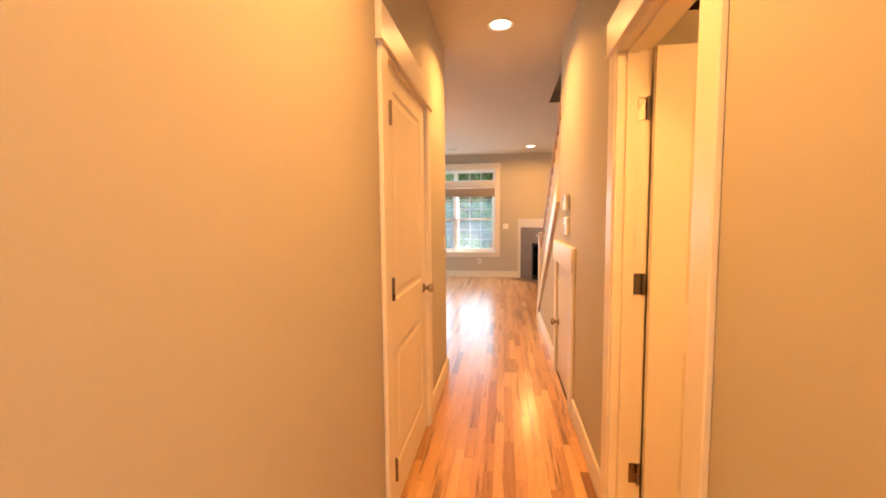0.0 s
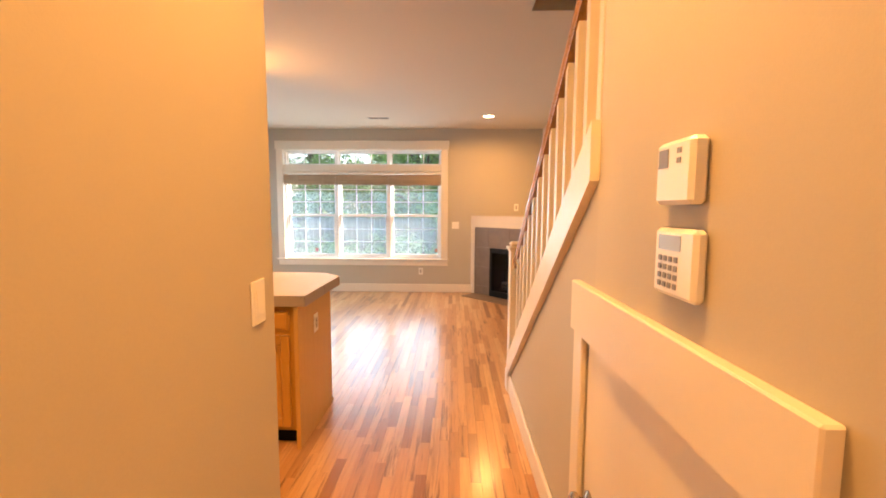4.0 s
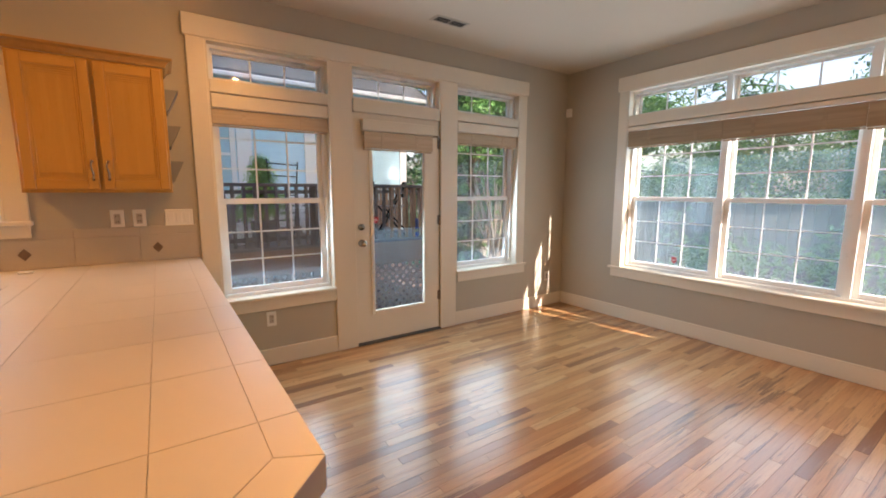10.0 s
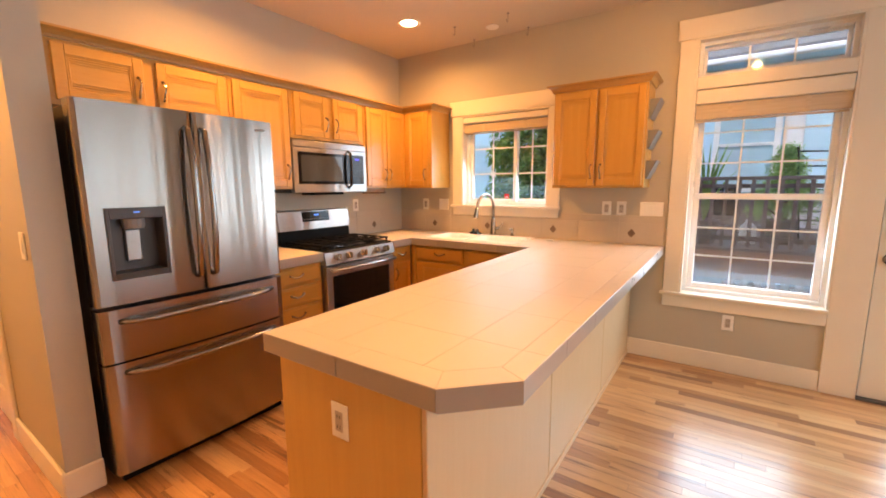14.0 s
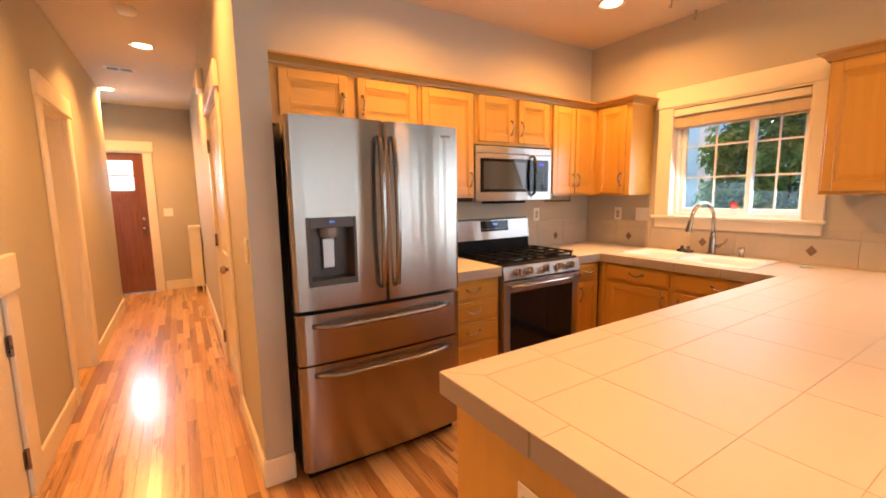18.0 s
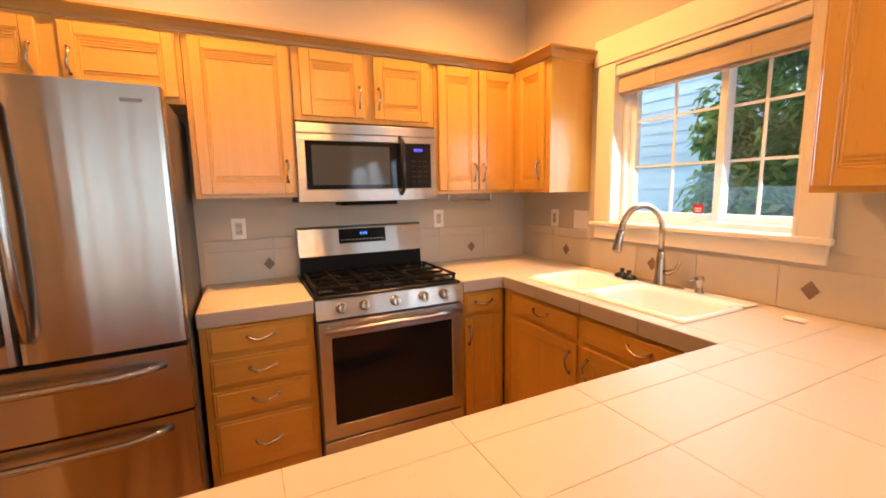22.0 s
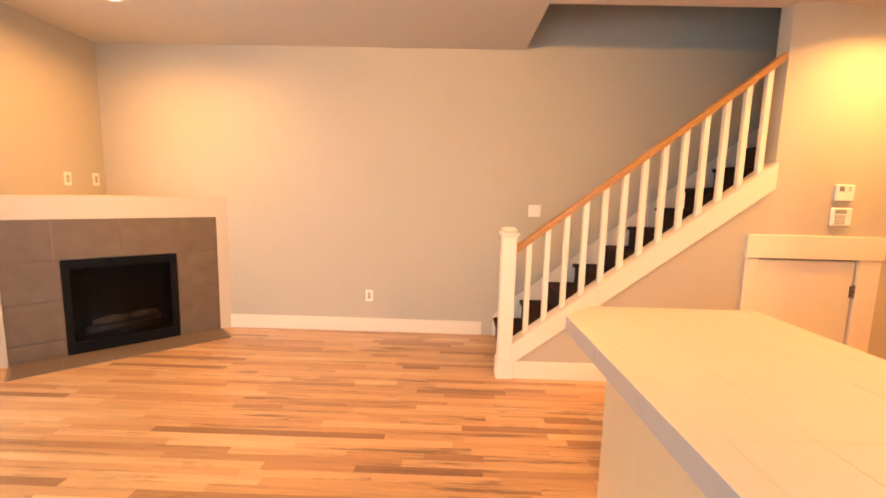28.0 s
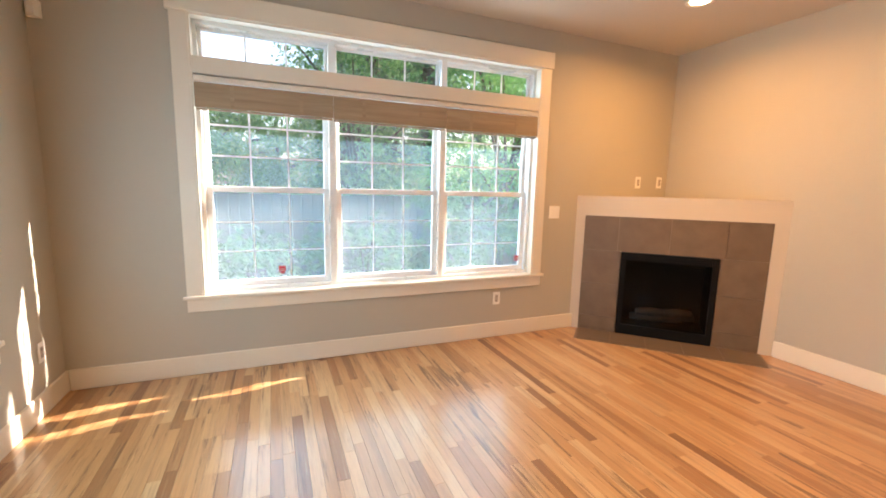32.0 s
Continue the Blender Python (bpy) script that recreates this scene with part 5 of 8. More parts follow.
# control panel with knobs
bm = B()
prism(bm, [(4.12, 0.815), (4.185, 0.815), (4.165, 0.902), (4.12, 0.902)], lambda u, v, a: (a, u, v), RX0, RX1)
cp = part("control_panel", bm, STEEL_H, rg)
for x in (-2.235, -2.345, -2.50, -2.655, -2.765):
    bm = B()
    lathe(bm, [(0.026, 0), (0.026, 0.006), (0.021, 0.009), (0.021, 0.034), (0.018, 0.038)], (x, 4.174, 0.862), (0, 1, 0.2), 18)
    quadbox(bm, (x - 0.004, 4.19, 0.845), (x + 0.004, 4.222, 0.892), 0.002)
    part("knob", bm, NICKEL, cp, "steel burner knob", smooth=False)
# oven door
bm = B()
loops = []
for a, b, y, g in ((0.0, 0.0, 4.131, 0), (0.0, 0.0, RF - 0.002, 0), (0.002, 0.0, RF, 0), (0.0, 0.002, RF, 1), (0.0, 0.0, RF - 0.002, 1), (0.0, 0.0, 4.131, 1)):
    q = (RX0 + 0.065 - b, RX1 - 0.065 + b, 0.285 - b, 0.72 + b) if g else (RX0 + 0.006 + a, RX1 - 0.006 - a, 0.215 + a, 0.80 - a)
    loops.append([bm.verts.new((x, y, z)) for x, z in ((q[0], q[2]), (q[1], q[2]), (q[1], q[3]), (q[0], q[3]))])
for a, b in zip(loops, loops[1:] + loops[:1]):
    for k in range(4):
        bm.faces.new((a[k], a[(k + 1) % 4], b[(k + 1) % 4], b[k]))
od = part("oven_door", bm, STEEL_H, rg)
bm = boxed(((RX0 + 0.0655, 4.14, 0.2855), (RX1 - 0.0655, RF - 0.003, 0.7195)), b=0.002)
part("oven_window", bm, BLACKGLASS, od, "dark oven window")
bm = B()
tube(bm, [(RX0 + 0.03, RF + 0.045, 0.772), (RX0 + 0.2, RF + 0.052, 0.772), (-2.5, RF + 0.055, 0.772), (RX1 - 0.2, RF + 0.052, 0.772), (RX1 - 0.03, RF + 0.045, 0.772)], 0.0125, 12)
for x in (RX0 + 0.05, RX1 - 0.05):
    tube(bm, [(x, RF - 0.001, 0.772), (x, RF + 0.046, 0.772)], 0.009, 10)
part("oven_handle", bm, STEEL_H, od, "round steel towel-bar handle", smooth=True)
bm = boxed(((RX0 + 0.006, 4.131, 0.045), (RX1 - 0.006, RF, 0.205)), b=0.003)
part("storage_drawer", bm, STEEL_H, rg)
# burners and grates
for bx_, by_ in ((-2.27, 3.79), (-2.73, 3.79), (-2.27, 4.02), (-2.73, 4.02), (-2.5, 3.905)):
    bm = B()
    lathe(bm, [(0.052, 0), (0.052, 0.008), (0.04, 0.012), (0.036, 0.02), (0.02, 0.022)], (bx_, by_, 0.9245), n=18)
    part("burner", bm, BLACK_MATT, rg, "black burner cap", smooth=True)
for gx0, gx1 in ((-2.865, -2.625), (-2.62, -2.38), (-2.375, -2.135)):
    bm = B()
    h0, h1, w_ = 0.943, 0.955, 0.006
    for y_ in (3.69, 3.905, 4.12):
        quadbox(bm, (gx0, y_ - w_, h0), (gx1, y_ + w_, h1), 0.002)
    for x_ in (gx0 + w_, (gx0 + gx1) / 2, gx1 - w_):
        quadbox(bm, (x_ - w_, 3.69, h0 + 0.0005), (x_ + w_, 4.12, h1 + 0.0005), 0.002)
    for y_ in (3.79, 4.02):
        quadbox(bm, (gx0 + 0.03, y_ - 0.004, h0 + 0.001), (gx1 - 0.03, y_ + 0.004, h1 + 0.003), 0.002)
    for x_ in (gx0 + w_, gx1 - w_):
        for y_ in (3.70, 4.11):
            quadbox(bm, (x_ - w_, y_ - w_, 0.9242), (x_ + w_, y_ + w_, h0))
    part("grate", bm, BLACK_MATT, rg, "cast iron pan grate")

# ---------------------------------------------------------------- microwave
MX0, MX1, MZ0, MZ1, MF = -2.876, -2.118, 1.343, 1.742, 3.872
mw = thing("microwave", (-2.5, 3.7, MZ0), "stainless over-range microwave with black window", "microwave")
bm = boxed(((MX0, YS + 0.002, MZ0), (MX1, MF - 0.045, MZ1)), b=0.002)
part("body", bm, STEEL_DARK, mw)
bm = boxed(((MX0, MF - 0.0445, 1.69), (MX1, MF + 0.002, MZ1)), b=0.004)
part("vent_grille", bm, STEEL_H, mw)
bm = B()
dl, dr = MX1 - 0.045, -2.66
for q in ((MX0, MX1, MZ0 + 0.002, 1.41), (MX0, MX1, 1.655, 1.688), (MX1 - 0.042, MX1, 1.41, 1.655), (MX0, MX0 + 0.03, 1.41, 1.655)):
    quadbox(bm, (q[0], MF - 0.0445, q[2]), (q[1], MF, q[3]), 0.002)
part("front", bm, STEEL_H, mw)
bm = boxed(((MX0 + 0.0305, MF - 0.044, 1.4105), (MX1 - 0.0425, MF - 0.001, 1.6545)), b=0.001)
mg = part("glass_front", bm, BLACKGLASS, mw)
bm = boxed(((-2.60, MF - 0.0008, 1.432), (-2.19, MF + 0.0008, 1.632)))
part("door_window", bm, GREYGLASS, mg, "grey screened window")
bm = B()
tube(bm, [(-2.665, MF - 0.002, 1.38), (-2.665, MF + 0.03, 1.40), (-2.665, MF + 0.04, 1.53), (-2.665, MF + 0.03, 1.665), (-2.665, MF - 0.002, 1.685)], [0.011, 0.012, 0.013, 0.012, 0.011], 10)
part("handle", bm, BLACK, mw, "black bowed handle", smooth=True)
for k in range(4):
    bm = boxed(((-2.795 + k * 0.014, MF - 0.0008, 1.612), (-2.786 + k * 0.014, MF + 0.0006, 1.628)))
    part("digit", bm, LED_BLUE, mg)
for i in range(3):
    for j in range(5):
        bm = boxed(((-2.82 + i * 0.035, MF - 0.0008, 1.445 + j * 0.028), (-2.80 + i * 0.035, MF + 0.0003, 1.449 + j * 0.028)))
        part("button_mark", bm, KEYGREY, mg)
bm = boxed(((-2.66, YS + 0.1, MZ0 - 0.02), (-2.34, MF - 0.06, MZ0 - 0.0005)), b=0.004)
part("bottom_light", bm, BLACK_MATT, mw)

# ---------------------------------------------------------------- fridge
FX0, FX1 = -1.640, -0.728
fr = thing("refrigerator", ((FX0 + FX1) / 2, 4.0, 0), "stainless french-door fridge with two drawers and dispenser", "refrigerator")
bm = boxed(((FX0 + 0.006, YS + 0.05, 0.03), (FX1 - 0.006, 4.255, 1.738)), b=0.004)
part("case", bm, STEEL_DARK, fr, "dark grey side panels")
bm = boxed(((FX0 + 0.05, 4.15, 1.7385), (FX0 + 0.14, 4.26, 1.765)), ((FX1 - 0.14, 4.15, 1.7385), (FX1 - 0.05, 4.26, 1.765)), b=0.005)
part("hinge_cover", bm, GREYPLASTIC, fr)
FB, FC = 4.262, 4.345


def bow(x):
    s = (x - FX0) / (FX1 - FX0) * 2 - 1
    return FC + 0.022 * (1 - s * s)


def fridge_panel(x0, x1, zs_, hole=None):
    """A front panel, gently bowed in plan, with rounded upright edges; hole: (x0, x1, z0, z1)."""
    bm_ = B()
    bands = [(zs_[0], zs_[1], x0, x1)] if hole is None else [(zs_[0], hole[2], x0, x1), (hole[2], hole[3], x0, hole[0]), (hole[2], hole[3], hole[1], x1), (hole[3], zs_[1], x0, x1)]
    for za, zb, xa, xb in bands:
        grid = [x0 + (x1 - x0) * k / 24 for k in range(25)]
        line = [(x, bow(x)) for x in [xa] + [g for g in grid if xa + 0.004 < g < xb - 0.004] + [xb]]
        if xa == x0:
            line = [(xa, bow(xa) - 0.016), (xa + 0.005, bow(xa) - 0.005)] + [p for p in line if p[0] > xa + 0.006]
        if xb == x1:
            line = [p for p in line if p[0] < xb - 0.006] + [(xb - 0.005, bow(xb) - 0.005), (xb, bow(xb) - 0.016)]
        prism(bm_, [(xa, FB)] + line + [(xb, FB)], lambda u, v, a: (u, v, a), za, zb)
    return bm_


XM = -1.187
DISP = (-1.03, -0.795, 0.98, 1.302)
for nm, x0_, x1_, hole in (("left_door", XM + 0.003, FX1, DISP), ("right_door", FX0, XM - 0.003, None)):
    dd = part("door", fridge_panel(x0_, x1_, (0.868, 1.757), hole), STEEL_X, fr)
    hx = XM + (0.038 if hole else -0.038)
    bm = B()
    yb = bow(hx)
    pts = [(hx, yb - 0.004, 0.945), (hx, yb + 0.035, 0.955), (hx, yb + 0.055, 1.12), (hx, yb + 0.062, 1.31), (hx, yb + 0.055, 1.50), (hx, yb + 0.035, 1.665), (hx, yb - 0.004, 1.675)]
    tube(bm, pts, [0.013, 0.014, 0.014, 0.014, 0.014, 0.014, 0.013], 12)
    part("handle", bm, HANDLE, dd, "tall bowed steel handle", smooth=True)
    if hole:
        bm = B()
        x0d, x1d, z0d, z1d = DISP
        yy = bow((x0d + x1d) / 2)
        for q in ((x0d, x0d + 0.014, z0d, z1d), (x1d - 0.014, x1d, z0d, z1d), (x0d + 0.014, x1d - 0.014, z1d - 0.05, z1d), (x0d + 0.014, x1d - 0.014, z0d, z0d + 0.03)):
            quadbox(bm, (q[0], FB, q[2]), (q[1], yy + 0.004, q[3]), 0.002)
        quadbox(bm, (x0d + 0.014, FB - 0.004, z0d + 0.03), (x1d - 0.014, FB + 0.008, z1d - 0.05))
        dp = part("dispenser", bm, plain("dispenser_grey", (0.062, 0.053, 0.046), 0.35), dd, "dark ice and water dispenser")
        bm = B()
        quadbox(bm, (-0.945, FB + 0.012, 1.05), (-0.88, FB + 0.03, 1.20), 0.006)
        part("paddle", bm, STEEL_H, dd, "steel dispenser paddle")
        bm = B()
        lathe(bm, [(0.04, 0), (0.045, 0.02), (0.045, 0.045)], ((x0d + x1d) / 2, FB + 0.05, 1.205), n=16)
        part("spout", bm, GREYPLASTIC, dd)
        bm = boxed((((x0d + x1d) / 2 - 0.012, yy + 0.0042, 1.278), ((x0d + x1d) / 2 + 0.012, yy + 0.0052, 1.283)))
        part("display_mark", bm, LED_CYAN, dd)
for za, zb, hz_ in ((0.604, 0.848, 0.79), (0.06, 0.594, 0.548)):
    dd = part("drawer", fridge_panel(FX0, FX1, (za, zb)), STEEL_X, fr)
    bm = B()
    pts = []
    for k in range(13):
        s = k / 12
        x = FX0 + 0.075 + (FX1 - FX0 - 0.15) * s
        e_ = min(1, 6 * s, 6 * (1 - s))
        pts.append((x, bow(x) - 0.004 + 0.052 * e_ ** 0.6, hz_))
    tube(bm, pts, 0.0135, 12)
    part("handle", bm, HANDLE, dd, "wide bowed steel drawer handle", smooth=True)
bm = boxed(((FX0 + 0.03, 4.20, 0.0), (FX1 - 0.03, 4.30, 0.055)), b=0.004)
part("kick_grille", bm, BLACK_MATT, fr)
bm = boxed(((FX0 + 0.055, bow(FX0 + 0.1) - 0.0005, 1.70), (FX0 + 0.16, bow(FX0 + 0.1) + 0.0012, 1.711)))
part("nameplate", bm, GREYPLASTIC, fr)

# ---------------------------------------------------------------- wall plates, small kitchen things
def wall_plate(f, u, z, kind_="outlet", gangs=1, label=None):
    """Cover plate with its sockets or rockers; d grows out of the wall."""
    wd = 0.072 + 0.046 * (gangs - 1)
    nm = "wall_outlet" if kind_ == "outlet" else "light_switch"
    lb = label or ("white duplex outlet plate on the wall" if kind_ == "outlet" else "white rocker switch plate on the wall")
    th = thing(nm, f(u, 0, z - 0.058), lb, "outlet" if kind_ == "outlet" else "switch", "wall plates")
    bm = B()
    mbox(bm, f, u - wd / 2, u + wd / 2, 0.0005, 0.006, z - 0.058, z + 0.058, 0.003)
    part("plate", bm, PLATE, th)
    for g in range(gangs):
        uc = u + (g - (gangs - 1) / 2) * 0.046
        bm = B()
        mbox(bm, f, uc - 0.0165, uc + 0.0165, 0.0062, 0.0085, z - 0.033, z + 0.033, 0.002)
        k_ = part("socket" if kind_ == "outlet" else "rocker", bm, PLATE if kind_ != "outlet" else VENTMETAL, th)
        if kind_ == "outlet":
            for dz in (-0.017, 0.017):
                for du in (-0.006, 0.006):
                    bm = B()
                    mbox(bm, f, uc + du - 0.0012, uc + du + 0.0012, 0.0086, 0.0092, z + dz - 0.005, z + dz + 0.005)
                    part("slot", bm, BLACK_MATT, k_)
    return th


ks = lambda u, d, z: (u, YS + d, z)
kw_ = lambda u, d, z: (XW + d, u, z)
wall_plate(ks, -1.832, 1.206)
wall_plate(ks, -3.035, 1.209)
wall_plate(kw_, 3.90, 1.20)
wall_plate(kw_, 4.135, 1.20, "switch", 2)
wall_plate(kw_, 5.755, 1.197)
wall_plate(kw_, 5.87, 1.197)
wall_plate(kw_, 6.09, 1.195, "switch", 3)
wall_plate(kw_, 6.646, 0.378)
wall_plate(lambda u, d, z: (-0.935 + d, u, z), 5.645, 0.678, label="white outlet plate on the peninsula end")

# towel bar under the wall cabinet
bm = B()
tube(bm, [(-3.085, YS + 0.055, 1.325), (-3.417, YS + 0.055, 1.325)], 0.006, 8)
for x in (-3.09, -3.412):
    tube(bm, [(x, YS + 0.055, 1.325), (x, YS + 0.055, 1.371)], 0.005, 8)
solo("paper_towel_bar", bm, NICKEL, "thin nickel towel bar under the wall cabinet", "towel bar")

# tiered wire rack on the side of the cabinet
rk = thing("wire_rack", (-3.6, 6.066, 1.40), "grey three-tier wire pocket rack on the cabinet side", "rack")
for k in range(3):
    z0_ = 1.43 + k * 0.215
    bm = B()
    prism(bm, [(6.0645, z0_), (6.075, z0_), (6.135, z0_ + 0.13), (6.131, z0_ + 0.13), (6.074, z0_ + 0.006), (6.0645, z0_ + 0.006)], lambda u, v, a: (a, u, v), -3.70, -3.50)
    part("pocket", bm, WIRE, rk)
    for x in (-3.70, -3.503):
        bm = B()
        prism(bm, [(6.0645, z0_), (6.075, z0_), (6.135, z0_ + 0.13), (6.0645, z0_ + 0.13)], lambda u, v, a: (a, u, v), x, x + 0.003)
        part("pocket_side", bm, WIRE, rk)

# pot hooks and a cover plate in the ceiling
for x, y in ((-3.325, 4.535), (-3.325, 5.032), (-3.695, 5.045), (-3.69, 4.515)):
    bm = B()
    lathe(bm, [(0.012, 0), (0.012, 0.004), (0.004, 0.006)], (x, y, CEIL), (0, 0, -1), 10)
    pts = [(x, y, CEIL - 0.004), (x, y, CEIL - 0.05)]
    for k in range(7):
        a = radians(180 + 32 * k)
        pts.append((x + 0.014 + 0.014 * math.cos(a), y, CEIL - 0.055 + 0.014 * math.sin(a)))
    tube(bm, pts, 0.0028, 6)
    solo("ceiling_hook", bm, WIRE, "small metal pot hook screwed into the ceiling", "hook", "ceiling hooks")
bm = B()
lathe(bm, [(0.055, 0), (0.055, 0.006), (0.045, 0.012), (0.01, 0.014)], (-3.505, 4.80, CEIL - 0.0005), (0, 0, -1), 24)
solo("ceiling_cover_plate", bm, PLATE, "round white cover plate on the kitchen ceiling", "cover plate", smooth=True)


# ---------------------------------------------------------------- staircase
RISE, RUN, SY = 0.188, 0.25, 6.19
st = thing("staircase", (0.9, 6.2, 0), "carpeted staircase with white balusters and oak handrail", "staircase")


def nose(y):
    return RISE + (SY - y) * SLOPE


for k in range(16):
    y1, y0 = SY - RUN * k, SY - RUN * (k + 1)
    z = RISE * (k + 1)
    bm = B()
    prism(bm, [(y0 - 0.02, z - 0.03), (y0 - 0.02, z), (y1 + 0.012, z), (y1 + 0.026, z - 0.008), (y1 + 0.028, z - 0.028), (y1 + 0.012, z - 0.036), (y1, z - 0.04), (y1, z - RISE), (y1 - 0.03, z - RISE), (y1 - 0.03, z - 0.03)],
          lambda u, v, a: (a, u, v), HE + 0.11, XE - 0.021)
    part("step", bm, CARPET, st, "dark brown carpeted step")
bm = B()
prism(bm, [(SY + 0.03, 0.0), (SY + 0.03, 0.20), (SY - 0.05, 0.30), (2.2, nose(2.2) + 0.12), (2.2, nose(2.2) - 0.25), (SY - 0.25, 0.0)], lambda u, v, a: (a, u, v), XE - 0.02, XE)
part("wall_skirt", bm, TRIM, st, "white skirt board along the wall")
# closed stringer: broad white band with a cap
bm = B()
prism(bm, [(SY, band_low(SY)), (SY, band_top(SY)), (4.37, band_top(4.37)), (4.37, band_low(4.37))], lambda u, v, a: (a, u, v), HE - 0.03, HE + 0.11)
part("stringer", bm, TRIM, st)
BALX = HE + 0.037


def rail_top(y):
    return 1.03 + (6.17 - y) * 0.777


for k in range(13):
    y = 6.076 - 0.1347 * k
    bm = B()
    w_ = 0.0185
    lo0, lo1 = band_top(y + w_) + 0.0005, band_top(y - w_) + 0.0005
    hi0, hi1 = rail_top(y + w_) - 0.0655, rail_top(y - w_) - 0.0655
    prism(bm, [(y + w_, lo0), (y + w_, hi0), (y - w_, hi1), (y - w_, lo1)], lambda u, v, a: (a, u, v), BALX - w_, BALX + w_)
    part("baluster", bm, TRIM, st)
bm = B()
prof = [(-0.026, -0.065), (0.026, -0.065), (0.026, -0.045), (0.033, -0.035), (0.033, -0.014), (0.024, -0.003), (0.0, 0.0), (-0.024, -0.003), (-0.033, -0.014), (-0.033, -0.035), (-0.026, -0.045)]
lo = [bm.verts.new((BALX + u, 6.172, rail_top(6.172) + v)) for u, v in prof]
hi = [bm.verts.new((BALX + u, 4.371, rail_top(4.371) + v)) for u, v in prof]
for k in range(len(prof)):
    bm.faces.new((lo[k], lo[(k + 1) % len(prof)], hi[(k + 1) % len(prof)], hi[k]))
bm.faces.new(lo)
bm.faces.new(hi)
part("handrail", bm, RAILWOOD, st, "red oak handrail")
NX, NY = BALX, 6.229
newel = part("newel_post", boxed(((NX - 0.053, NY - 0.053, 0.1555), (NX + 0.053, NY + 0.053, 1.085)), b=0.004), TRIM, st, "square white newel post")
part("plinth", boxed(((NX - 0.064, NY - 0.064, 0.0), (NX + 0.064, NY + 0.064, 0.155)), b=0.005), TRIM, newel)
part("neck_moulding", boxed(((NX - 0.060, NY - 0.060, 1.0855), (NX + 0.060, NY + 0.060, 1.10)), b=0.004), TRIM, newel)
part("cap_plate", boxed(((NX - 0.072, NY - 0.072, 1.1005), (NX + 0.072, NY + 0.072, 1.122)), b=0.006), TRIM, newel)
part("cap_block", boxed(((NX - 0.056, NY - 0.056, 1.1225), (NX + 0.056, NY + 0.056, 1.158)), b=0.02), TRIM, newel)

# ---------------------------------------------------------------- corner fireplace
FA = Vector((0.229, YN, 0))
_fe = Vector((XE - 0.229, 8.87 - YN, 0))
FL = _fe.length
_fe.normalize()
_fn = Vector((_fe.y, -_fe.x, 0))


def hearthside(s, d, z):
    p = FA + _fe * s + _fn * d
    return (p.x, p.y, z)


def obox(bm, s0, s1, d0, d1, z0, z1):
    """A box along the slanting front of the fireplace."""
    c = {}
    for i, s in enumerate((s0, s1)):
        for j, d in enumerate((d0, d1)):
            for k, z in enumerate((z0, z1)):
                c[i, j, k] = bm.verts.new(hearthside(s, d, z))
    for f in (((0, 0, 0), (0, 1, 0), (1, 1, 0), (1, 0, 0)), ((0, 0, 1), (1, 0, 1), (1, 1, 1), (0, 1, 1)), ((0, 0, 0), (1, 0, 0), (1, 0, 1), (0, 0, 1)),
              ((0, 1, 0), (0, 1, 1), (1, 1, 1), (1, 1, 0)), ((0, 0, 0), (0, 0, 1), (0, 1, 1), (0, 1, 0)), ((1, 0, 0), (1, 1, 0), (1, 1, 1), (1, 0, 1))):
        bm.faces.new([c[v] for v in f])


fpl = thing("fireplace", (0.9, 9.5, 0), "corner gas fireplace with taupe tile surround", "fireplace")
TS0, TS1, TZ = 0.084, 1.562, 1.12
OS0, OS1, OZ = 0.424, 1.216, 0.792
bm = B()
prism(bm, [(0.0, 0.0), (TS0, 0.0), (TS0, TZ), (TS1, TZ), (TS1, 0.0), (FL, 0.0), (FL, 1.27), (0.0, 1.27)], lambda u, v, a: hearthside(u, a, v), -0.05, 0.0)
part("surround", bm, CEILING, fpl, "smooth warm white plaster surround")
bm = B()
tri = [hearthside(0, 0.002, 0), hearthside(FL, 0.002, 0), (XE - 0.002, YN - 0.002, 0)]
prism(bm, [(p[0], p[1]) for p in tri], lambda u, v, a: (u, v, a), 1.2705, 1.305)
part("mantel_top", bm, CEILING, fpl, "flat white triangular mantel top")
bm = B()
for q in ((TS0, OS0, 0.0, TZ), (OS1, TS1, 0.0, TZ), (OS0, OS1, OZ, TZ)):
    obox(bm, q[0], q[1], -0.05, -0.012, q[2], q[3])
part("tile_bed", bm, HEARTHGROUT, fpl)
GAP = 0.0025
rows_ = [(0.0, 0.148), (0.148, 0.471), (0.471, 0.794), (0.794, TZ)]
for z0_, z1_ in rows_:
    spans = [(TS0, OS0), (OS1, TS1)] if z1_ < 0.8 else [(TS0, 0.39), (0.39, 0.82), (0.82, 1.25), (1.25, TS1)]
    for a, b in spans:
        bm = B()
        obox(bm, a + GAP, b - GAP, -0.0118, -0.003, max(z0_, 0.006) + GAP, z1_ - GAP)
        part("tile", bm, HEARTH, fpl)
# hearth laid flush in the floor
bm = B()
obox(bm, 0.08, 1.58, 0.0, 0.325, -0.011, 0.001)
part("hearth_bed", bm, HEARTHGROUT, fpl)
for k in range(5):
    bm = B()
    w_ = 1.46 / 5
    obox(bm, 0.10 + w_ * k + GAP, 0.10 + w_ * (k + 1) - GAP, 0.003, 0.32, 0.0012, 0.0065)
    part("hearth_tile", bm, HEARTH, fpl)
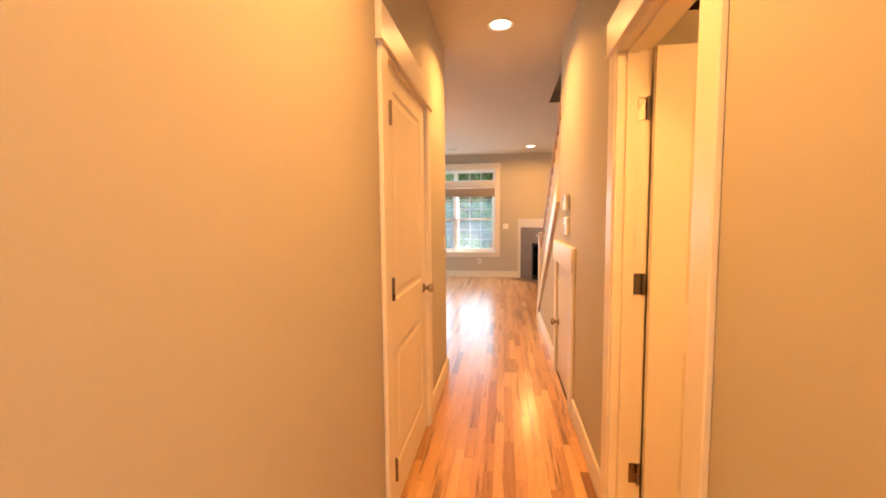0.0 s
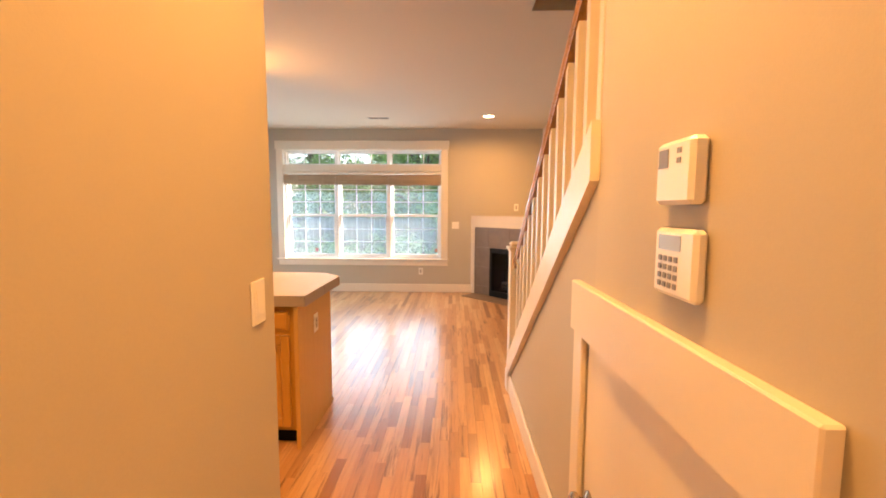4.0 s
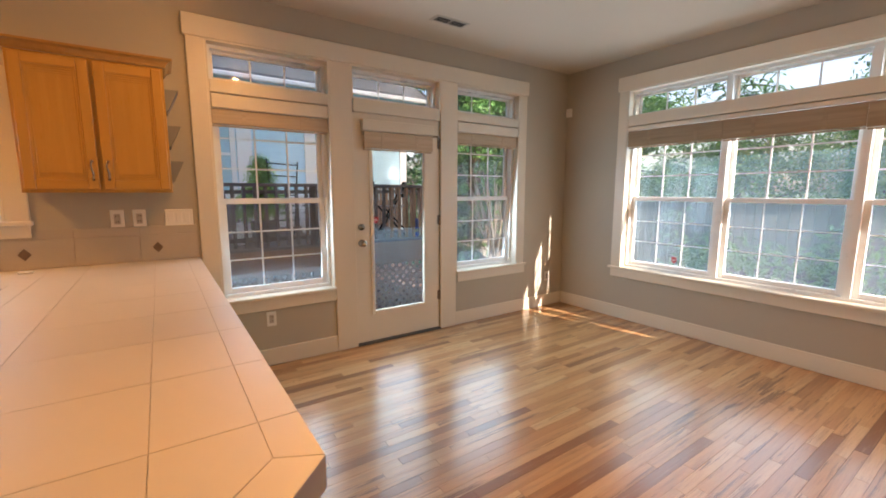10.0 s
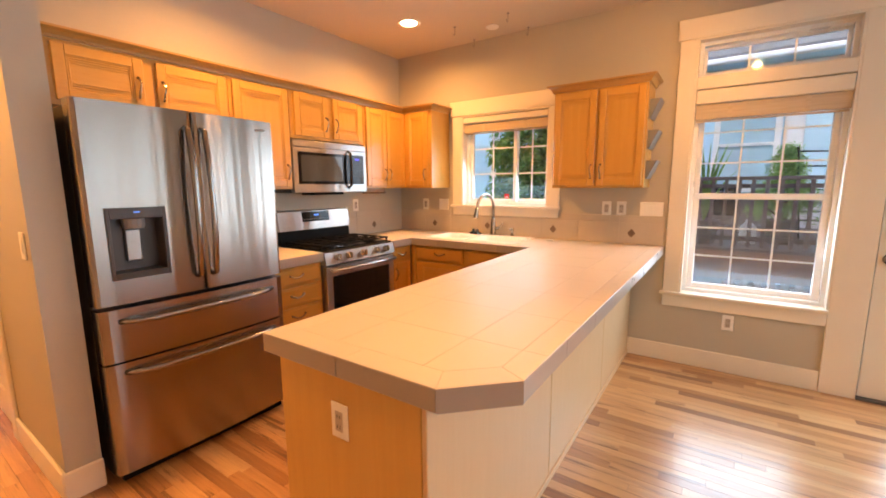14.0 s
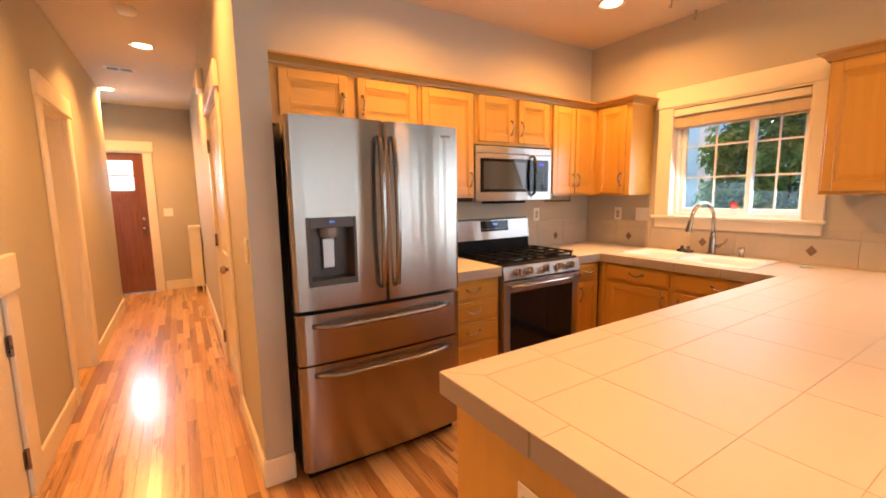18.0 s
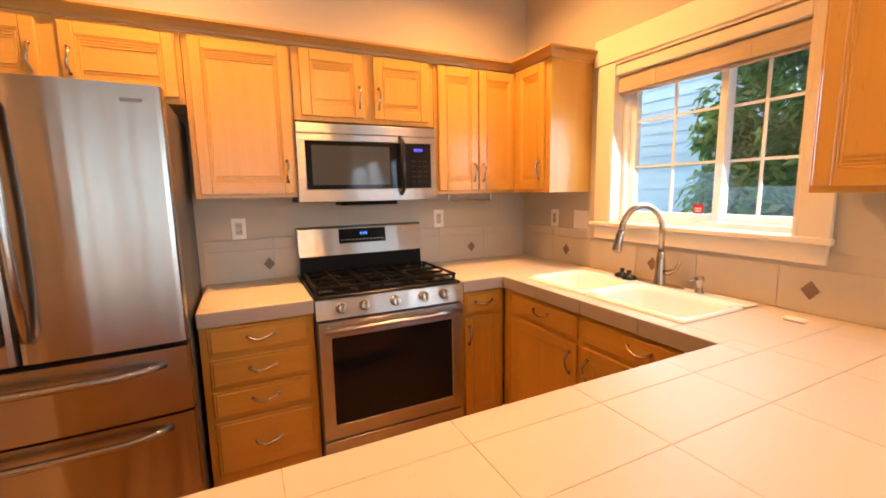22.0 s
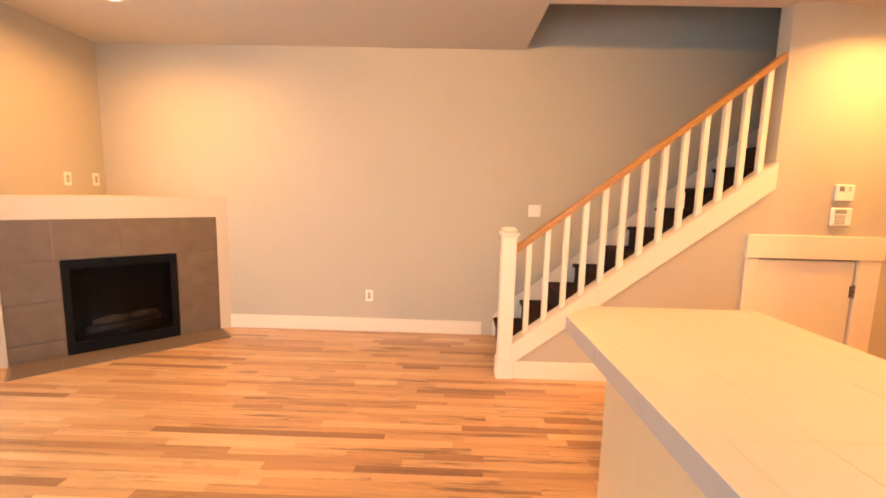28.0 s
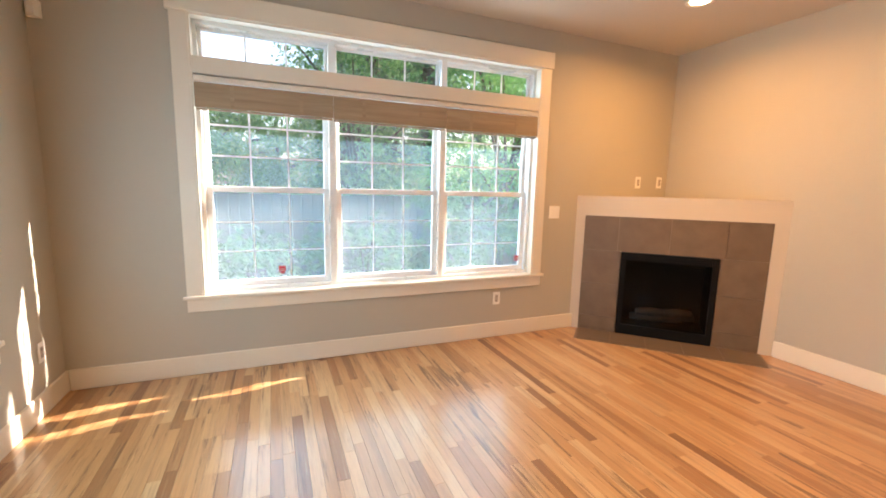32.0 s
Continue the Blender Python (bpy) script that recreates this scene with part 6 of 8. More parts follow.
# insert
bm = B()
for q in ((OS0 + 0.002, OS0 + 0.05, 0.008, OZ - 0.002), (OS1 - 0.05, OS1 - 0.002, 0.008, OZ - 0.002), (OS0 + 0.05, OS1 - 0.05, OZ - 0.075, OZ - 0.002), (OS0 + 0.05, OS1 - 0.05, 0.008, 0.10)):
    obox(bm, q[0], q[1], -0.045, 0.006, q[2], q[3])
ins = part("insert_frame", bm, BLACK_MATT, fpl, "black metal fireplace insert")
for k in range(3):
    bm = B()
    obox(bm, OS0 + 0.03, OS1 - 0.03, 0.0065, 0.014, OZ - 0.03 - 0.018 * k, OZ - 0.02 - 0.018 * k)
    part("louvre", bm, BLACK_MATT, ins)
bm = B()
a0, a1 = OS0 + 0.05, OS1 - 0.05
obox(bm, a0, a1, -0.36, -0.34, 0.05, OZ - 0.06)
obox(bm, a0 - 0.01, a0, -0.34, -0.046, 0.05, OZ - 0.06)
obox(bm, a1, a1 + 0.01, -0.34, -0.046, 0.05, OZ - 0.06)
obox(bm, a0, a1, -0.34, -0.046, OZ - 0.07, OZ - 0.06)
obox(bm, a0, a1, -0.34, -0.046, 0.05, 0.10)
part("firebox", bm, BLACK_MATT, fpl, "black firebox")
for s0_, s1_, d_, z_ in ((0.55, 0.98, -0.17, 0.15), (0.66, 1.10, -0.24, 0.16), (0.60, 0.85, -0.13, 0.21), (0.83, 1.06, -0.15, 0.22)):
    bm = B()
    tube(bm, [hearthside(s0_, d_, z_), hearthside((s0_ + s1_) / 2, d_ + 0.03, z_ + 0.02), hearthside(s1_, d_ - 0.02, z_ + 0.01)], [0.035, 0.045, 0.033], 9)
    part("gas_log", bm, LOGS, fpl, "pale ceramic log", smooth=True)
bm = B()
pane_face(bm, lambda u, d, z: hearthside(u, -d, z), a0, a1, 0.10, OZ - 0.075, 0.02)
g = part("glass_front", bm, FIREGLASS, fpl, "dark fire glass")
g.visible_shadow = False

# ---------------------------------------------------------------- plates, sensors, controls
pn_ = lambda u, d, z: (u, YN - d, z)
pe_ = lambda u, d, z: (XE - d, u, z)
ph_ = lambda u, d, z: (HW + d, u, z)
phe = lambda u, d, z: (HE - d, u, z)
wall_plate(pn_, -0.035, 1.144, "switch", 2)
wall_plate(pn_, -0.62, 0.36)
wall_plate(pn_, 0.98, 1.447, label="white outlet plate above the mantel")
wall_plate(pn_, 1.275, 1.452, label="white cable plate above the mantel")
wall_plate(pe_, 7.463, 0.37)
wall_plate(pe_, 5.859, 1.254, "switch", 2)
wall_plate(kw_, 9.80, 0.36)
wall_plate(ph_, 4.14, 1.15, "switch", 1)
wall_plate(lambda u, d, z: (u, -1.314 + d, z), -0.176, 1.19, "switch", 2)
ms = thing("motion_sensor", (-3.695, YN, 2.24), "small white motion sensor in the wall corner", "sensor")
bm = B()
prism(bm, [(-0.032, 0.0), (0.032, 0.0), (0.03, -0.03), (0.012, -0.045), (-0.012, -0.045), (-0.03, -0.03)], lambda u, v, a: (-3.695 + u, YN + v - 0.0005, a), 2.24, 2.33)
part("housing", bm, PLATE, ms)
bm = B()
quadbox(bm, (-3.711, YN - 0.049, 2.255), (-3.679, YN - 0.0455, 2.29), 0.0015)
part("lens", bm, VINYL, ms)
th = thing("thermostat", (HE, 3.880, 1.405), "white wall thermostat in the hall", "thermostat")
bm = boxed(((HE - 0.034, 3.817, 1.405), (HE - 0.0005, 3.943, 1.525)), b=0.008)
part("housing", bm, PLATE, th)
bm = boxed(((HE - 0.0355, 3.895, 1.475), (HE - 0.0342, 3.930, 1.51)))
part("display", bm, GREYPLASTIC, th)
for k in (0, 1):
    bm = boxed(((HE - 0.036, 3.850, 1.48 + 0.018 * k), (HE - 0.0342, 3.863, 1.49 + 0.018 * k)))
    part("button", bm, GREYPLASTIC, th)
kp = thing("alarm_keypad", (HE, 3.875, 1.228), "white alarm keypad below the thermostat", "keypad")
bm = boxed(((HE - 0.026, 3.805, 1.228), (HE - 0.0005, 3.950, 1.36)), b=0.008)
part("housing", bm, PLATE, kp)
bm = boxed(((HE - 0.0275, 3.850, 1.318), (HE - 0.0262, 3.930, 1.347)))
part("display", bm, plain("grey_lcd", (0.35, 0.38, 0.38), 0.2), kp)
for i in range(4):
    for j in range(4):
        bm = boxed(((HE - 0.0285, 3.857 + 0.019 * j, 1.245 + 0.017 * i), (HE - 0.0262, 3.870 + 0.019 * j, 1.256 + 0.017 * i)), b=0.001)
        part("key", bm, GREYPLASTIC, kp)
ch = thing("door_chime", (HW, 2.08, 2.29), "white door chime box high on the hall wall", "chime")
bm = boxed(((HW + 0.0005, 1.98, 2.29), (HW + 0.05, 2.20, 2.46)), b=0.006)
part("cover", bm, PLATE, ch)
bm = boxed(((HW + 0.0502, 1.99, 2.30), (HW + 0.054, 2.05, 2.45)), b=0.001)
part("grille", bm, VENTMETAL, ch)
cs_ = thing("wall_sensor", (-0.938, YS, 2.59), "small white sensor high on the kitchen wall", "sensor")
bm = boxed(((-0.98, YS + 0.0005, 2.59), (-0.895, YS + 0.045, 2.65)), b=0.006)
part("housing", bm, PLATE, cs_)

# ---------------------------------------------------------------- ceiling fixtures
for cx, cy, *_w in CANS:
    dl = thing("recessed_light", (cx, cy, CEIL - 0.02), "round recessed ceiling light, lit warm", "ceiling light", "recessed lights")
    bm = B()
    n = 28
    rows_ = []
    for r, z in ((0.098, CEIL - 0.0005), (0.097, CEIL - 0.006), (0.085, CEIL - 0.009), (0.076, CEIL - 0.004), (0.07, CEIL - 0.0005)):
        rows_.append([bm.verts.new((cx + r * math.cos(2 * math.pi * k / n), cy + r * math.sin(2 * math.pi * k / n), z)) for k in range(n)])
    for a, b in zip(rows_, rows_[1:]):
        for k in range(n):
            bm.faces.new((a[k], a[(k + 1) % n], b[(k + 1) % n], b[k]))
    part("trim_ring", bm, TRIM, dl, smooth=True)
    bm = B()
    lathe(bm, [(0.069, 0.001), (0.066, 0.004), (0.04, 0.007), (0.005, 0.008)], (cx, cy, CEIL), (0, 0, -1), 24)
    part("lens", bm, BULB, dl, "glowing lens", smooth=True)


def register(cx, cy, along, label, lx=0.32, ly=0.12):
    """A stamped ceiling register: rim, black sheet for the shaded throat, slanted louvres."""
    vt = thing("ceiling_vent", (cx, cy, CEIL - 0.012), label, "vent", "ceiling vents")
    P = (lambda u, v, z: (cx + u, cy + v, z)) if along == "x" else (lambda u, v, z: (cx + v, cy + u, z))
    bm = B()
    for q in ((-lx / 2, lx / 2, -ly / 2, -ly / 2 + 0.02), (-lx / 2, lx / 2, ly / 2 - 0.02, ly / 2), (-lx / 2, -lx / 2 + 0.025, -ly / 2 + 0.02, ly / 2 - 0.02), (lx / 2 - 0.025, lx / 2, -ly / 2 + 0.02, ly / 2 - 0.02)):
        quadbox(bm, P(q[0], q[2], CEIL - 0.005), P(q[1], q[3], CEIL - 0.0005), 0.002)
    part("rim", bm, VENTMETAL, vt)
    bm = B()
    quadbox(bm, P(-lx / 2 + 0.02, -ly / 2 + 0.018, CEIL - 0.002), P(lx / 2 - 0.02, ly / 2 - 0.018, CEIL - 0.0007))
    part("throat", bm, THROAT_SHADE, vt)
    m = 3
    for k in range(m):
        v = -ly / 2 + 0.034 + (ly - 0.068) * k / (m - 1)
        bm = B()
        prism(bm, [(v - 0.001, CEIL - 0.0022), (v + 0.0005, CEIL - 0.0042), (v + 0.0025, CEIL - 0.0042), (v + 0.001, CEIL - 0.0022)], lambda a, b, c: P(c, a, b), -lx / 2 + 0.026, lx / 2 - 0.026)
        part("louvre", bm, VENTMETAL, vt)
    bm = B()
    quadbox(bm, P(-0.006, -ly / 2 + 0.02, CEIL - 0.0048), P(0.006, ly / 2 - 0.02, CEIL - 0.0025))
    part("divider", bm, VENTMETAL, vt)


register(-1.169, 9.25, "x", "beige metal ceiling register near the wide window")
register(-3.276, 8.035, "y", "beige metal ceiling register near the garden door")
register(0.085, 0.708, "x", "beige metal ceiling register in the hall", 0.26, 0.16)
bm = B()
lathe(bm, [(0.065, 0), (0.065, 0.012), (0.055, 0.03), (0.04, 0.036), (0.01, 0.038)], (-0.117, 2.45, CEIL - 0.0005), (0, 0, -1), 24)
solo("smoke_detector", bm, PLATE, "round white smoke detector on the hall ceiling", "smoke detector", smooth=True)

tl = thing("track_light", (-2.585, 6.80, 2.45), "two-head nickel spotlight fixture on the ceiling", "ceiling light")
bm = B()
c_, s_ = math.cos(radians(30)), math.sin(radians(30))
prism(bm, [(-0.105, -0.055), (0.105, -0.055), (0.105, 0.055), (-0.105, 0.055)], lambda u, v, a: (-2.585 + u * c_ - v * s_, 6.805 + u * s_ + v * c_, a), CEIL - 0.026, CEIL - 0.0005)
part("canopy", bm, NICKEL, tl)
HEADS = [((-2.655, 6.765), (-2.635, 6.735, 2.50), (-3.15, 6.0, 1.75), 11, 140), ((-2.525, 6.85), (-2.505, 6.80, 2.625), (-0.5, 6.92, 1.68), 54, 118)]
for (sx, sy), hp, aim, watts, cone in HEADS:
    hp, dirv = Vector(hp), (Vector(aim) - Vector(hp)).normalized()
    bm = B()
    tube(bm, [(sx, sy, CEIL - 0.026), (sx, sy, hp.z + 0.03), hp - dirv * 0.01], 0.005, 8)
    part("stem", bm, NICKEL, tl)
    bm = B()
    lathe(bm, [(0.012, -0.045), (0.022, -0.035), (0.024, -0.005), (0.03, 0.012), (0.036, 0.03), (0.034, 0.031), (0.022, 0.01)], hp, dirv, 18)
    part("head", bm, NICKEL, tl, "flared nickel spot head", smooth=True)
    bm = B()
    lathe(bm, [(0.029, 0.0), (0.027, 0.008), (0.012, 0.012)], hp + dirv * 0.019, dirv, 16)
    part("bulb", bm, BULB, tl, "glowing halogen bulb", smooth=True)
    lamp("spot_beam", "SPOT", look(hp + dirv * 0.04, hp + dirv), watts, WARM, spot=(radians(cone), 0.8), soft=0.03)

# ---------------------------------------------------------------- hall and powder room things
sc = thing("shoe_cabinet", (-0.47, -1.02, 0), "slim white shoe cabinet against the entry wall", "cabinet")
bm = boxed(((HW + 0.018, -1.27, 0.10), (-0.42, -0.78, 0.955)), b=0.003)
part("body", bm, TRIM, sc)
bm = boxed(((HW + 0.002, -1.285, 0.9555), (-0.405, -0.765, 0.98)), b=0.005)
part("top", bm, TRIM, sc)
for z0_, z1_ in ((0.12, 0.52), (0.53, 0.94)):
    bm = boxed(((-0.4195, -1.26, z0_), (-0.405, -0.79, z1_)), b=0.003)
    part("flap", bm, TRIM, sc)
for x in (HW + 0.03, -0.445):
    for y in (-1.265, -0.81):
        bm = boxed(((x, y, 0), (x + 0.025, y + 0.025, 0.0995)), b=0.003)
        part("leg", bm, TRIM, sc)

ps = thing("washbasin", (1.06, 0.99, 0), "white wall-hung basin in the powder room", "washbasin")
bm = B()
n = 20
rows_ = []
for f_, z in ((0.45, 0.60), (0.8, 0.655), (0.97, 0.73), (1.0, 0.765), (0.97, 0.775), (0.88, 0.768), (0.6, 0.70), (0.1, 0.68)):
    rows_.append([bm.verts.new((1.06 + 0.25 * f_ * math.cos(2 * math.pi * k / n), 1.005 + 0.2 * f_ * math.sin(2 * math.pi * k / n), z)) for k in range(n)])
for a, b in zip(rows_, rows_[1:]):
    for k in range(n):
        bm.faces.new((a[k], a[(k + 1) % n], b[(k + 1) % n], b[k]))
bm.faces.new(rows_[0][::-1])
bm.faces.new(rows_[-1])
part("bowl", bm, SINKWHITE, ps, smooth=True)
bm = B()
lathe(bm, [(0.11, 0), (0.1, 0.02), (0.07, 0.2), (0.075, 0.5), (0.11, 0.605)], (1.06, 0.95, 0), n=18)
part("pedestal", bm, SINKWHITE, ps, smooth=True)
bm = B()
tube(bm, [(1.06, 0.85, 0.78), (1.06, 0.85, 0.88), (1.06, 0.89, 0.91), (1.06, 0.96, 0.89)], 0.011, 10)
part("tap", bm, CHROME, ps, smooth=True)
mr = thing("wall_mirror", (1.06, 0.802, 1.10), "frameless arched mirror above the basin", "mirror")
bm = B()
pts = [(0.83, 1.16), (0.86, 1.11), (0.90, 1.10), (1.26, 1.10), (1.29, 1.12), (1.30, 1.16), (1.30, 1.85), (0.83, 1.85)]
prism(bm, pts, lambda u, v, a: (u, a, v), 0.802, 0.808)
part("glass", bm, MIRROR, mr)
vl = thing("vanity_light", (1.06, 0.82, 1.95), "nickel vanity sconce with glowing glass shades", "wall light")
bm = boxed(((0.80, 0.801, 1.99), (1.32, 0.825, 2.04)), b=0.005)
part("backplate", bm, NICKEL, vl)
for x in (0.88, 1.06, 1.24):
    bm = B()
    lathe(bm, [(0.03, 0), (0.05, 0.02), (0.055, 0.09), (0.05, 0.1)], (x, 0.90, 1.93), n=16)
    part("shade", bm, BULB_SOFT, vl, "glowing frosted shade", smooth=True)
    bm = B()
    tube(bm, [(x, 0.825, 2.015), (x, 0.88, 2.03), (x, 0.90, 2.032)], 0.008, 8)
    part("arm", bm, NICKEL, vl)
lamp("vanity_glow", "POINT", look((1.0, 1.05, 1.93), (1.0, 2, 1.9)), 7, WARM, soft=0.08)


# ---------------------------------------------------------------- outdoors
GZ = -0.30
bm = B()
R = 900
bm.faces.new([bm.verts.new((x, y, GZ - 0.02)) for x, y in ((-R, -R), (R, -R), (R, R), (-R, R))])
solo("ground", bm, GRASS, "lawn and planting ground round the houses", "ground", kind="structure")
solo("mulch_bed", boxed(((-8.9, 3.0, GZ - 0.1), (XW - 0.25, 10.6, GZ))), SOIL, "brown bark mulch bed outside the garden door", "ground", kind="structure")
solo("doorstep", boxed(((-4.75, 7.2, GZ), (XW - 0.22, 8.45, -0.06)), b=0.01), plain("concrete", (0.33, 0.31, 0.29), 0.9, vary=0.2, grain=0.6, size=60), "grey concrete step outside the garden door", "step")
solo("foundation", boxed(((XW - 0.19, -1.4, GZ - 0.1), (XE + 0.14, YN + 0.19, -0.061))), plain("concrete_base", (0.3, 0.29, 0.28), 0.9, vary=0.2), "grey concrete house foundation", "foundation", kind="structure")
solo("roof_eave", boxed(((XW - 0.6, -1.8, 2.955), (XE + 0.6, 1.9, 3.05)), ((XW - 0.5, 1.9, 2.955), (0.3, YN + 0.5, 3.2)), ((0.3, 6.2, 2.955), (XE + 0.5, YN + 0.5, 3.2))), ROOFING, "eave above the outer walls", "roof", kind="structure")

# upper storey is unseen; heights set to keep sun off deck and next house
US = 6.8
solo("upper_storey", boxed(((XW - 0.19, 5.4, 3.21), (XW - 0.05, YN + 0.19, US)), ((XW - 0.049, YN + 0.05, 3.21), (XE + 0.29, YN + 0.19, US)), ((XE + 0.17, 5.301, 3.06), (XE + 0.29, YN + 0.049, US)), ((XW - 0.049, 5.4, 3.21), (0.29, 5.5, US)), ((XW - 0.19, -1.46, 3.21), (XW - 0.05, 5.399, 5.2)), ((XW - 0.19, -1.46, 5.201), (0.29, 5.399, 5.3)), ((XW - 0.5, 5.3, US), (XE + 0.5, YN + 0.5, US + 0.15))),
     SIDING, "closed upper storey of the house", "wall", kind="structure")

# raised deck with railing and lattice skirt
DX, DY0, DY1, DZ = -5.6, 4.3, 9.55, 0.70
dk = thing("deck", (-7.0, 6.8, GZ), "raised weathered redwood deck with railing and lattice skirt", "deck")
for k in range(22):
    x1_ = DX - 0.145 * k
    part("deck_board", boxed(((x1_ - 0.14, DY0, DZ - 0.035), (x1_, DY1, DZ)), b=0.004), DECKWOOD, dk)
part("rim_beam", boxed(((DX - 0.04, DY0, 0.36), (DX + 0.012, DY1, DZ - 0.036)), b=0.004), DECK_SUNLIT, dk)
part("end_beam", boxed(((DX - 3.1, DY1 - 0.04, 0.36), (DX - 0.041, DY1 + 0.012, DZ - 0.036)), b=0.004), DECK_SUNLIT, dk)
part("top_rail", boxed(((DX - 0.09, DY0, 1.43), (DX + 0.03, DY1, 1.468)), b=0.005), DECKWOOD, dk)
part("bottom_rail", boxed(((DX - 0.06, DY0, 0.78), (DX - 0.02, DY1, 0.83)), b=0.004), DECKWOOD, dk)
part("upper_rail", boxed(((DX - 0.06, DY0, 1.345), (DX - 0.02, DY1, 1.39)), b=0.004), DECKWOOD, dk)
part("end_rail", boxed(((DX - 3.1, DY1 - 0.09, 1.43), (DX - 0.095, DY1 + 0.02, 1.468)), b=0.005), DECK_SUNLIT, dk)
# posts and balusters towards the sunny end take the sunlit colour
for y in (DY0 + 0.06, 6.0, 7.6, DY1 - 0.06):
    part("post", boxed(((DX - 0.085, y - 0.045, GZ), (DX - 0.0405, y + 0.045, 1.429)), b=0.006), DECKWOOD if y < 9.0 else DECK_SUNLIT, dk)
y = DY0 + 0.13
while y < DY1 - 0.1:
    part("baluster", boxed(((DX - 0.019, y - 0.018, 0.72), (DX + 0.017, y + 0.018, 1.429)), b=0.003), DECKWOOD if y < 8.6 else DECK_SUNLIT, dk)
    y += 0.118
for k in range(22):
    x = DX - 0.18 - 0.13 * k
    part("baluster", boxed(((x - 0.018, DY1 - 0.03, 0.72), (x + 0.018, DY1 + 0.006, 1.429)), b=0.003), DECK_SUNLIT, dk)


def lattice(P, u0, u1, z0, z1, mat, pitch=0.115, w_=0.034):
    """Two layers of crossed slats, cut to the panel."""
    for layer, sgn in ((0, 1), (1, -1)):
        s = u0 - (z1 - z0)
        while s < u1 + (z1 - z0):
            a, b = (s, z0), (s + (z1 - z0), z1)
            if sgn < 0:
                a, b = (s + (z1 - z0), z0), (s, z1)
            lo_, hi_ = (a, b) if a[0] < b[0] else (b, a)
            ta = max(0.0, (u0 - lo_[0]) / (hi_[0] - lo_[0]))
            tb = min(1.0, (u1 - lo_[0]) / (hi_[0] - lo_[0]))
            if tb - ta > 0.04:
                p = (lo_[0] + (hi_[0] - lo_[0]) * ta, lo_[1] + (hi_[1] - lo_[1]) * ta)
                q = (lo_[0] + (hi_[0] - lo_[0]) * tb, lo_[1] + (hi_[1] - lo_[1]) * tb)
                dz = w_ * 0.72
                bm_ = B()
                prism(bm_, [(p[0], p[1] - dz), (q[0], q[1] - dz), (q[0], q[1] + dz), (p[0], p[1] + dz)], lambda u, v, d: P(u, d, v), 0.007 * layer, 0.007 * layer + 0.006)
                part("lattice_slat", bm_, mat, dk)
            s += pitch


lattice(lambda u, d, z: (DX - 0.02 - d, u, z), 6.6, DY1 - 0.02, GZ + 0.01, 0.355, LATTICE)
part("lattice_frame", boxed(((DX - 0.045, DY0, GZ), (DX - 0.035, 6.6, 0.355))), DECKWOOD, dk)

# things on the deck
def folding_chair(x, y, turn, label):
    c = thing("folding_chair", (x, y, DZ), label, "chair", "deck chairs")
    for sx in (-0.2, 0.2):
        for a, b in (((sx, -0.22, 0.01), (sx, 0.2, 0.82)), ((sx, 0.22, 0.01), (sx, -0.2, 0.46))):
            bm_ = B()
            tube(bm_, [Vector((x, y, DZ)) + Vector(a), Vector((x, y, DZ)) + Vector(b)], 0.014, 6)
            part("leg", bm_, BLACK_MATT, c)
    for k in range(5):
        part("seat_slat", boxed(((x - 0.2, y - 0.19 + 0.078 * k, DZ + 0.44), (x + 0.2, y - 0.13 + 0.078 * k, DZ + 0.455)), b=0.003), DECKWOOD, c)
    for k in range(3):
        part("back_slat", boxed(((x - 0.2, y + 0.155 + 0.02 * k, DZ + 0.58 + 0.085 * k), (x + 0.2, y + 0.17 + 0.02 * k, DZ + 0.64 + 0.085 * k)), b=0.003), BLACK_MATT, c)
    c.rotation_euler = (0, 0, turn)
    return c


folding_chair(-6.35, 8.45, 0.4, "black folding chair on the deck by the railing")
folding_chair(-6.2, 9.0, -0.6, "dark folding chair beside the deck railing")


def slatted_bench(x, y0, y1, label):
    b = thing("garden_bench", (x, (y0 + y1) / 2, DZ), label, "bench")
    tilt = Matrix.Rotation(radians(-24), 3, "Y")
    for k in range(5):
        o = Vector((x - 0.10 - 0.052 * k, 0, DZ + 0.10 + 0.115 * k))
        bm_ = B()
        prism(bm_, [tuple((o + tilt @ Vector((u, 0, v))).xz) for u, v in ((0, 0), (0.022, 0), (0.022, 0.092), (0, 0.092))], lambda u, v, a: (u, a, v), y0, y1)
        part("back_slat", bm_, WHITEWOOD, b)
    for k in range(4):
        xx = x + 0.40 - 0.105 * k
        part("seat_slat", boxed(((xx - 0.085, y0, DZ + 0.385), (xx, y1, DZ + 0.41)), b=0.004), WHITEWOOD, b)
    for y in (y0 + 0.04, (y0 + y1) / 2, y1 - 0.04):
        bm_ = B()
        prism(bm_, [(x - 0.075, DZ), (x - 0.02, DZ), (x - 0.32, DZ + 0.66), (x - 0.37, DZ + 0.66)], lambda u, v, a: (u, a, v), y - 0.03, y + 0.03)
        part("leg", bm_, WHITEWOOD, b)
        part("front_leg", boxed(((x + 0.33, y - 0.03, DZ), (x + 0.38, y + 0.03, DZ + 0.384)), b=0.004), WHITEWOOD, b)


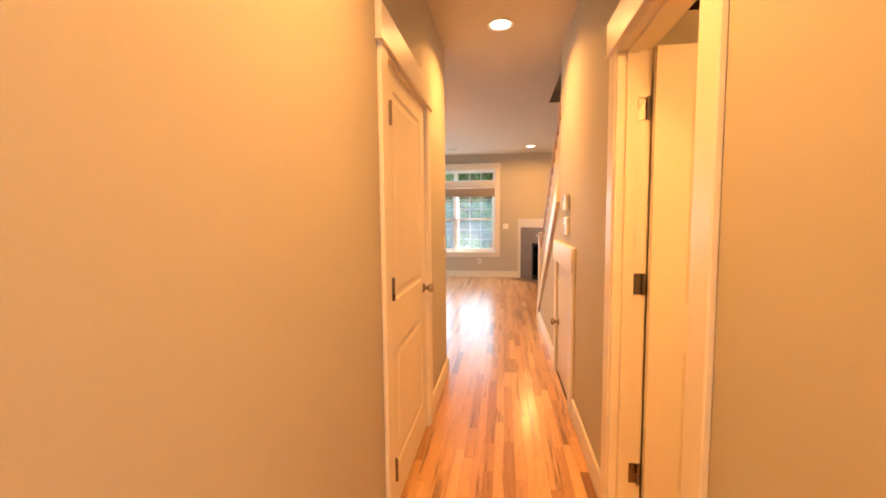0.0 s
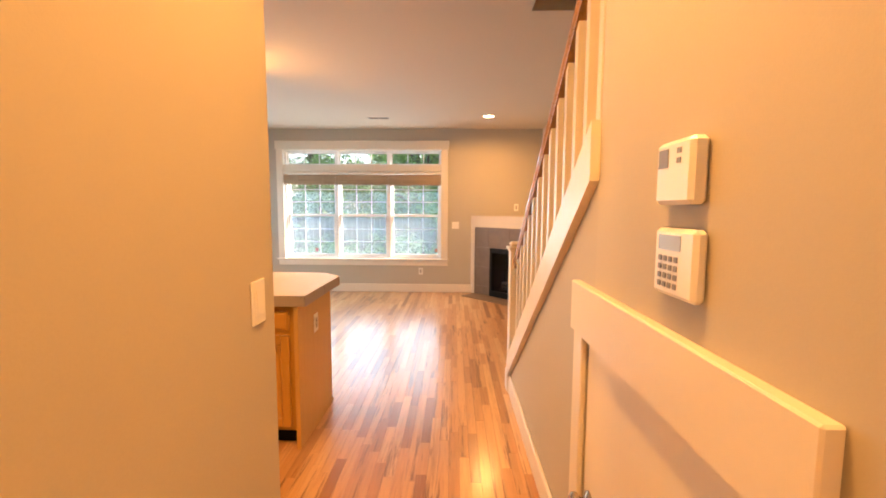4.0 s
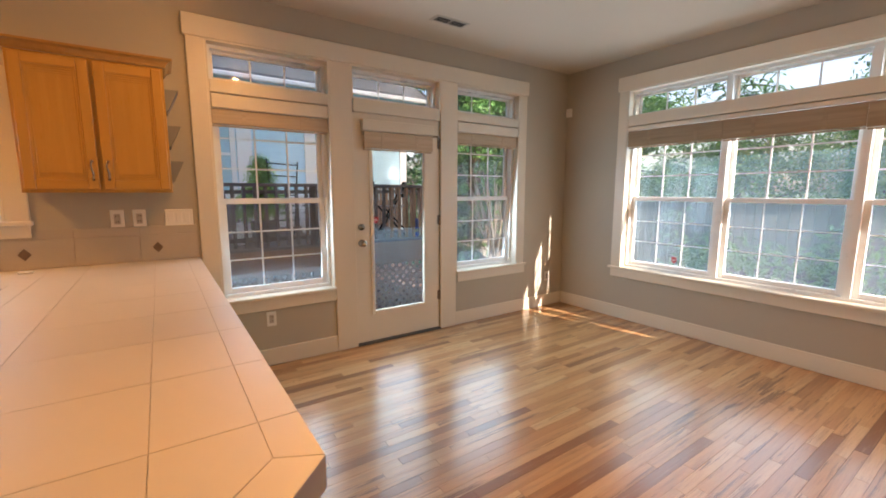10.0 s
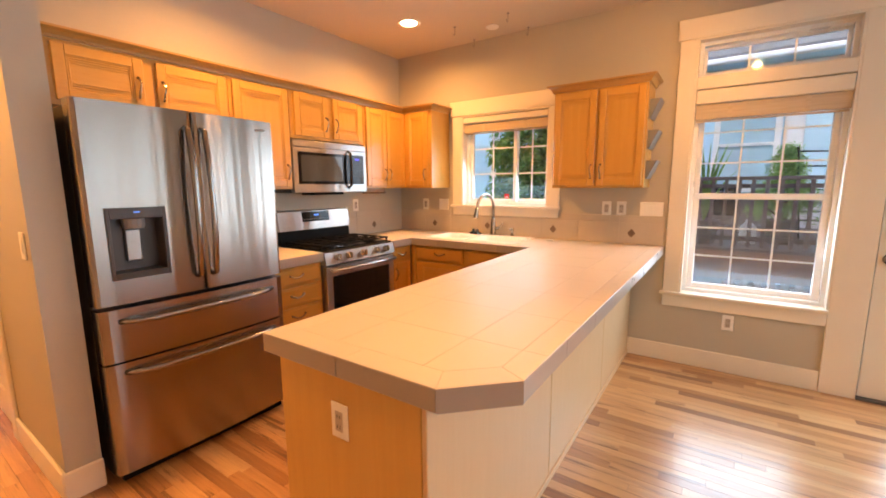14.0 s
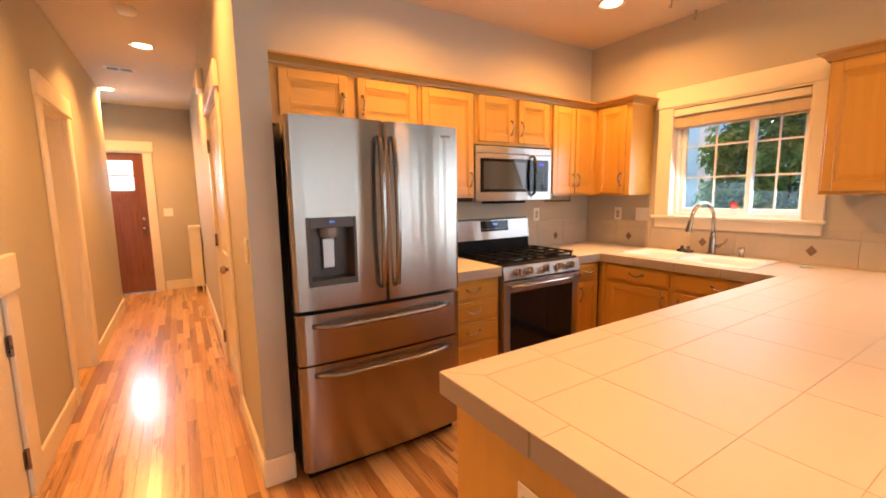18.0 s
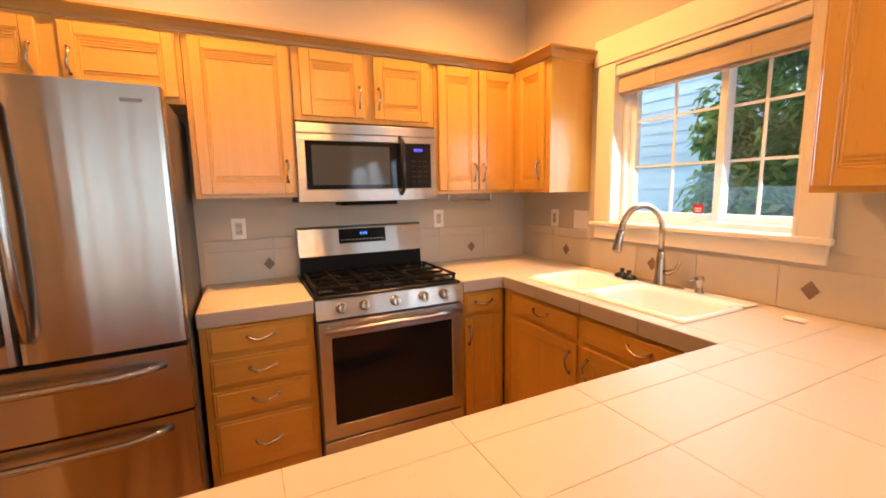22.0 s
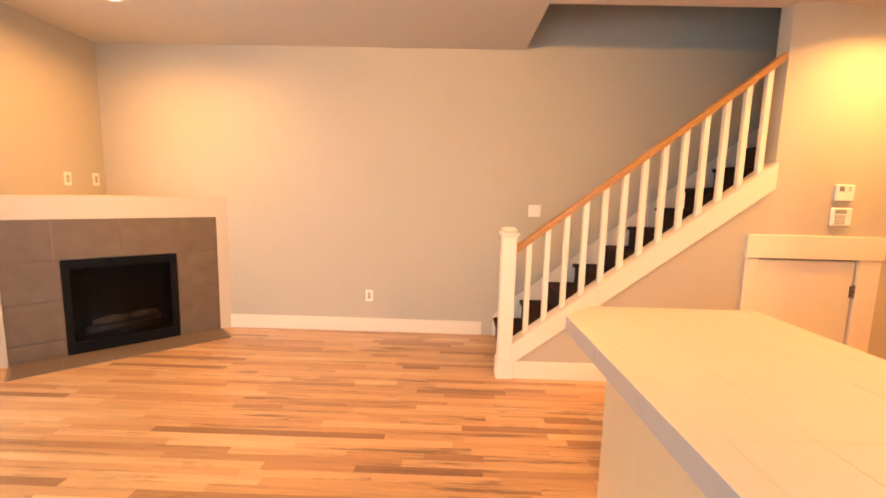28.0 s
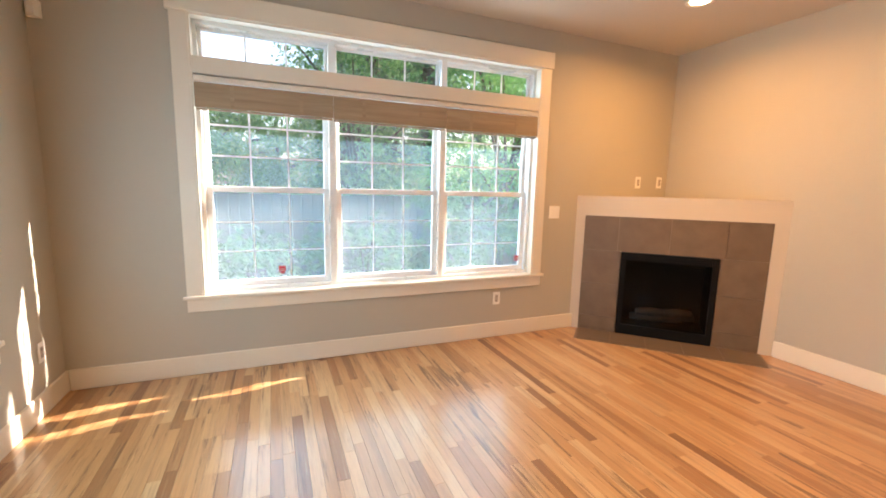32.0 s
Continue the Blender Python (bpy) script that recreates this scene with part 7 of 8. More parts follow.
slatted_bench(-7.3, 7.0, 8.9, "white slatted garden bench standing along the deck")
gr = thing("grill", (-6.62, 6.52, DZ), "black kettle grill cart standing on the deck", "grill")
part("firebox", boxed(((-6.85, 6.33, DZ + 0.30), (-6.45, 6.72, DZ + 0.50)), b=0.02), BLACK_MATT, gr)
part("lid", boxed(((-6.84, 6.34, DZ + 0.503), (-6.46, 6.71, DZ + 0.69)), b=0.06), BLACK_MATT, gr)
part("lid_handle", boxed(((-6.455, 6.42, DZ + 0.58), (-6.43, 6.63, DZ + 0.60)), b=0.004), HANDLE, gr)
for x, y in ((-6.82, 6.36), (-6.48, 6.36), (-6.82, 6.69), (-6.48, 6.69)):
    part("leg", boxed(((x - 0.015, y - 0.015, DZ), (x + 0.015, y + 0.015, DZ + 0.30)), b=0.002), BLACK_MATT, gr)
bm = B()
lathe(bm, [(0.0, 0.0), (0.075, 0.0), (0.085, 0.02), (0.085, 0.19), (0.03, 0.25), (0.03, 0.28), (0.0, 0.28)], (-6.15, 6.80, DZ + 0.001), n=18)
solo("plastic_jug", bm, WHITEWOOD, "white plastic jug on the deck boards", "jug", smooth=True)
dr = thing("drying_rack", (-6.35, 7.42, DZ), "thin black folding drying rack on the deck", "rack")
for p, q in (((-6.17, 7.17), (-6.25, 7.28)), ((-6.52, 7.66), (-6.44, 7.55))):
    bm = B()
    tube(bm, [(q[0], q[1], DZ + 0.001), (p[0], p[1], DZ + 1.09)], 0.010, 6)
    part("upright", bm, BLACK_MATT, dr)
for h in (0.62, 0.88, 1.04):
    f_ = h / 1.09
    a_ = (-6.25 + 0.08 * f_, 7.28 - 0.11 * f_, DZ + h)
    b_ = (-6.44 - 0.08 * f_, 7.55 + 0.11 * f_, DZ + h)
    bm = B()
    tube(bm, [a_, b_], 0.008, 6)
    part("crossbar", bm, BLACK_MATT, dr)


def foliage(name, base, spread, clumps, leaf, mat, seed, trunk, label, per=70, size=0.11, limbs=14, cone=False, bark=None):
    """A plant: trunk with limbs and a crown of loose leaf clumps with gaps."""
    rnd = random.Random(seed)
    t = thing(name, base, label, "tree" if trunk > 1.2 else "shrub")
    b0 = Vector(base)
    bm_ = B()
    top = b0 + Vector((0, 0, trunk))
    lean = Vector((rnd.uniform(-0.1, 0.1), rnd.uniform(-0.1, 0.1), 0)) * trunk
    tube(bm_, [b0, b0 + (top - b0) * 0.5 + lean * 0.5, top + lean], [0.035 * max(1, trunk), 0.026 * max(1, trunk), 0.015 * max(1, trunk)], 8)
    centres = []
    for k in range(clumps):
        a, h = rnd.uniform(0, 2 * math.pi), rnd.random()
        r = math.sqrt(rnd.random()) * (1.02 - h if cone else 1 - 0.55 * abs(h - 0.4))
        centres.append(b0 + Vector((spread[0] * r * math.cos(a), spread[1] * r * math.sin(a), spread[2] + spread[3] * h)))
    for c in centres[:: max(1, clumps // limbs)]:
        m_ = b0 + (top - b0) * rnd.uniform(0.4, 0.95)
        tube(bm_, [m_, m_.lerp(c, 0.55) + Vector((0, 0, 0.08)), c], [0.016 * max(1, trunk), 0.01 * max(1, trunk), 0.004], 5)
    part("trunk", bm_, bark or BARK, t)
    vs, fs_ = [], []
    for c in centres:
        cr = rnd.uniform(0.18, 0.42) * min(spread[0], 1.6)
        for _ in range(per):
            d = Vector((rnd.gauss(0, 1), rnd.gauss(0, 1), rnd.gauss(0, 0.8)))
            d.normalize()
            p = c + d * cr * rnd.random() ** 0.4 - b0
            n_ = (d + Vector((rnd.uniform(-.7, .7), rnd.uniform(-.7, .7), rnd.uniform(0.1, 1.2)))).normalized()
            u_ = n_.orthogonal().normalized()
            u_.rotate(Matrix.Rotation(rnd.uniform(0, 6.28), 3, n_))
            v_ = n_.cross(u_)
            s_ = size * rnd.uniform(0.6, 1.3)
            i = len(vs)
            vs += [p - u_ * s_, p + v_ * s_ * leaf * 0.5 + n_ * s_ * 0.12, p + u_ * s_, p - v_ * s_ * leaf * 0.5 + n_ * s_ * 0.12]
            fs_ += [(i, i + 1, i + 2), (i, i + 2, i + 3)]
    me = bpy.data.meshes.new("crown")
    me.from_pydata(vs, [], fs_)
    me.materials.append(mat)
    o = new("crown", me)
    o.parent = t
    tagged(o, "loose clumps of green leaves")
    return t


def conifer(base, height, radius, seed, label, low=0.1):
    """Fir: straight trunk, whorls of drooping boughs with needle sprays."""
    rnd = random.Random(seed)
    t = thing("conifer", base, label, "tree", "conifers")
    b0 = Vector(base)
    bm_ = B()
    tube(bm_, [b0, b0 + Vector((0, 0, height * 0.6)), b0 + Vector((0, 0, height))], [0.022 * height, 0.013 * height, 0.01], 9)
    vs, fs_ = [], []
    levels = int(height * 4.2)
    for L in range(levels):
        h = low + (1 - low) * L / levels
        reach = radius * (1 - h) ** 0.75 + 0.15
        for k in range(7):
            a = rnd.uniform(0, 6.283)
            rr = reach * rnd.uniform(0.65, 1.1)
            p0 = b0 + Vector((0, 0, height * h))
            tip = p0 + Vector((rr * math.cos(a), rr * math.sin(a), -0.28 * rr + rnd.uniform(-0.1, 0.15)))
            if rr > 0.8:
                tube(bm_, [p0, p0.lerp(tip, 0.5) + Vector((0, 0, 0.07 * rr)), tip], [0.012, 0.008, 0.003], 4, cap=False)
            n = int(11 * rr) + 5
            for q in range(n):
                s = rnd.uniform(0.2, 1.0)
                c = p0.lerp(tip, s) + Vector((0, 0, 0.28 * rr * s * (1 - s))) - b0
                d = Vector((rnd.gauss(0, 1), rnd.gauss(0, 1), rnd.gauss(-0.35, 0.5))).normalized()
                sd = d.cross(Vector((0, 0, 1))).normalized() * 0.035
                ln = rnd.uniform(0.1, 0.24)
                i = len(vs)
                vs += [c - sd, c + sd, c + d * ln + sd * 0.5, c + d * ln * 1.15 - sd * 0.3]
                fs_ += [(i, i + 1, i + 2), (i, i + 2, i + 3)]
    part("trunk", bm_, BARK, t)
    me = bpy.data.meshes.new("crown")
    me.from_pydata(vs, [], fs_)
    me.materials.append(LEAF_DARK)
    o = new("crown", me)
    o.parent = t
    tagged(o, "drooping dark green boughs")
    return t


foliage("laurel_bush", (-5.3, 4.66, GZ), (0.72, 0.72, 0.35, 2.6), 150, 0.8, LEAF_LAUREL, 3, 1.1, "glossy green laurel bush outside the kitchen window", per=190, size=0.048)
foliage("potted_shrub", (-6.27, 7.11, DZ), (0.37, 0.37, 0.34, 0.72), 170, 0.5, LEAF_LAUREL, 8, 0.4, "small light green cone-shaped evergreen in a pot on the deck", per=60, size=0.022, cone=True)
sp = thing("spiky_plant", (-5.9, 6.36, DZ), "spiky pale green plant in a pot on the deck", "plant")
rnd = random.Random(91)
for k in range(26):
    a, lean, h = k * 2.4, rnd.uniform(0.05, 0.30), rnd.uniform(0.62, 0.92)
    bm = B()
    q = [Vector((-5.9 + math.cos(a) * lean * f ** 1.6, 6.36 + math.sin(a) * lean * f ** 1.6, DZ + 0.26 + h * f - 0.18 * lean * f ** 3)) for f in (0.0, 0.35, 0.7, 1.0)]
    tube(bm, q, [0.010, 0.016, 0.012, 0.002], 4)
    part("leaf_blade", bm, LEAF_LAUREL, sp)
for x, y in ((-6.27, 7.11), (-5.9, 6.36)):
    bm = B()
    lathe(bm, [(0.11, 0), (0.13, 0.02), (0.16, 0.26), (0.17, 0.28), (0.15, 0.28), (0.14, 0.24)], (x, y, DZ + 0.001), n=18)
    solo("plant_pot", bm, FENCEWOOD, "grey planter pot on the deck", "pot", smooth=True)
solo("blue_bottle", boxed(((-5.78, 9.10, DZ + 0.001), (-5.69, 9.19, DZ + 0.27)), b=0.02), plain("blue_plastic", (0.02, 0.06, 0.45), 0.3), "blue plastic bottle on the deck boards", "bottle")
conifer((-10.4, 12.9, GZ), 9.0, 1.9, 32, "green fir behind the next house", 0.02)
conifer((-6.5, 13.6, GZ), 8.0, 1.8, 33, "green fir past the deck's end", 0.02)
conifer((-8.3, 12.3, GZ), 8.0, 1.7, 31, "green fir tree beyond the deck", 0.03)
foliage("dogwood_tree", (-9.5, 13.2, GZ), (2.4, 2.4, 1.2, 5.0), 90, 0.8, LEAF, 6, 3.8, "leafy green tree in the next garden", per=300, size=0.055)
foliage("dogwood_tree", (-12.5, 15.8, GZ), (3.0, 2.4, 0.6, 6.5), 130, 0.8, LEAF, 41, 4.0, "broad leafy tree beyond the neighbouring house", per=330, size=0.07)
foliage("dogwood_tree", (-8.2, 16.4, GZ), (2.8, 2.2, 0.4, 6.0), 130, 0.8, LEAF, 42, 3.6, "leafy tree closing the side garden", per=330, size=0.07)
foliage("hazel_shrub", (-5.3, 10.35, GZ), (0.8, 0.7, 0.2, 1.9), 120, 0.7, LEAF, 12, 0.9, "twiggy half-bare shrub near the house corner", per=7, size=0.045, limbs=120, bark=TWIG)
foliage("maple_tree", (1.2, 13.0, GZ), (1.9, 1.2, 0.5, 3.6), 80, 0.8, LEAF, 14, 2.2, "bright green young maple by the fence", per=280, size=0.045)
foliage("maple_tree", (-3.9, 14.6, GZ), (1.4, 1.3, 0.6, 2.4), 50, 0.8, LEAF, 15, 1.8, "leafy green shrub tree behind the fence", per=250, size=0.045)
foliage("alder_tree", (-0.9, 15.2, GZ), (1.7, 1.4, 0.8, 4.2), 80, 0.8, LEAF, 17, 3.0, "leafy green alder behind the fence", per=300, size=0.047)
foliage("alder_tree", (3.2, 15.6, GZ), (2.0, 1.6, 0.8, 4.6), 80, 0.8, LEAF, 18, 3.2, "tall green alder in the far garden", per=300, size=0.05)
foliage("alder_tree", (-2.4, 18.4, GZ), (2.2, 1.8, 0.6, 3.2), 70, 0.8, LEAF, 19, 3.0, "green alder at the far end of the garden", per=300, size=0.055)
foliage("alder_tree", (1.0, 20.0, GZ), (3.0, 1.8, 0.6, 5.6), 120, 0.8, LEAF, 43, 3.6, "broad alder closing the end of the garden", per=320, size=0.07)
foliage("alder_tree", (6.2, 19.0, GZ), (3.0, 1.8, 0.6, 6.0), 110, 0.8, LEAF, 44, 3.6, "broad green alder at the garden corner", per=320, size=0.07)
foliage("fern_shrub", (-1.3, 12.6, GZ), (1.0, 0.7, 0.1, 1.0), 30, 0.6, LEAF, 16, 0.5, "low green shrub in front of the fence", per=90, size=0.06)
foliage("fern_shrub", (-2.7, 12.3, GZ), (0.9, 0.6, 0.1, 0.8), 26, 0.6, LEAF, 20, 0.45, "low green shrub in the garden bed", per=90, size=0.06)
# two firs out of view, added to block sun from the neighbour's wall
conifer((7.5, 14.0, GZ), 22.0, 3.0, 35, "very tall fir far along the side garden", 0.4)
conifer((4.5, 13.0, GZ), 15.0, 2.6, 34, "tall fir at the side of the garden", 0.5)
conifer((-0.2, 16.8, GZ), 12.0, 2.2, 21, "tall dark fir behind the fence")
conifer((0.7, 15.4, GZ), 11.0, 2.0, 22, "dark fir tree behind the fence")
conifer((-5.0, 17.6, GZ), 9.0, 2.0, 24, "fir tree at the garden's end")
conifer((-11.6, 11.6, GZ), 11.0, 2.2, 25, "tall fir beyond the neighbouring house", 0.05)
conifer((-7.4, 14.2, GZ), 8.0, 1.8, 26, "fir tree beside the deck garden", 0.04)

fn = thing("garden_fence", (0, 13.5, GZ), "weathered grey board fence along the garden", "fence")
me = mesh_of(boxed(((-0.068, -0.01, 0), (0.068, 0.01, 1.5)), b=0.004), "board", FENCEWOOD)
rnd = random.Random(4)
for k in range(92):
    o = new("board", me)
    o.parent = fn
    o.location = (-5.4 + 0.142 * k, rnd.uniform(-0.004, 0.004), rnd.uniform(-0.012, 0.012))
for z in (0.25, 1.15):
    part("fence_rail", boxed(((-5.5, 13.511, GZ + z), (7.7, 13.55, GZ + z + 0.09)), b=0.004), FENCEWOOD, fn)


# neighbouring house: lap siding, white corners and windows
def siding(house, P, u0, u1, z0, z1, holes=()):
    n = int((z1 - z0) / 0.152)
    for k in range(n):
        za, zb = z0 + 0.152 * k, z0 + 0.152 * (k + 1)
        spans = [(u0, u1)]
        for h in holes:
            if h[2] < zb - 0.02 and h[3] > za + 0.02:
                nxt = []
                for a, b in spans:
                    if h[0] > a:
                        nxt.append((a, min(b, h[0])))
                    if h[1] < b:
                        nxt.append((max(a, h[1]), b))
                spans = [s for s in nxt if s[1] - s[0] > 0.02]
        for a, b in spans:
            bm_ = B()
            prism(bm_, [(0.018, za), (0.004, zb), (-0.01, zb), (-0.01, za)], lambda d, z, u: P(u, d, z), a, b)
            part("siding_board", bm_, SIDING, house)


def far_window(house, P, u0, u1, z0, z1):
    bm_ = B()
    for q in ((u0 - 0.09, u0, z0 - 0.09, z1 + 0.09), (u1, u1 + 0.09, z0 - 0.09, z1 + 0.09), (u0, u1, z0 - 0.09, z0), (u0, u1, z1, z1 + 0.09), (u0, u1, (z0 + z1) / 2 - 0.025, (z0 + z1) / 2 + 0.025)):
        mbox(bm_, P, q[0], q[1], 0.0, 0.05, q[2], q[3])
    w_ = part("window", bm_, WHITEWOOD, house, "white framed window")
    bm_ = B()
    mbox(bm_, P, u0, u1, 0.0, 0.012, z0, z1)
    # opaque pane; the sky's reflection is put into its blue colour
    part("pane", bm_, plain("far_glass", (0.40, 0.62, 0.72), 0.08), w_)


nh = thing("neighbour_house", (-10, 4, GZ), "pale blue lap-sided house with white trim", "house")
PN = lambda u, d, z: (-9.0 + d, u, z)
PK = lambda u, d, z: (-7.2 + d, u, z)
part("wall_core", boxed(((-14, -6, GZ), (-9.011, 10.8, 5.8)), ((-9.0105, -6, GZ), (-7.211, 3.02, 4.0))), SIDING, nh)
wins = [(6.38, 7.13, 1.35, 2.75), (4.2, 5.2, 1.35, 2.75), (8.82, 9.48, 1.35, 2.75), (6.3, 7.2, 3.9, 5.0)]
siding(nh, PN, 3.05, 10.8, 1.184, 5.7, [(w_[0] - 0.09, w_[1] + 0.09, w_[2] - 0.09, w_[3] + 0.09) for w_ in wins])
for w_ in wins:
    far_window(nh, PN, *w_)
siding(nh, PK, -3.0, 3.0, GZ + 0.3, 3.95)
for u, half in ((3.1, 0.08), (7.37, 0.13), (8.6, 0.12), (9.69, 0.10), (10.72, 0.08)):
    part("corner_board", boxed(((-9.0 + 0.019, u - half, GZ), (-8.95, u + half, 5.75))), WHITEWOOD, nh)
part("corner_board", boxed(((-7.2 + 0.019, 2.88, GZ), (-7.15, 3.05, 3.99))), WHITEWOOD, nh)
part("roof", boxed(((-14.5, -6.5, 5.8), (-8.4, 11.4, 6.1)), ((-8.99, -6.5, 4.0), (-6.9, 3.3, 4.2))), ROOFING, nh)
# added grey band, so that gaps between the bench slats read dark
part("base_course", boxed(((-9.01, 3.05, GZ), (-8.985, 10.8, 1.18)), b=0.004), FENCEWOOD, nh, "grey boarded base course")
part("frieze", boxed(((-8.98, 3.03, 3.06), (-8.93, 10.8, 3.298))), WHITEWOOD, nh)
part("porch_soffit", boxed(((-8.93, 3.32, 3.30), (-8.35, 10.95, 3.34))), SIDING, nh, "shaded blue porch soffit")
bm = B()
prism(bm, [(-8.93, 3.341), (-8.32, 3.341), (-8.32, 3.39), (-8.93, 3.76)], lambda u, v, a: (u, a, v), 3.32, 10.97)
part("porch_roof", bm, ROOFING, nh)
part("gutter", boxed(((-8.349, 3.32, 3.25), (-8.25, 10.97, 3.338)), b=0.02), WHITEWOOD, nh, "white gutter along the porch")


# ---------------------------------------------------------------- tiles of worktop and splashback
def clip(poly, px, py, nx, ny):
    """Keeps the side of the line that lies against its normal."""
    out = []
    for k in range(len(poly)):
        a, b = poly[k], poly[(k + 1) % len(poly)]
        da, db = (a[0] - px) * nx + (a[1] - py) * ny, (b[0] - px) * nx + (b[1] - py) * ny
        if da <= 0:
            out.append(a)
        if da * db < 0:
            t = da / (da - db)
            out.append((a[0] + (b[0] - a[0]) * t, a[1] + (b[1] - a[1]) * t))
    return out


def flat_tile(poly, parent, mat, gap=0.0006):
    """A tile with a softened rim, drawn in from its joint lines."""
    n = len(poly)
    area = sum(poly[k][0] * poly[(k + 1) % n][1] - poly[(k + 1) % n][0] * poly[k][1] for k in range(n))
    if area < 0:
        poly = poly[::-1]

    def inset(g):
        res = []
        for k in range(n):
            p, q, r = Vector(poly[k - 1]), Vector(poly[k]), Vector(poly[(k + 1) % n])
            e1, e2 = (q - p).normalized(), (r - q).normalized()
            n1, n2 = Vector((-e1.y, e1.x)), Vector((-e2.y, e2.x))
            m = n1 + n2
            res.append(q + m * (g / max(0.2, 1 + n1.dot(n2))))
        return res
    bm_ = B()
    lo_, mid_, hi_ = [[bm_.verts.new((p.x, p.y, z)) for p in inset(g)] for g, z in ((gap, CT - TH + 0.0003), (gap, CT - 0.0012), (gap + 0.0007, CT))]
    for a, b in ((lo_, mid_), (mid_, hi_)):
        for k in range(n):
            bm_.faces.new((a[k], a[(k + 1) % n], b[(k + 1) % n], b[k]))
    bm_.faces.new(hi_)
    part("tile", bm_, mat, parent)


def rect(x0, x1, y0, y1):
    return [(x0, y0), (x1, y0), (x1, y1), (x0, y1)]


xs = [X0, -3.55, -3.215, -2.882, -2.549, -2.216, -1.883, -1.55, -1.217, -0.975]
ys = [5.43, 5.605, 5.935, 6.115]
ck = ((-1.082, 6.115), (-0.975, 6.0))
cn = (ck[0][1] - ck[1][1], ck[1][0] - ck[0][0])
for i in range(len(xs) - 1):
    for j in range(3):
        p = clip(rect(xs[i], xs[i + 1], ys[j], ys[j + 1]), *ck[0], *cn)
        if len(p) > 2:
            flat_tile(p, ctop, COUNTER)
for i in range(len(xs) - 1):
    a, b = xs[i], xs[i + 1]
    if a < -1.1:
        if b > -1.0:
            flat_tile([(a, 6.115), (-1.082, 6.115), (-1.041, 6.195), (a, 6.195)], ctop, COUNTER)
        else:
            flat_tile(rect(a, b, 6.115, 6.195), ctop, COUNTER)
    if b > -3.14:
        a2 = max(a, IN_X)
        flat_tile([(a2, IN_Y), (b if b < -1.0 else -0.886, IN_Y), (b, 5.43), (a2, 5.43)], ctop, COUNTER)
flat_tile([(-1.082, 6.115), (-0.975, 6.0), (-0.886, 6.04), (-1.041, 6.195)], ctop, COUNTER)
flat_tile([(-0.975, 5.43), (-0.886, IN_Y), (-0.886, 5.72), (-0.975, 5.72)], ctop, COUNTER)
flat_tile([(-0.975, 5.72), (-0.886, 5.72), (-0.886, 6.04), (-0.975, 6.0)], ctop, COUNTER)
for a, b, c, e in ((X0, -3.55, 5.172, 5.43), (-3.55, -3.215, 5.172, 5.43), (-3.215, IN_X, 5.172, IN_Y), (-3.215, IN_X, IN_Y, 5.43), (X0, -3.677, 4.262, 4.6), (X0, -3.677, 4.6, 4.93), (X0, -3.677, 4.93, 5.17),
                   (-3.213, IN_X, 4.167, 4.5), (-3.213, IN_X, 4.5, 4.83), (-3.213, IN_X, 4.83, 5.17), (X0, -3.55, 4.0, 4.26), (-3.55, -3.215, 4.0, 4.26), (-3.213, IN_X, 4.08, 4.165),
                   (X0, -3.55, YS + 0.003, 3.78), (X0, -3.55, 3.78, 4.0), (-3.55, -3.215, YS + 0.003, 3.78), (-3.55, -3.215, 3.78, 4.0), (-3.215, -2.886, YS + 0.003, 3.78), (-3.215, -2.886, 3.78, 4.08), (IN_X, -2.886, 4.08, 4.166),
                   (-2.1145, -1.885, YS + 0.003, 3.78), (-1.885, -1.654, YS + 0.003, 3.78), (-2.1145, -1.885, 3.78, 4.08), (-1.885, -1.654, 3.78, 4.08), (-2.1145, -1.885, 4.08, 4.166), (-1.885, -1.654, 4.08, 4.166)):
    flat_tile(rect(a, b, c, e), ctop, COUNTER)


def edging(P, u0, u1, step=0.333):
    """Upright edge tiles along a side of the worktop."""
    m = max(1, round(abs(u1 - u0) / step))
    for k in range(m):
        a, b = u0 + (u1 - u0) * k / m, u0 + (u1 - u0) * (k + 1) / m
        bm_ = B()
        quadbox(bm_, P(a + 0.001, -0.012, CB - 0.004), P(b - 0.001, 0.0, CT - 0.0016), 0.0022)
        part("edge_tile", bm_, COUNTER_EDGE, ctop)


edging(lambda u, d, z: (u, Y1 + d, z), -1.041, X0)
edging(lambda u, d, z: (X1 + d, u, z), IN_Y, 6.04)
edging(lambda u, d, z: (u, IN_Y - d, z), IN_X - 0.001, X1)
edging(lambda u, d, z: (IN_X + d, u, z), 4.168, IN_Y)
edging(lambda u, d, z: (u, 4.168 + d, z), IN_X, -2.886)
edging(lambda u, d, z: (u, 4.168 + d, z), -2.1145, -1.654)
edging(lambda u, d, z: (-1.652 + d, u, z), YS + 0.005, 4.168)
_c = Vector((X1, 6.04, 0)) - Vector((-1.041, 6.195, 0))
_L = _c.length
_c.normalize()
bm = B()
_v = []
for d in (-0.012, 0.0):
    for u in (0.001, _L - 0.001):
        for z in (CB - 0.004, CT - 0.0016):
            p = Vector((-1.041, 6.195, z)) + _c * u + Vector((-_c.y, _c.x, 0)) * d
            _v.append(bm.verts.new(p))
for f in ((0, 1, 3, 2), (4, 6, 7, 5), (0, 4, 5, 1), (2, 3, 7, 6), (1, 5, 7, 3), (0, 2, 6, 4)):
    bm.faces.new([_v[k] for k in f])
part("edge_tile", bm, COUNTER_EDGE, ctop)

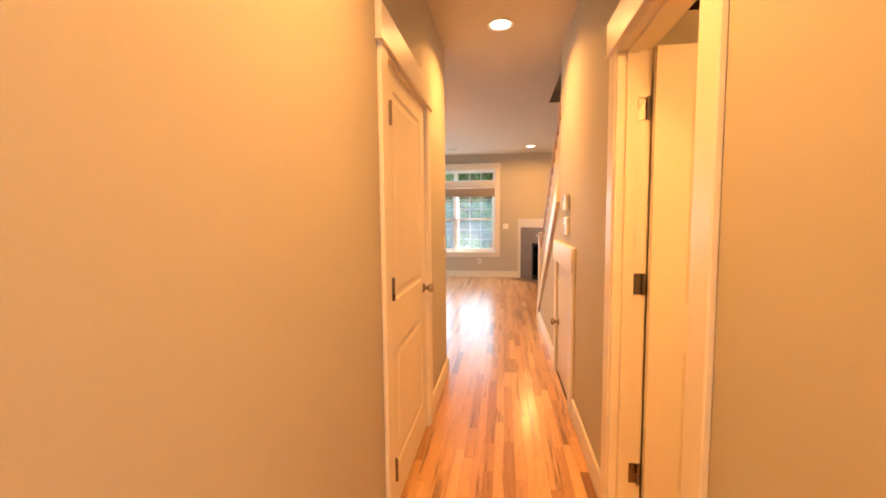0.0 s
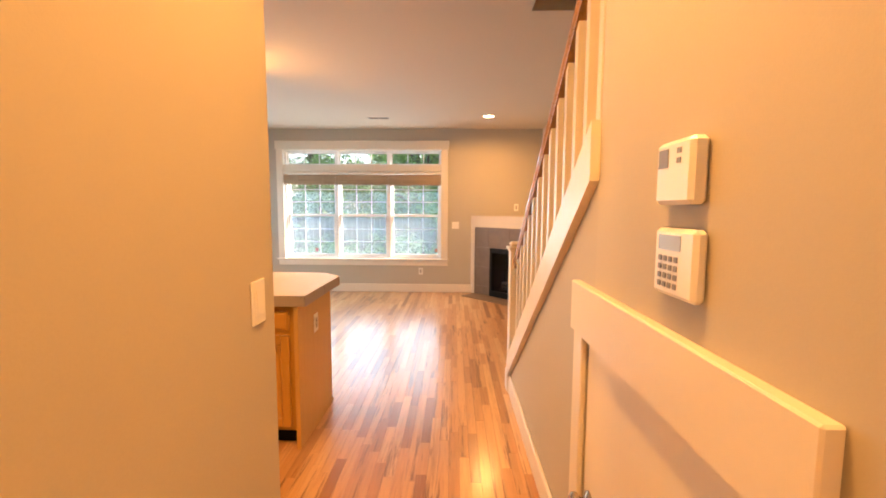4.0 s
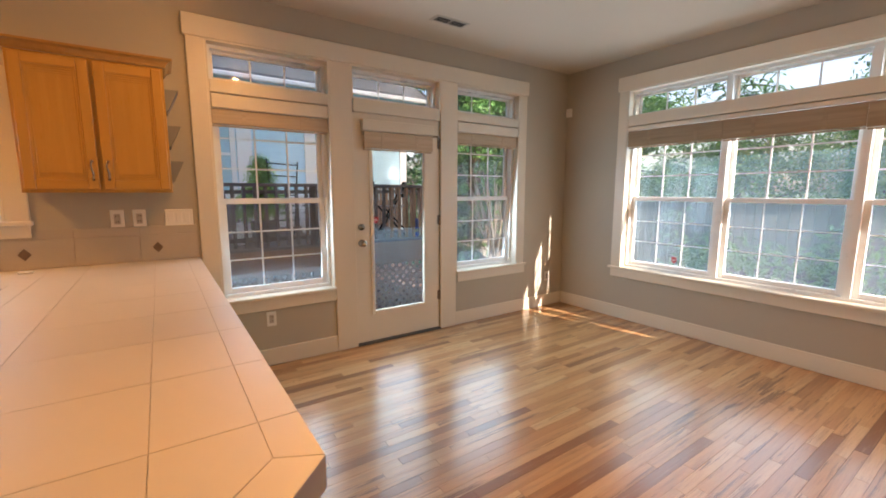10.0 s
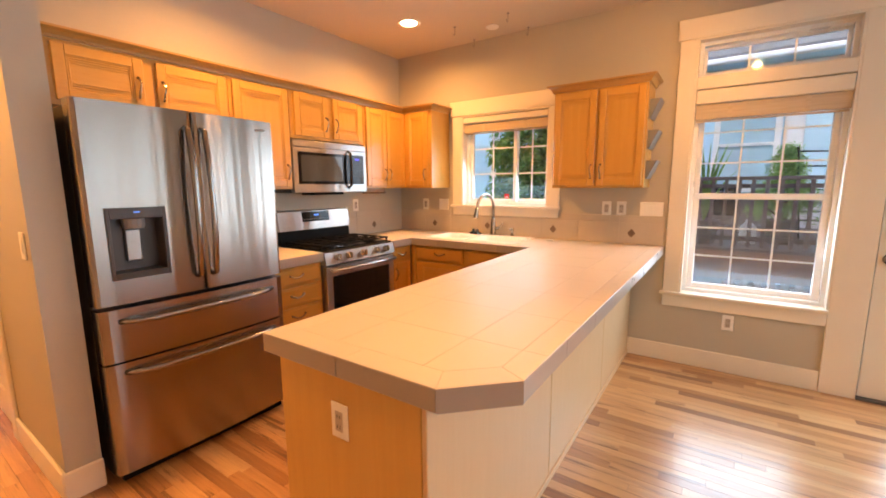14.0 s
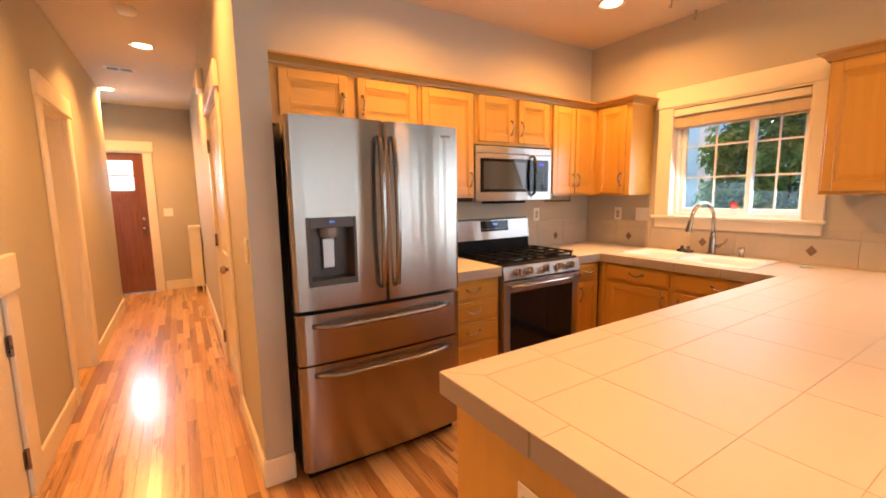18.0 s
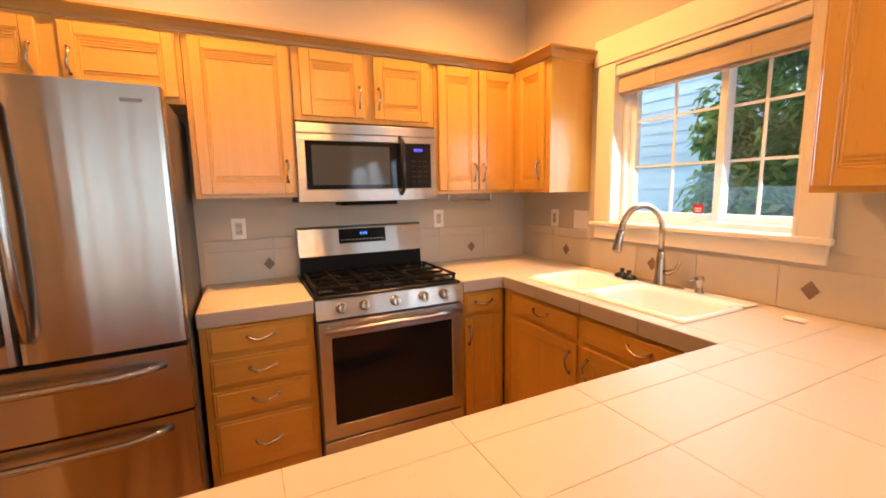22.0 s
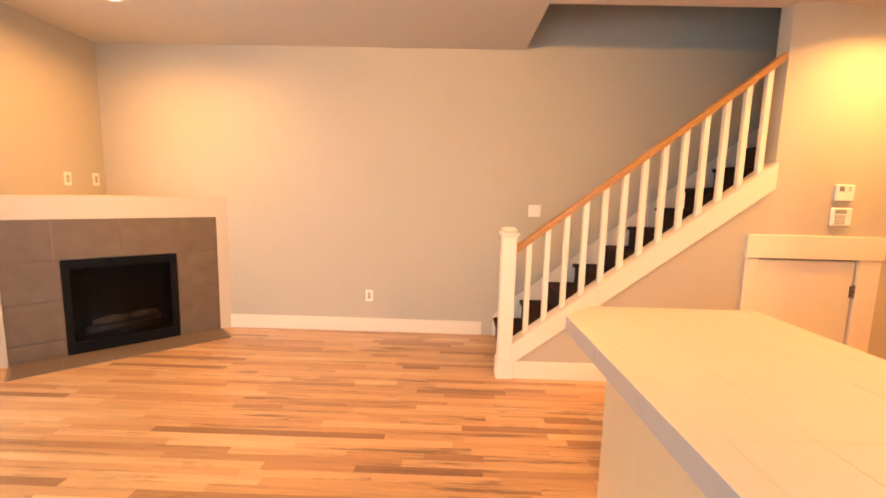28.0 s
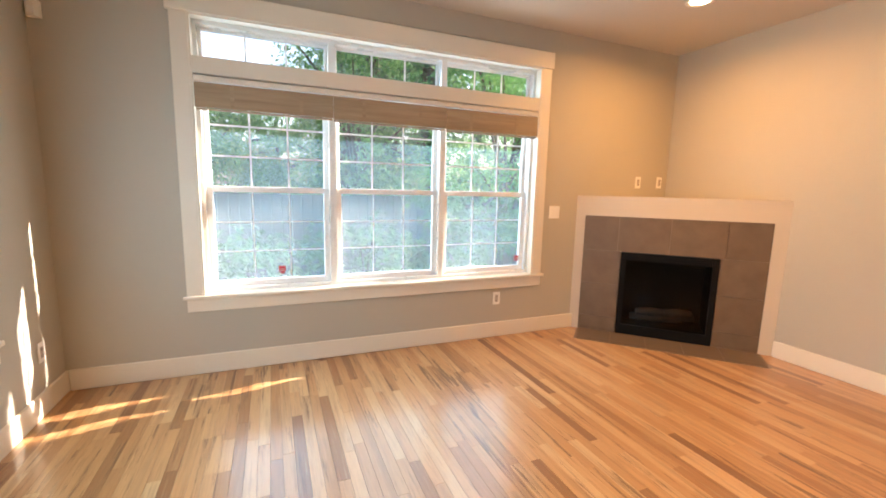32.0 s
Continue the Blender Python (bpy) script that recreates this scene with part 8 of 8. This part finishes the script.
sp = thing("backsplash", (-3.0, 3.6, CT), "beige tile splashback with small brown diamonds", "backsplash")
for P, u0_, u1_, dm in (((lambda u, d, z: (u, YS + d, z)), -3.728, -1.656, (-1.972, -2.627, -3.282)), ((lambda u, d, z: (XW + d, u, z)), 3.564, 6.19, (4.02, 4.65, 5.31, 5.956))):
    m = round((u1_ - u0_) / 0.3275)
    bm = B()
    mbox(bm, P, u0_, u1_, 0.0005, 0.004, CT, 1.146)
    part("grout_bed", bm, SPLASHGROUT, sp)
    for k in range(m):
        a, b = u0_ + (u1_ - u0_) * k / m, u0_ + (u1_ - u0_) * (k + 1) / m
        for z0_, z1_ in ((CT + 0.001, 1.087), (1.087, 1.146)):
            if P(0, 0, 0)[1] == 0 and z1_ > 1.1 and b > 4.24 and a < 5.37:
                continue
            bm = B()
            mbox(bm, P, a + 0.001, b - 0.001, 0.004, 0.0085, z0_ + 0.001, z1_ - 0.001, 0.0015)
            part("splash_tile", bm, SPLASH, sp)
    for u in dm:
        bm = B()
        prism(bm, [(u - 0.03, 1.003), (u, 0.967), (u + 0.03, 1.003), (u, 1.039)], lambda a, b, d: P(a, d, b), 0.0086, 0.0105)
        part("diamond_tile", bm, DIAMOND, sp)

# ---------------------------------------------------------------- strip floor
SW = 0.0572
rnd = random.Random(11)
far_v, far_f = [], []
near_count = 0
fl = bpy.data.objects["floor"]


def strip_piece(x0, x1, y0, y1, near):
    global near_count
    g, dz = 0.0002, rnd.uniform(-0.0003, 0.0003)
    xa, xb, ya, yb = x0 + g, x1 - g, y0 + g, y1 - g
    b = 0.0005
    co = [(xa, ya, -0.0115), (xb, ya, -0.0115), (xb, yb, -0.0115), (xa, yb, -0.0115), (xa, ya, -0.0011 + dz), (xb, ya, -0.0011 + dz), (xb, yb, -0.0011 + dz), (xa, yb, -0.0011 + dz),
          (xa + b, ya + b, dz), (xb - b, ya + b, dz), (xb - b, yb - b, dz), (xa + b, yb - b, dz)]
    fa = [(8, 9, 10, 11)] + [(i, (i + 1) % 4, 4 + (i + 1) % 4, 4 + i) for i in range(4)] + [(4 + i, 4 + (i + 1) % 4, 8 + (i + 1) % 4, 8 + i) for i in range(4)]
    if near and near_count < 300:
        cx, cy = (x0 + x1) / 2, (y0 + y1) / 2
        me_ = bpy.data.meshes.new("plank")
        me_.from_pydata([(p[0] - cx, p[1] - cy, p[2]) for p in co], [], fa)
        me_.materials.append(FLOOR_A)
        o_ = new("plank", me_)
        o_.parent = fl
        o_.location = Vector((cx, cy, 0)) - BASE[fl.name]
        near_count += 1
    else:
        i = len(far_v)
        far_v.extend(co)
        far_f.extend([tuple(i + v for v in f) for f in fa])


def run_of(x0, x1, ya, yb, near_fn):
    y = ya - rnd.uniform(0.0, 0.5)
    while y < yb:
        ln = rnd.choice((0.32, 0.45, 0.6, 0.75, 0.95, 1.2)) * rnd.uniform(0.85, 1.15)
        a, b = max(y, ya), min(y + ln, yb)
        if b - a > 0.02:
            strip_piece(x0, x1, a, b, near_fn((x0 + x1) / 2, (a + b) / 2))
        y += ln


near_fn = lambda x, y: (HW < x < HE and 0.9 < y < 7.3) or (-1.1 < x <= HW and 6.3 < y < 7.3)
k = 0
while XW + SW * k < XE:
    x0_, x1_ = XW + SW * k, min(XW + SW * (k + 1), XE)
    xc = (x0_ + x1_) / 2
    if xc < HW - 0.13:
        run_of(x0_, x1_, YS, YN, near_fn)
    elif xc < HW:
        run_of(x0_, x1_, 4.24, YN, near_fn)
    elif xc < HE:
        run_of(x0_, x1_, -1.314, YN, near_fn)
    else:
        run_of(x0_, x1_, 6.1, YN, near_fn)
        run_of(x0_, x1_, -1.314, -0.34, near_fn)
        run_of(x0_, x1_, 0.8, 2.86, near_fn)
    k += 1
me = bpy.data.meshes.new("plank")
me.from_pydata(far_v, [], far_f)
me.materials.append(FLOOR_B)
o = new("plank_field", me)
o.parent = fl
o.location = -BASE[fl.name]
tagged(o, "honey and brown oak strip flooring", kind="stuff")
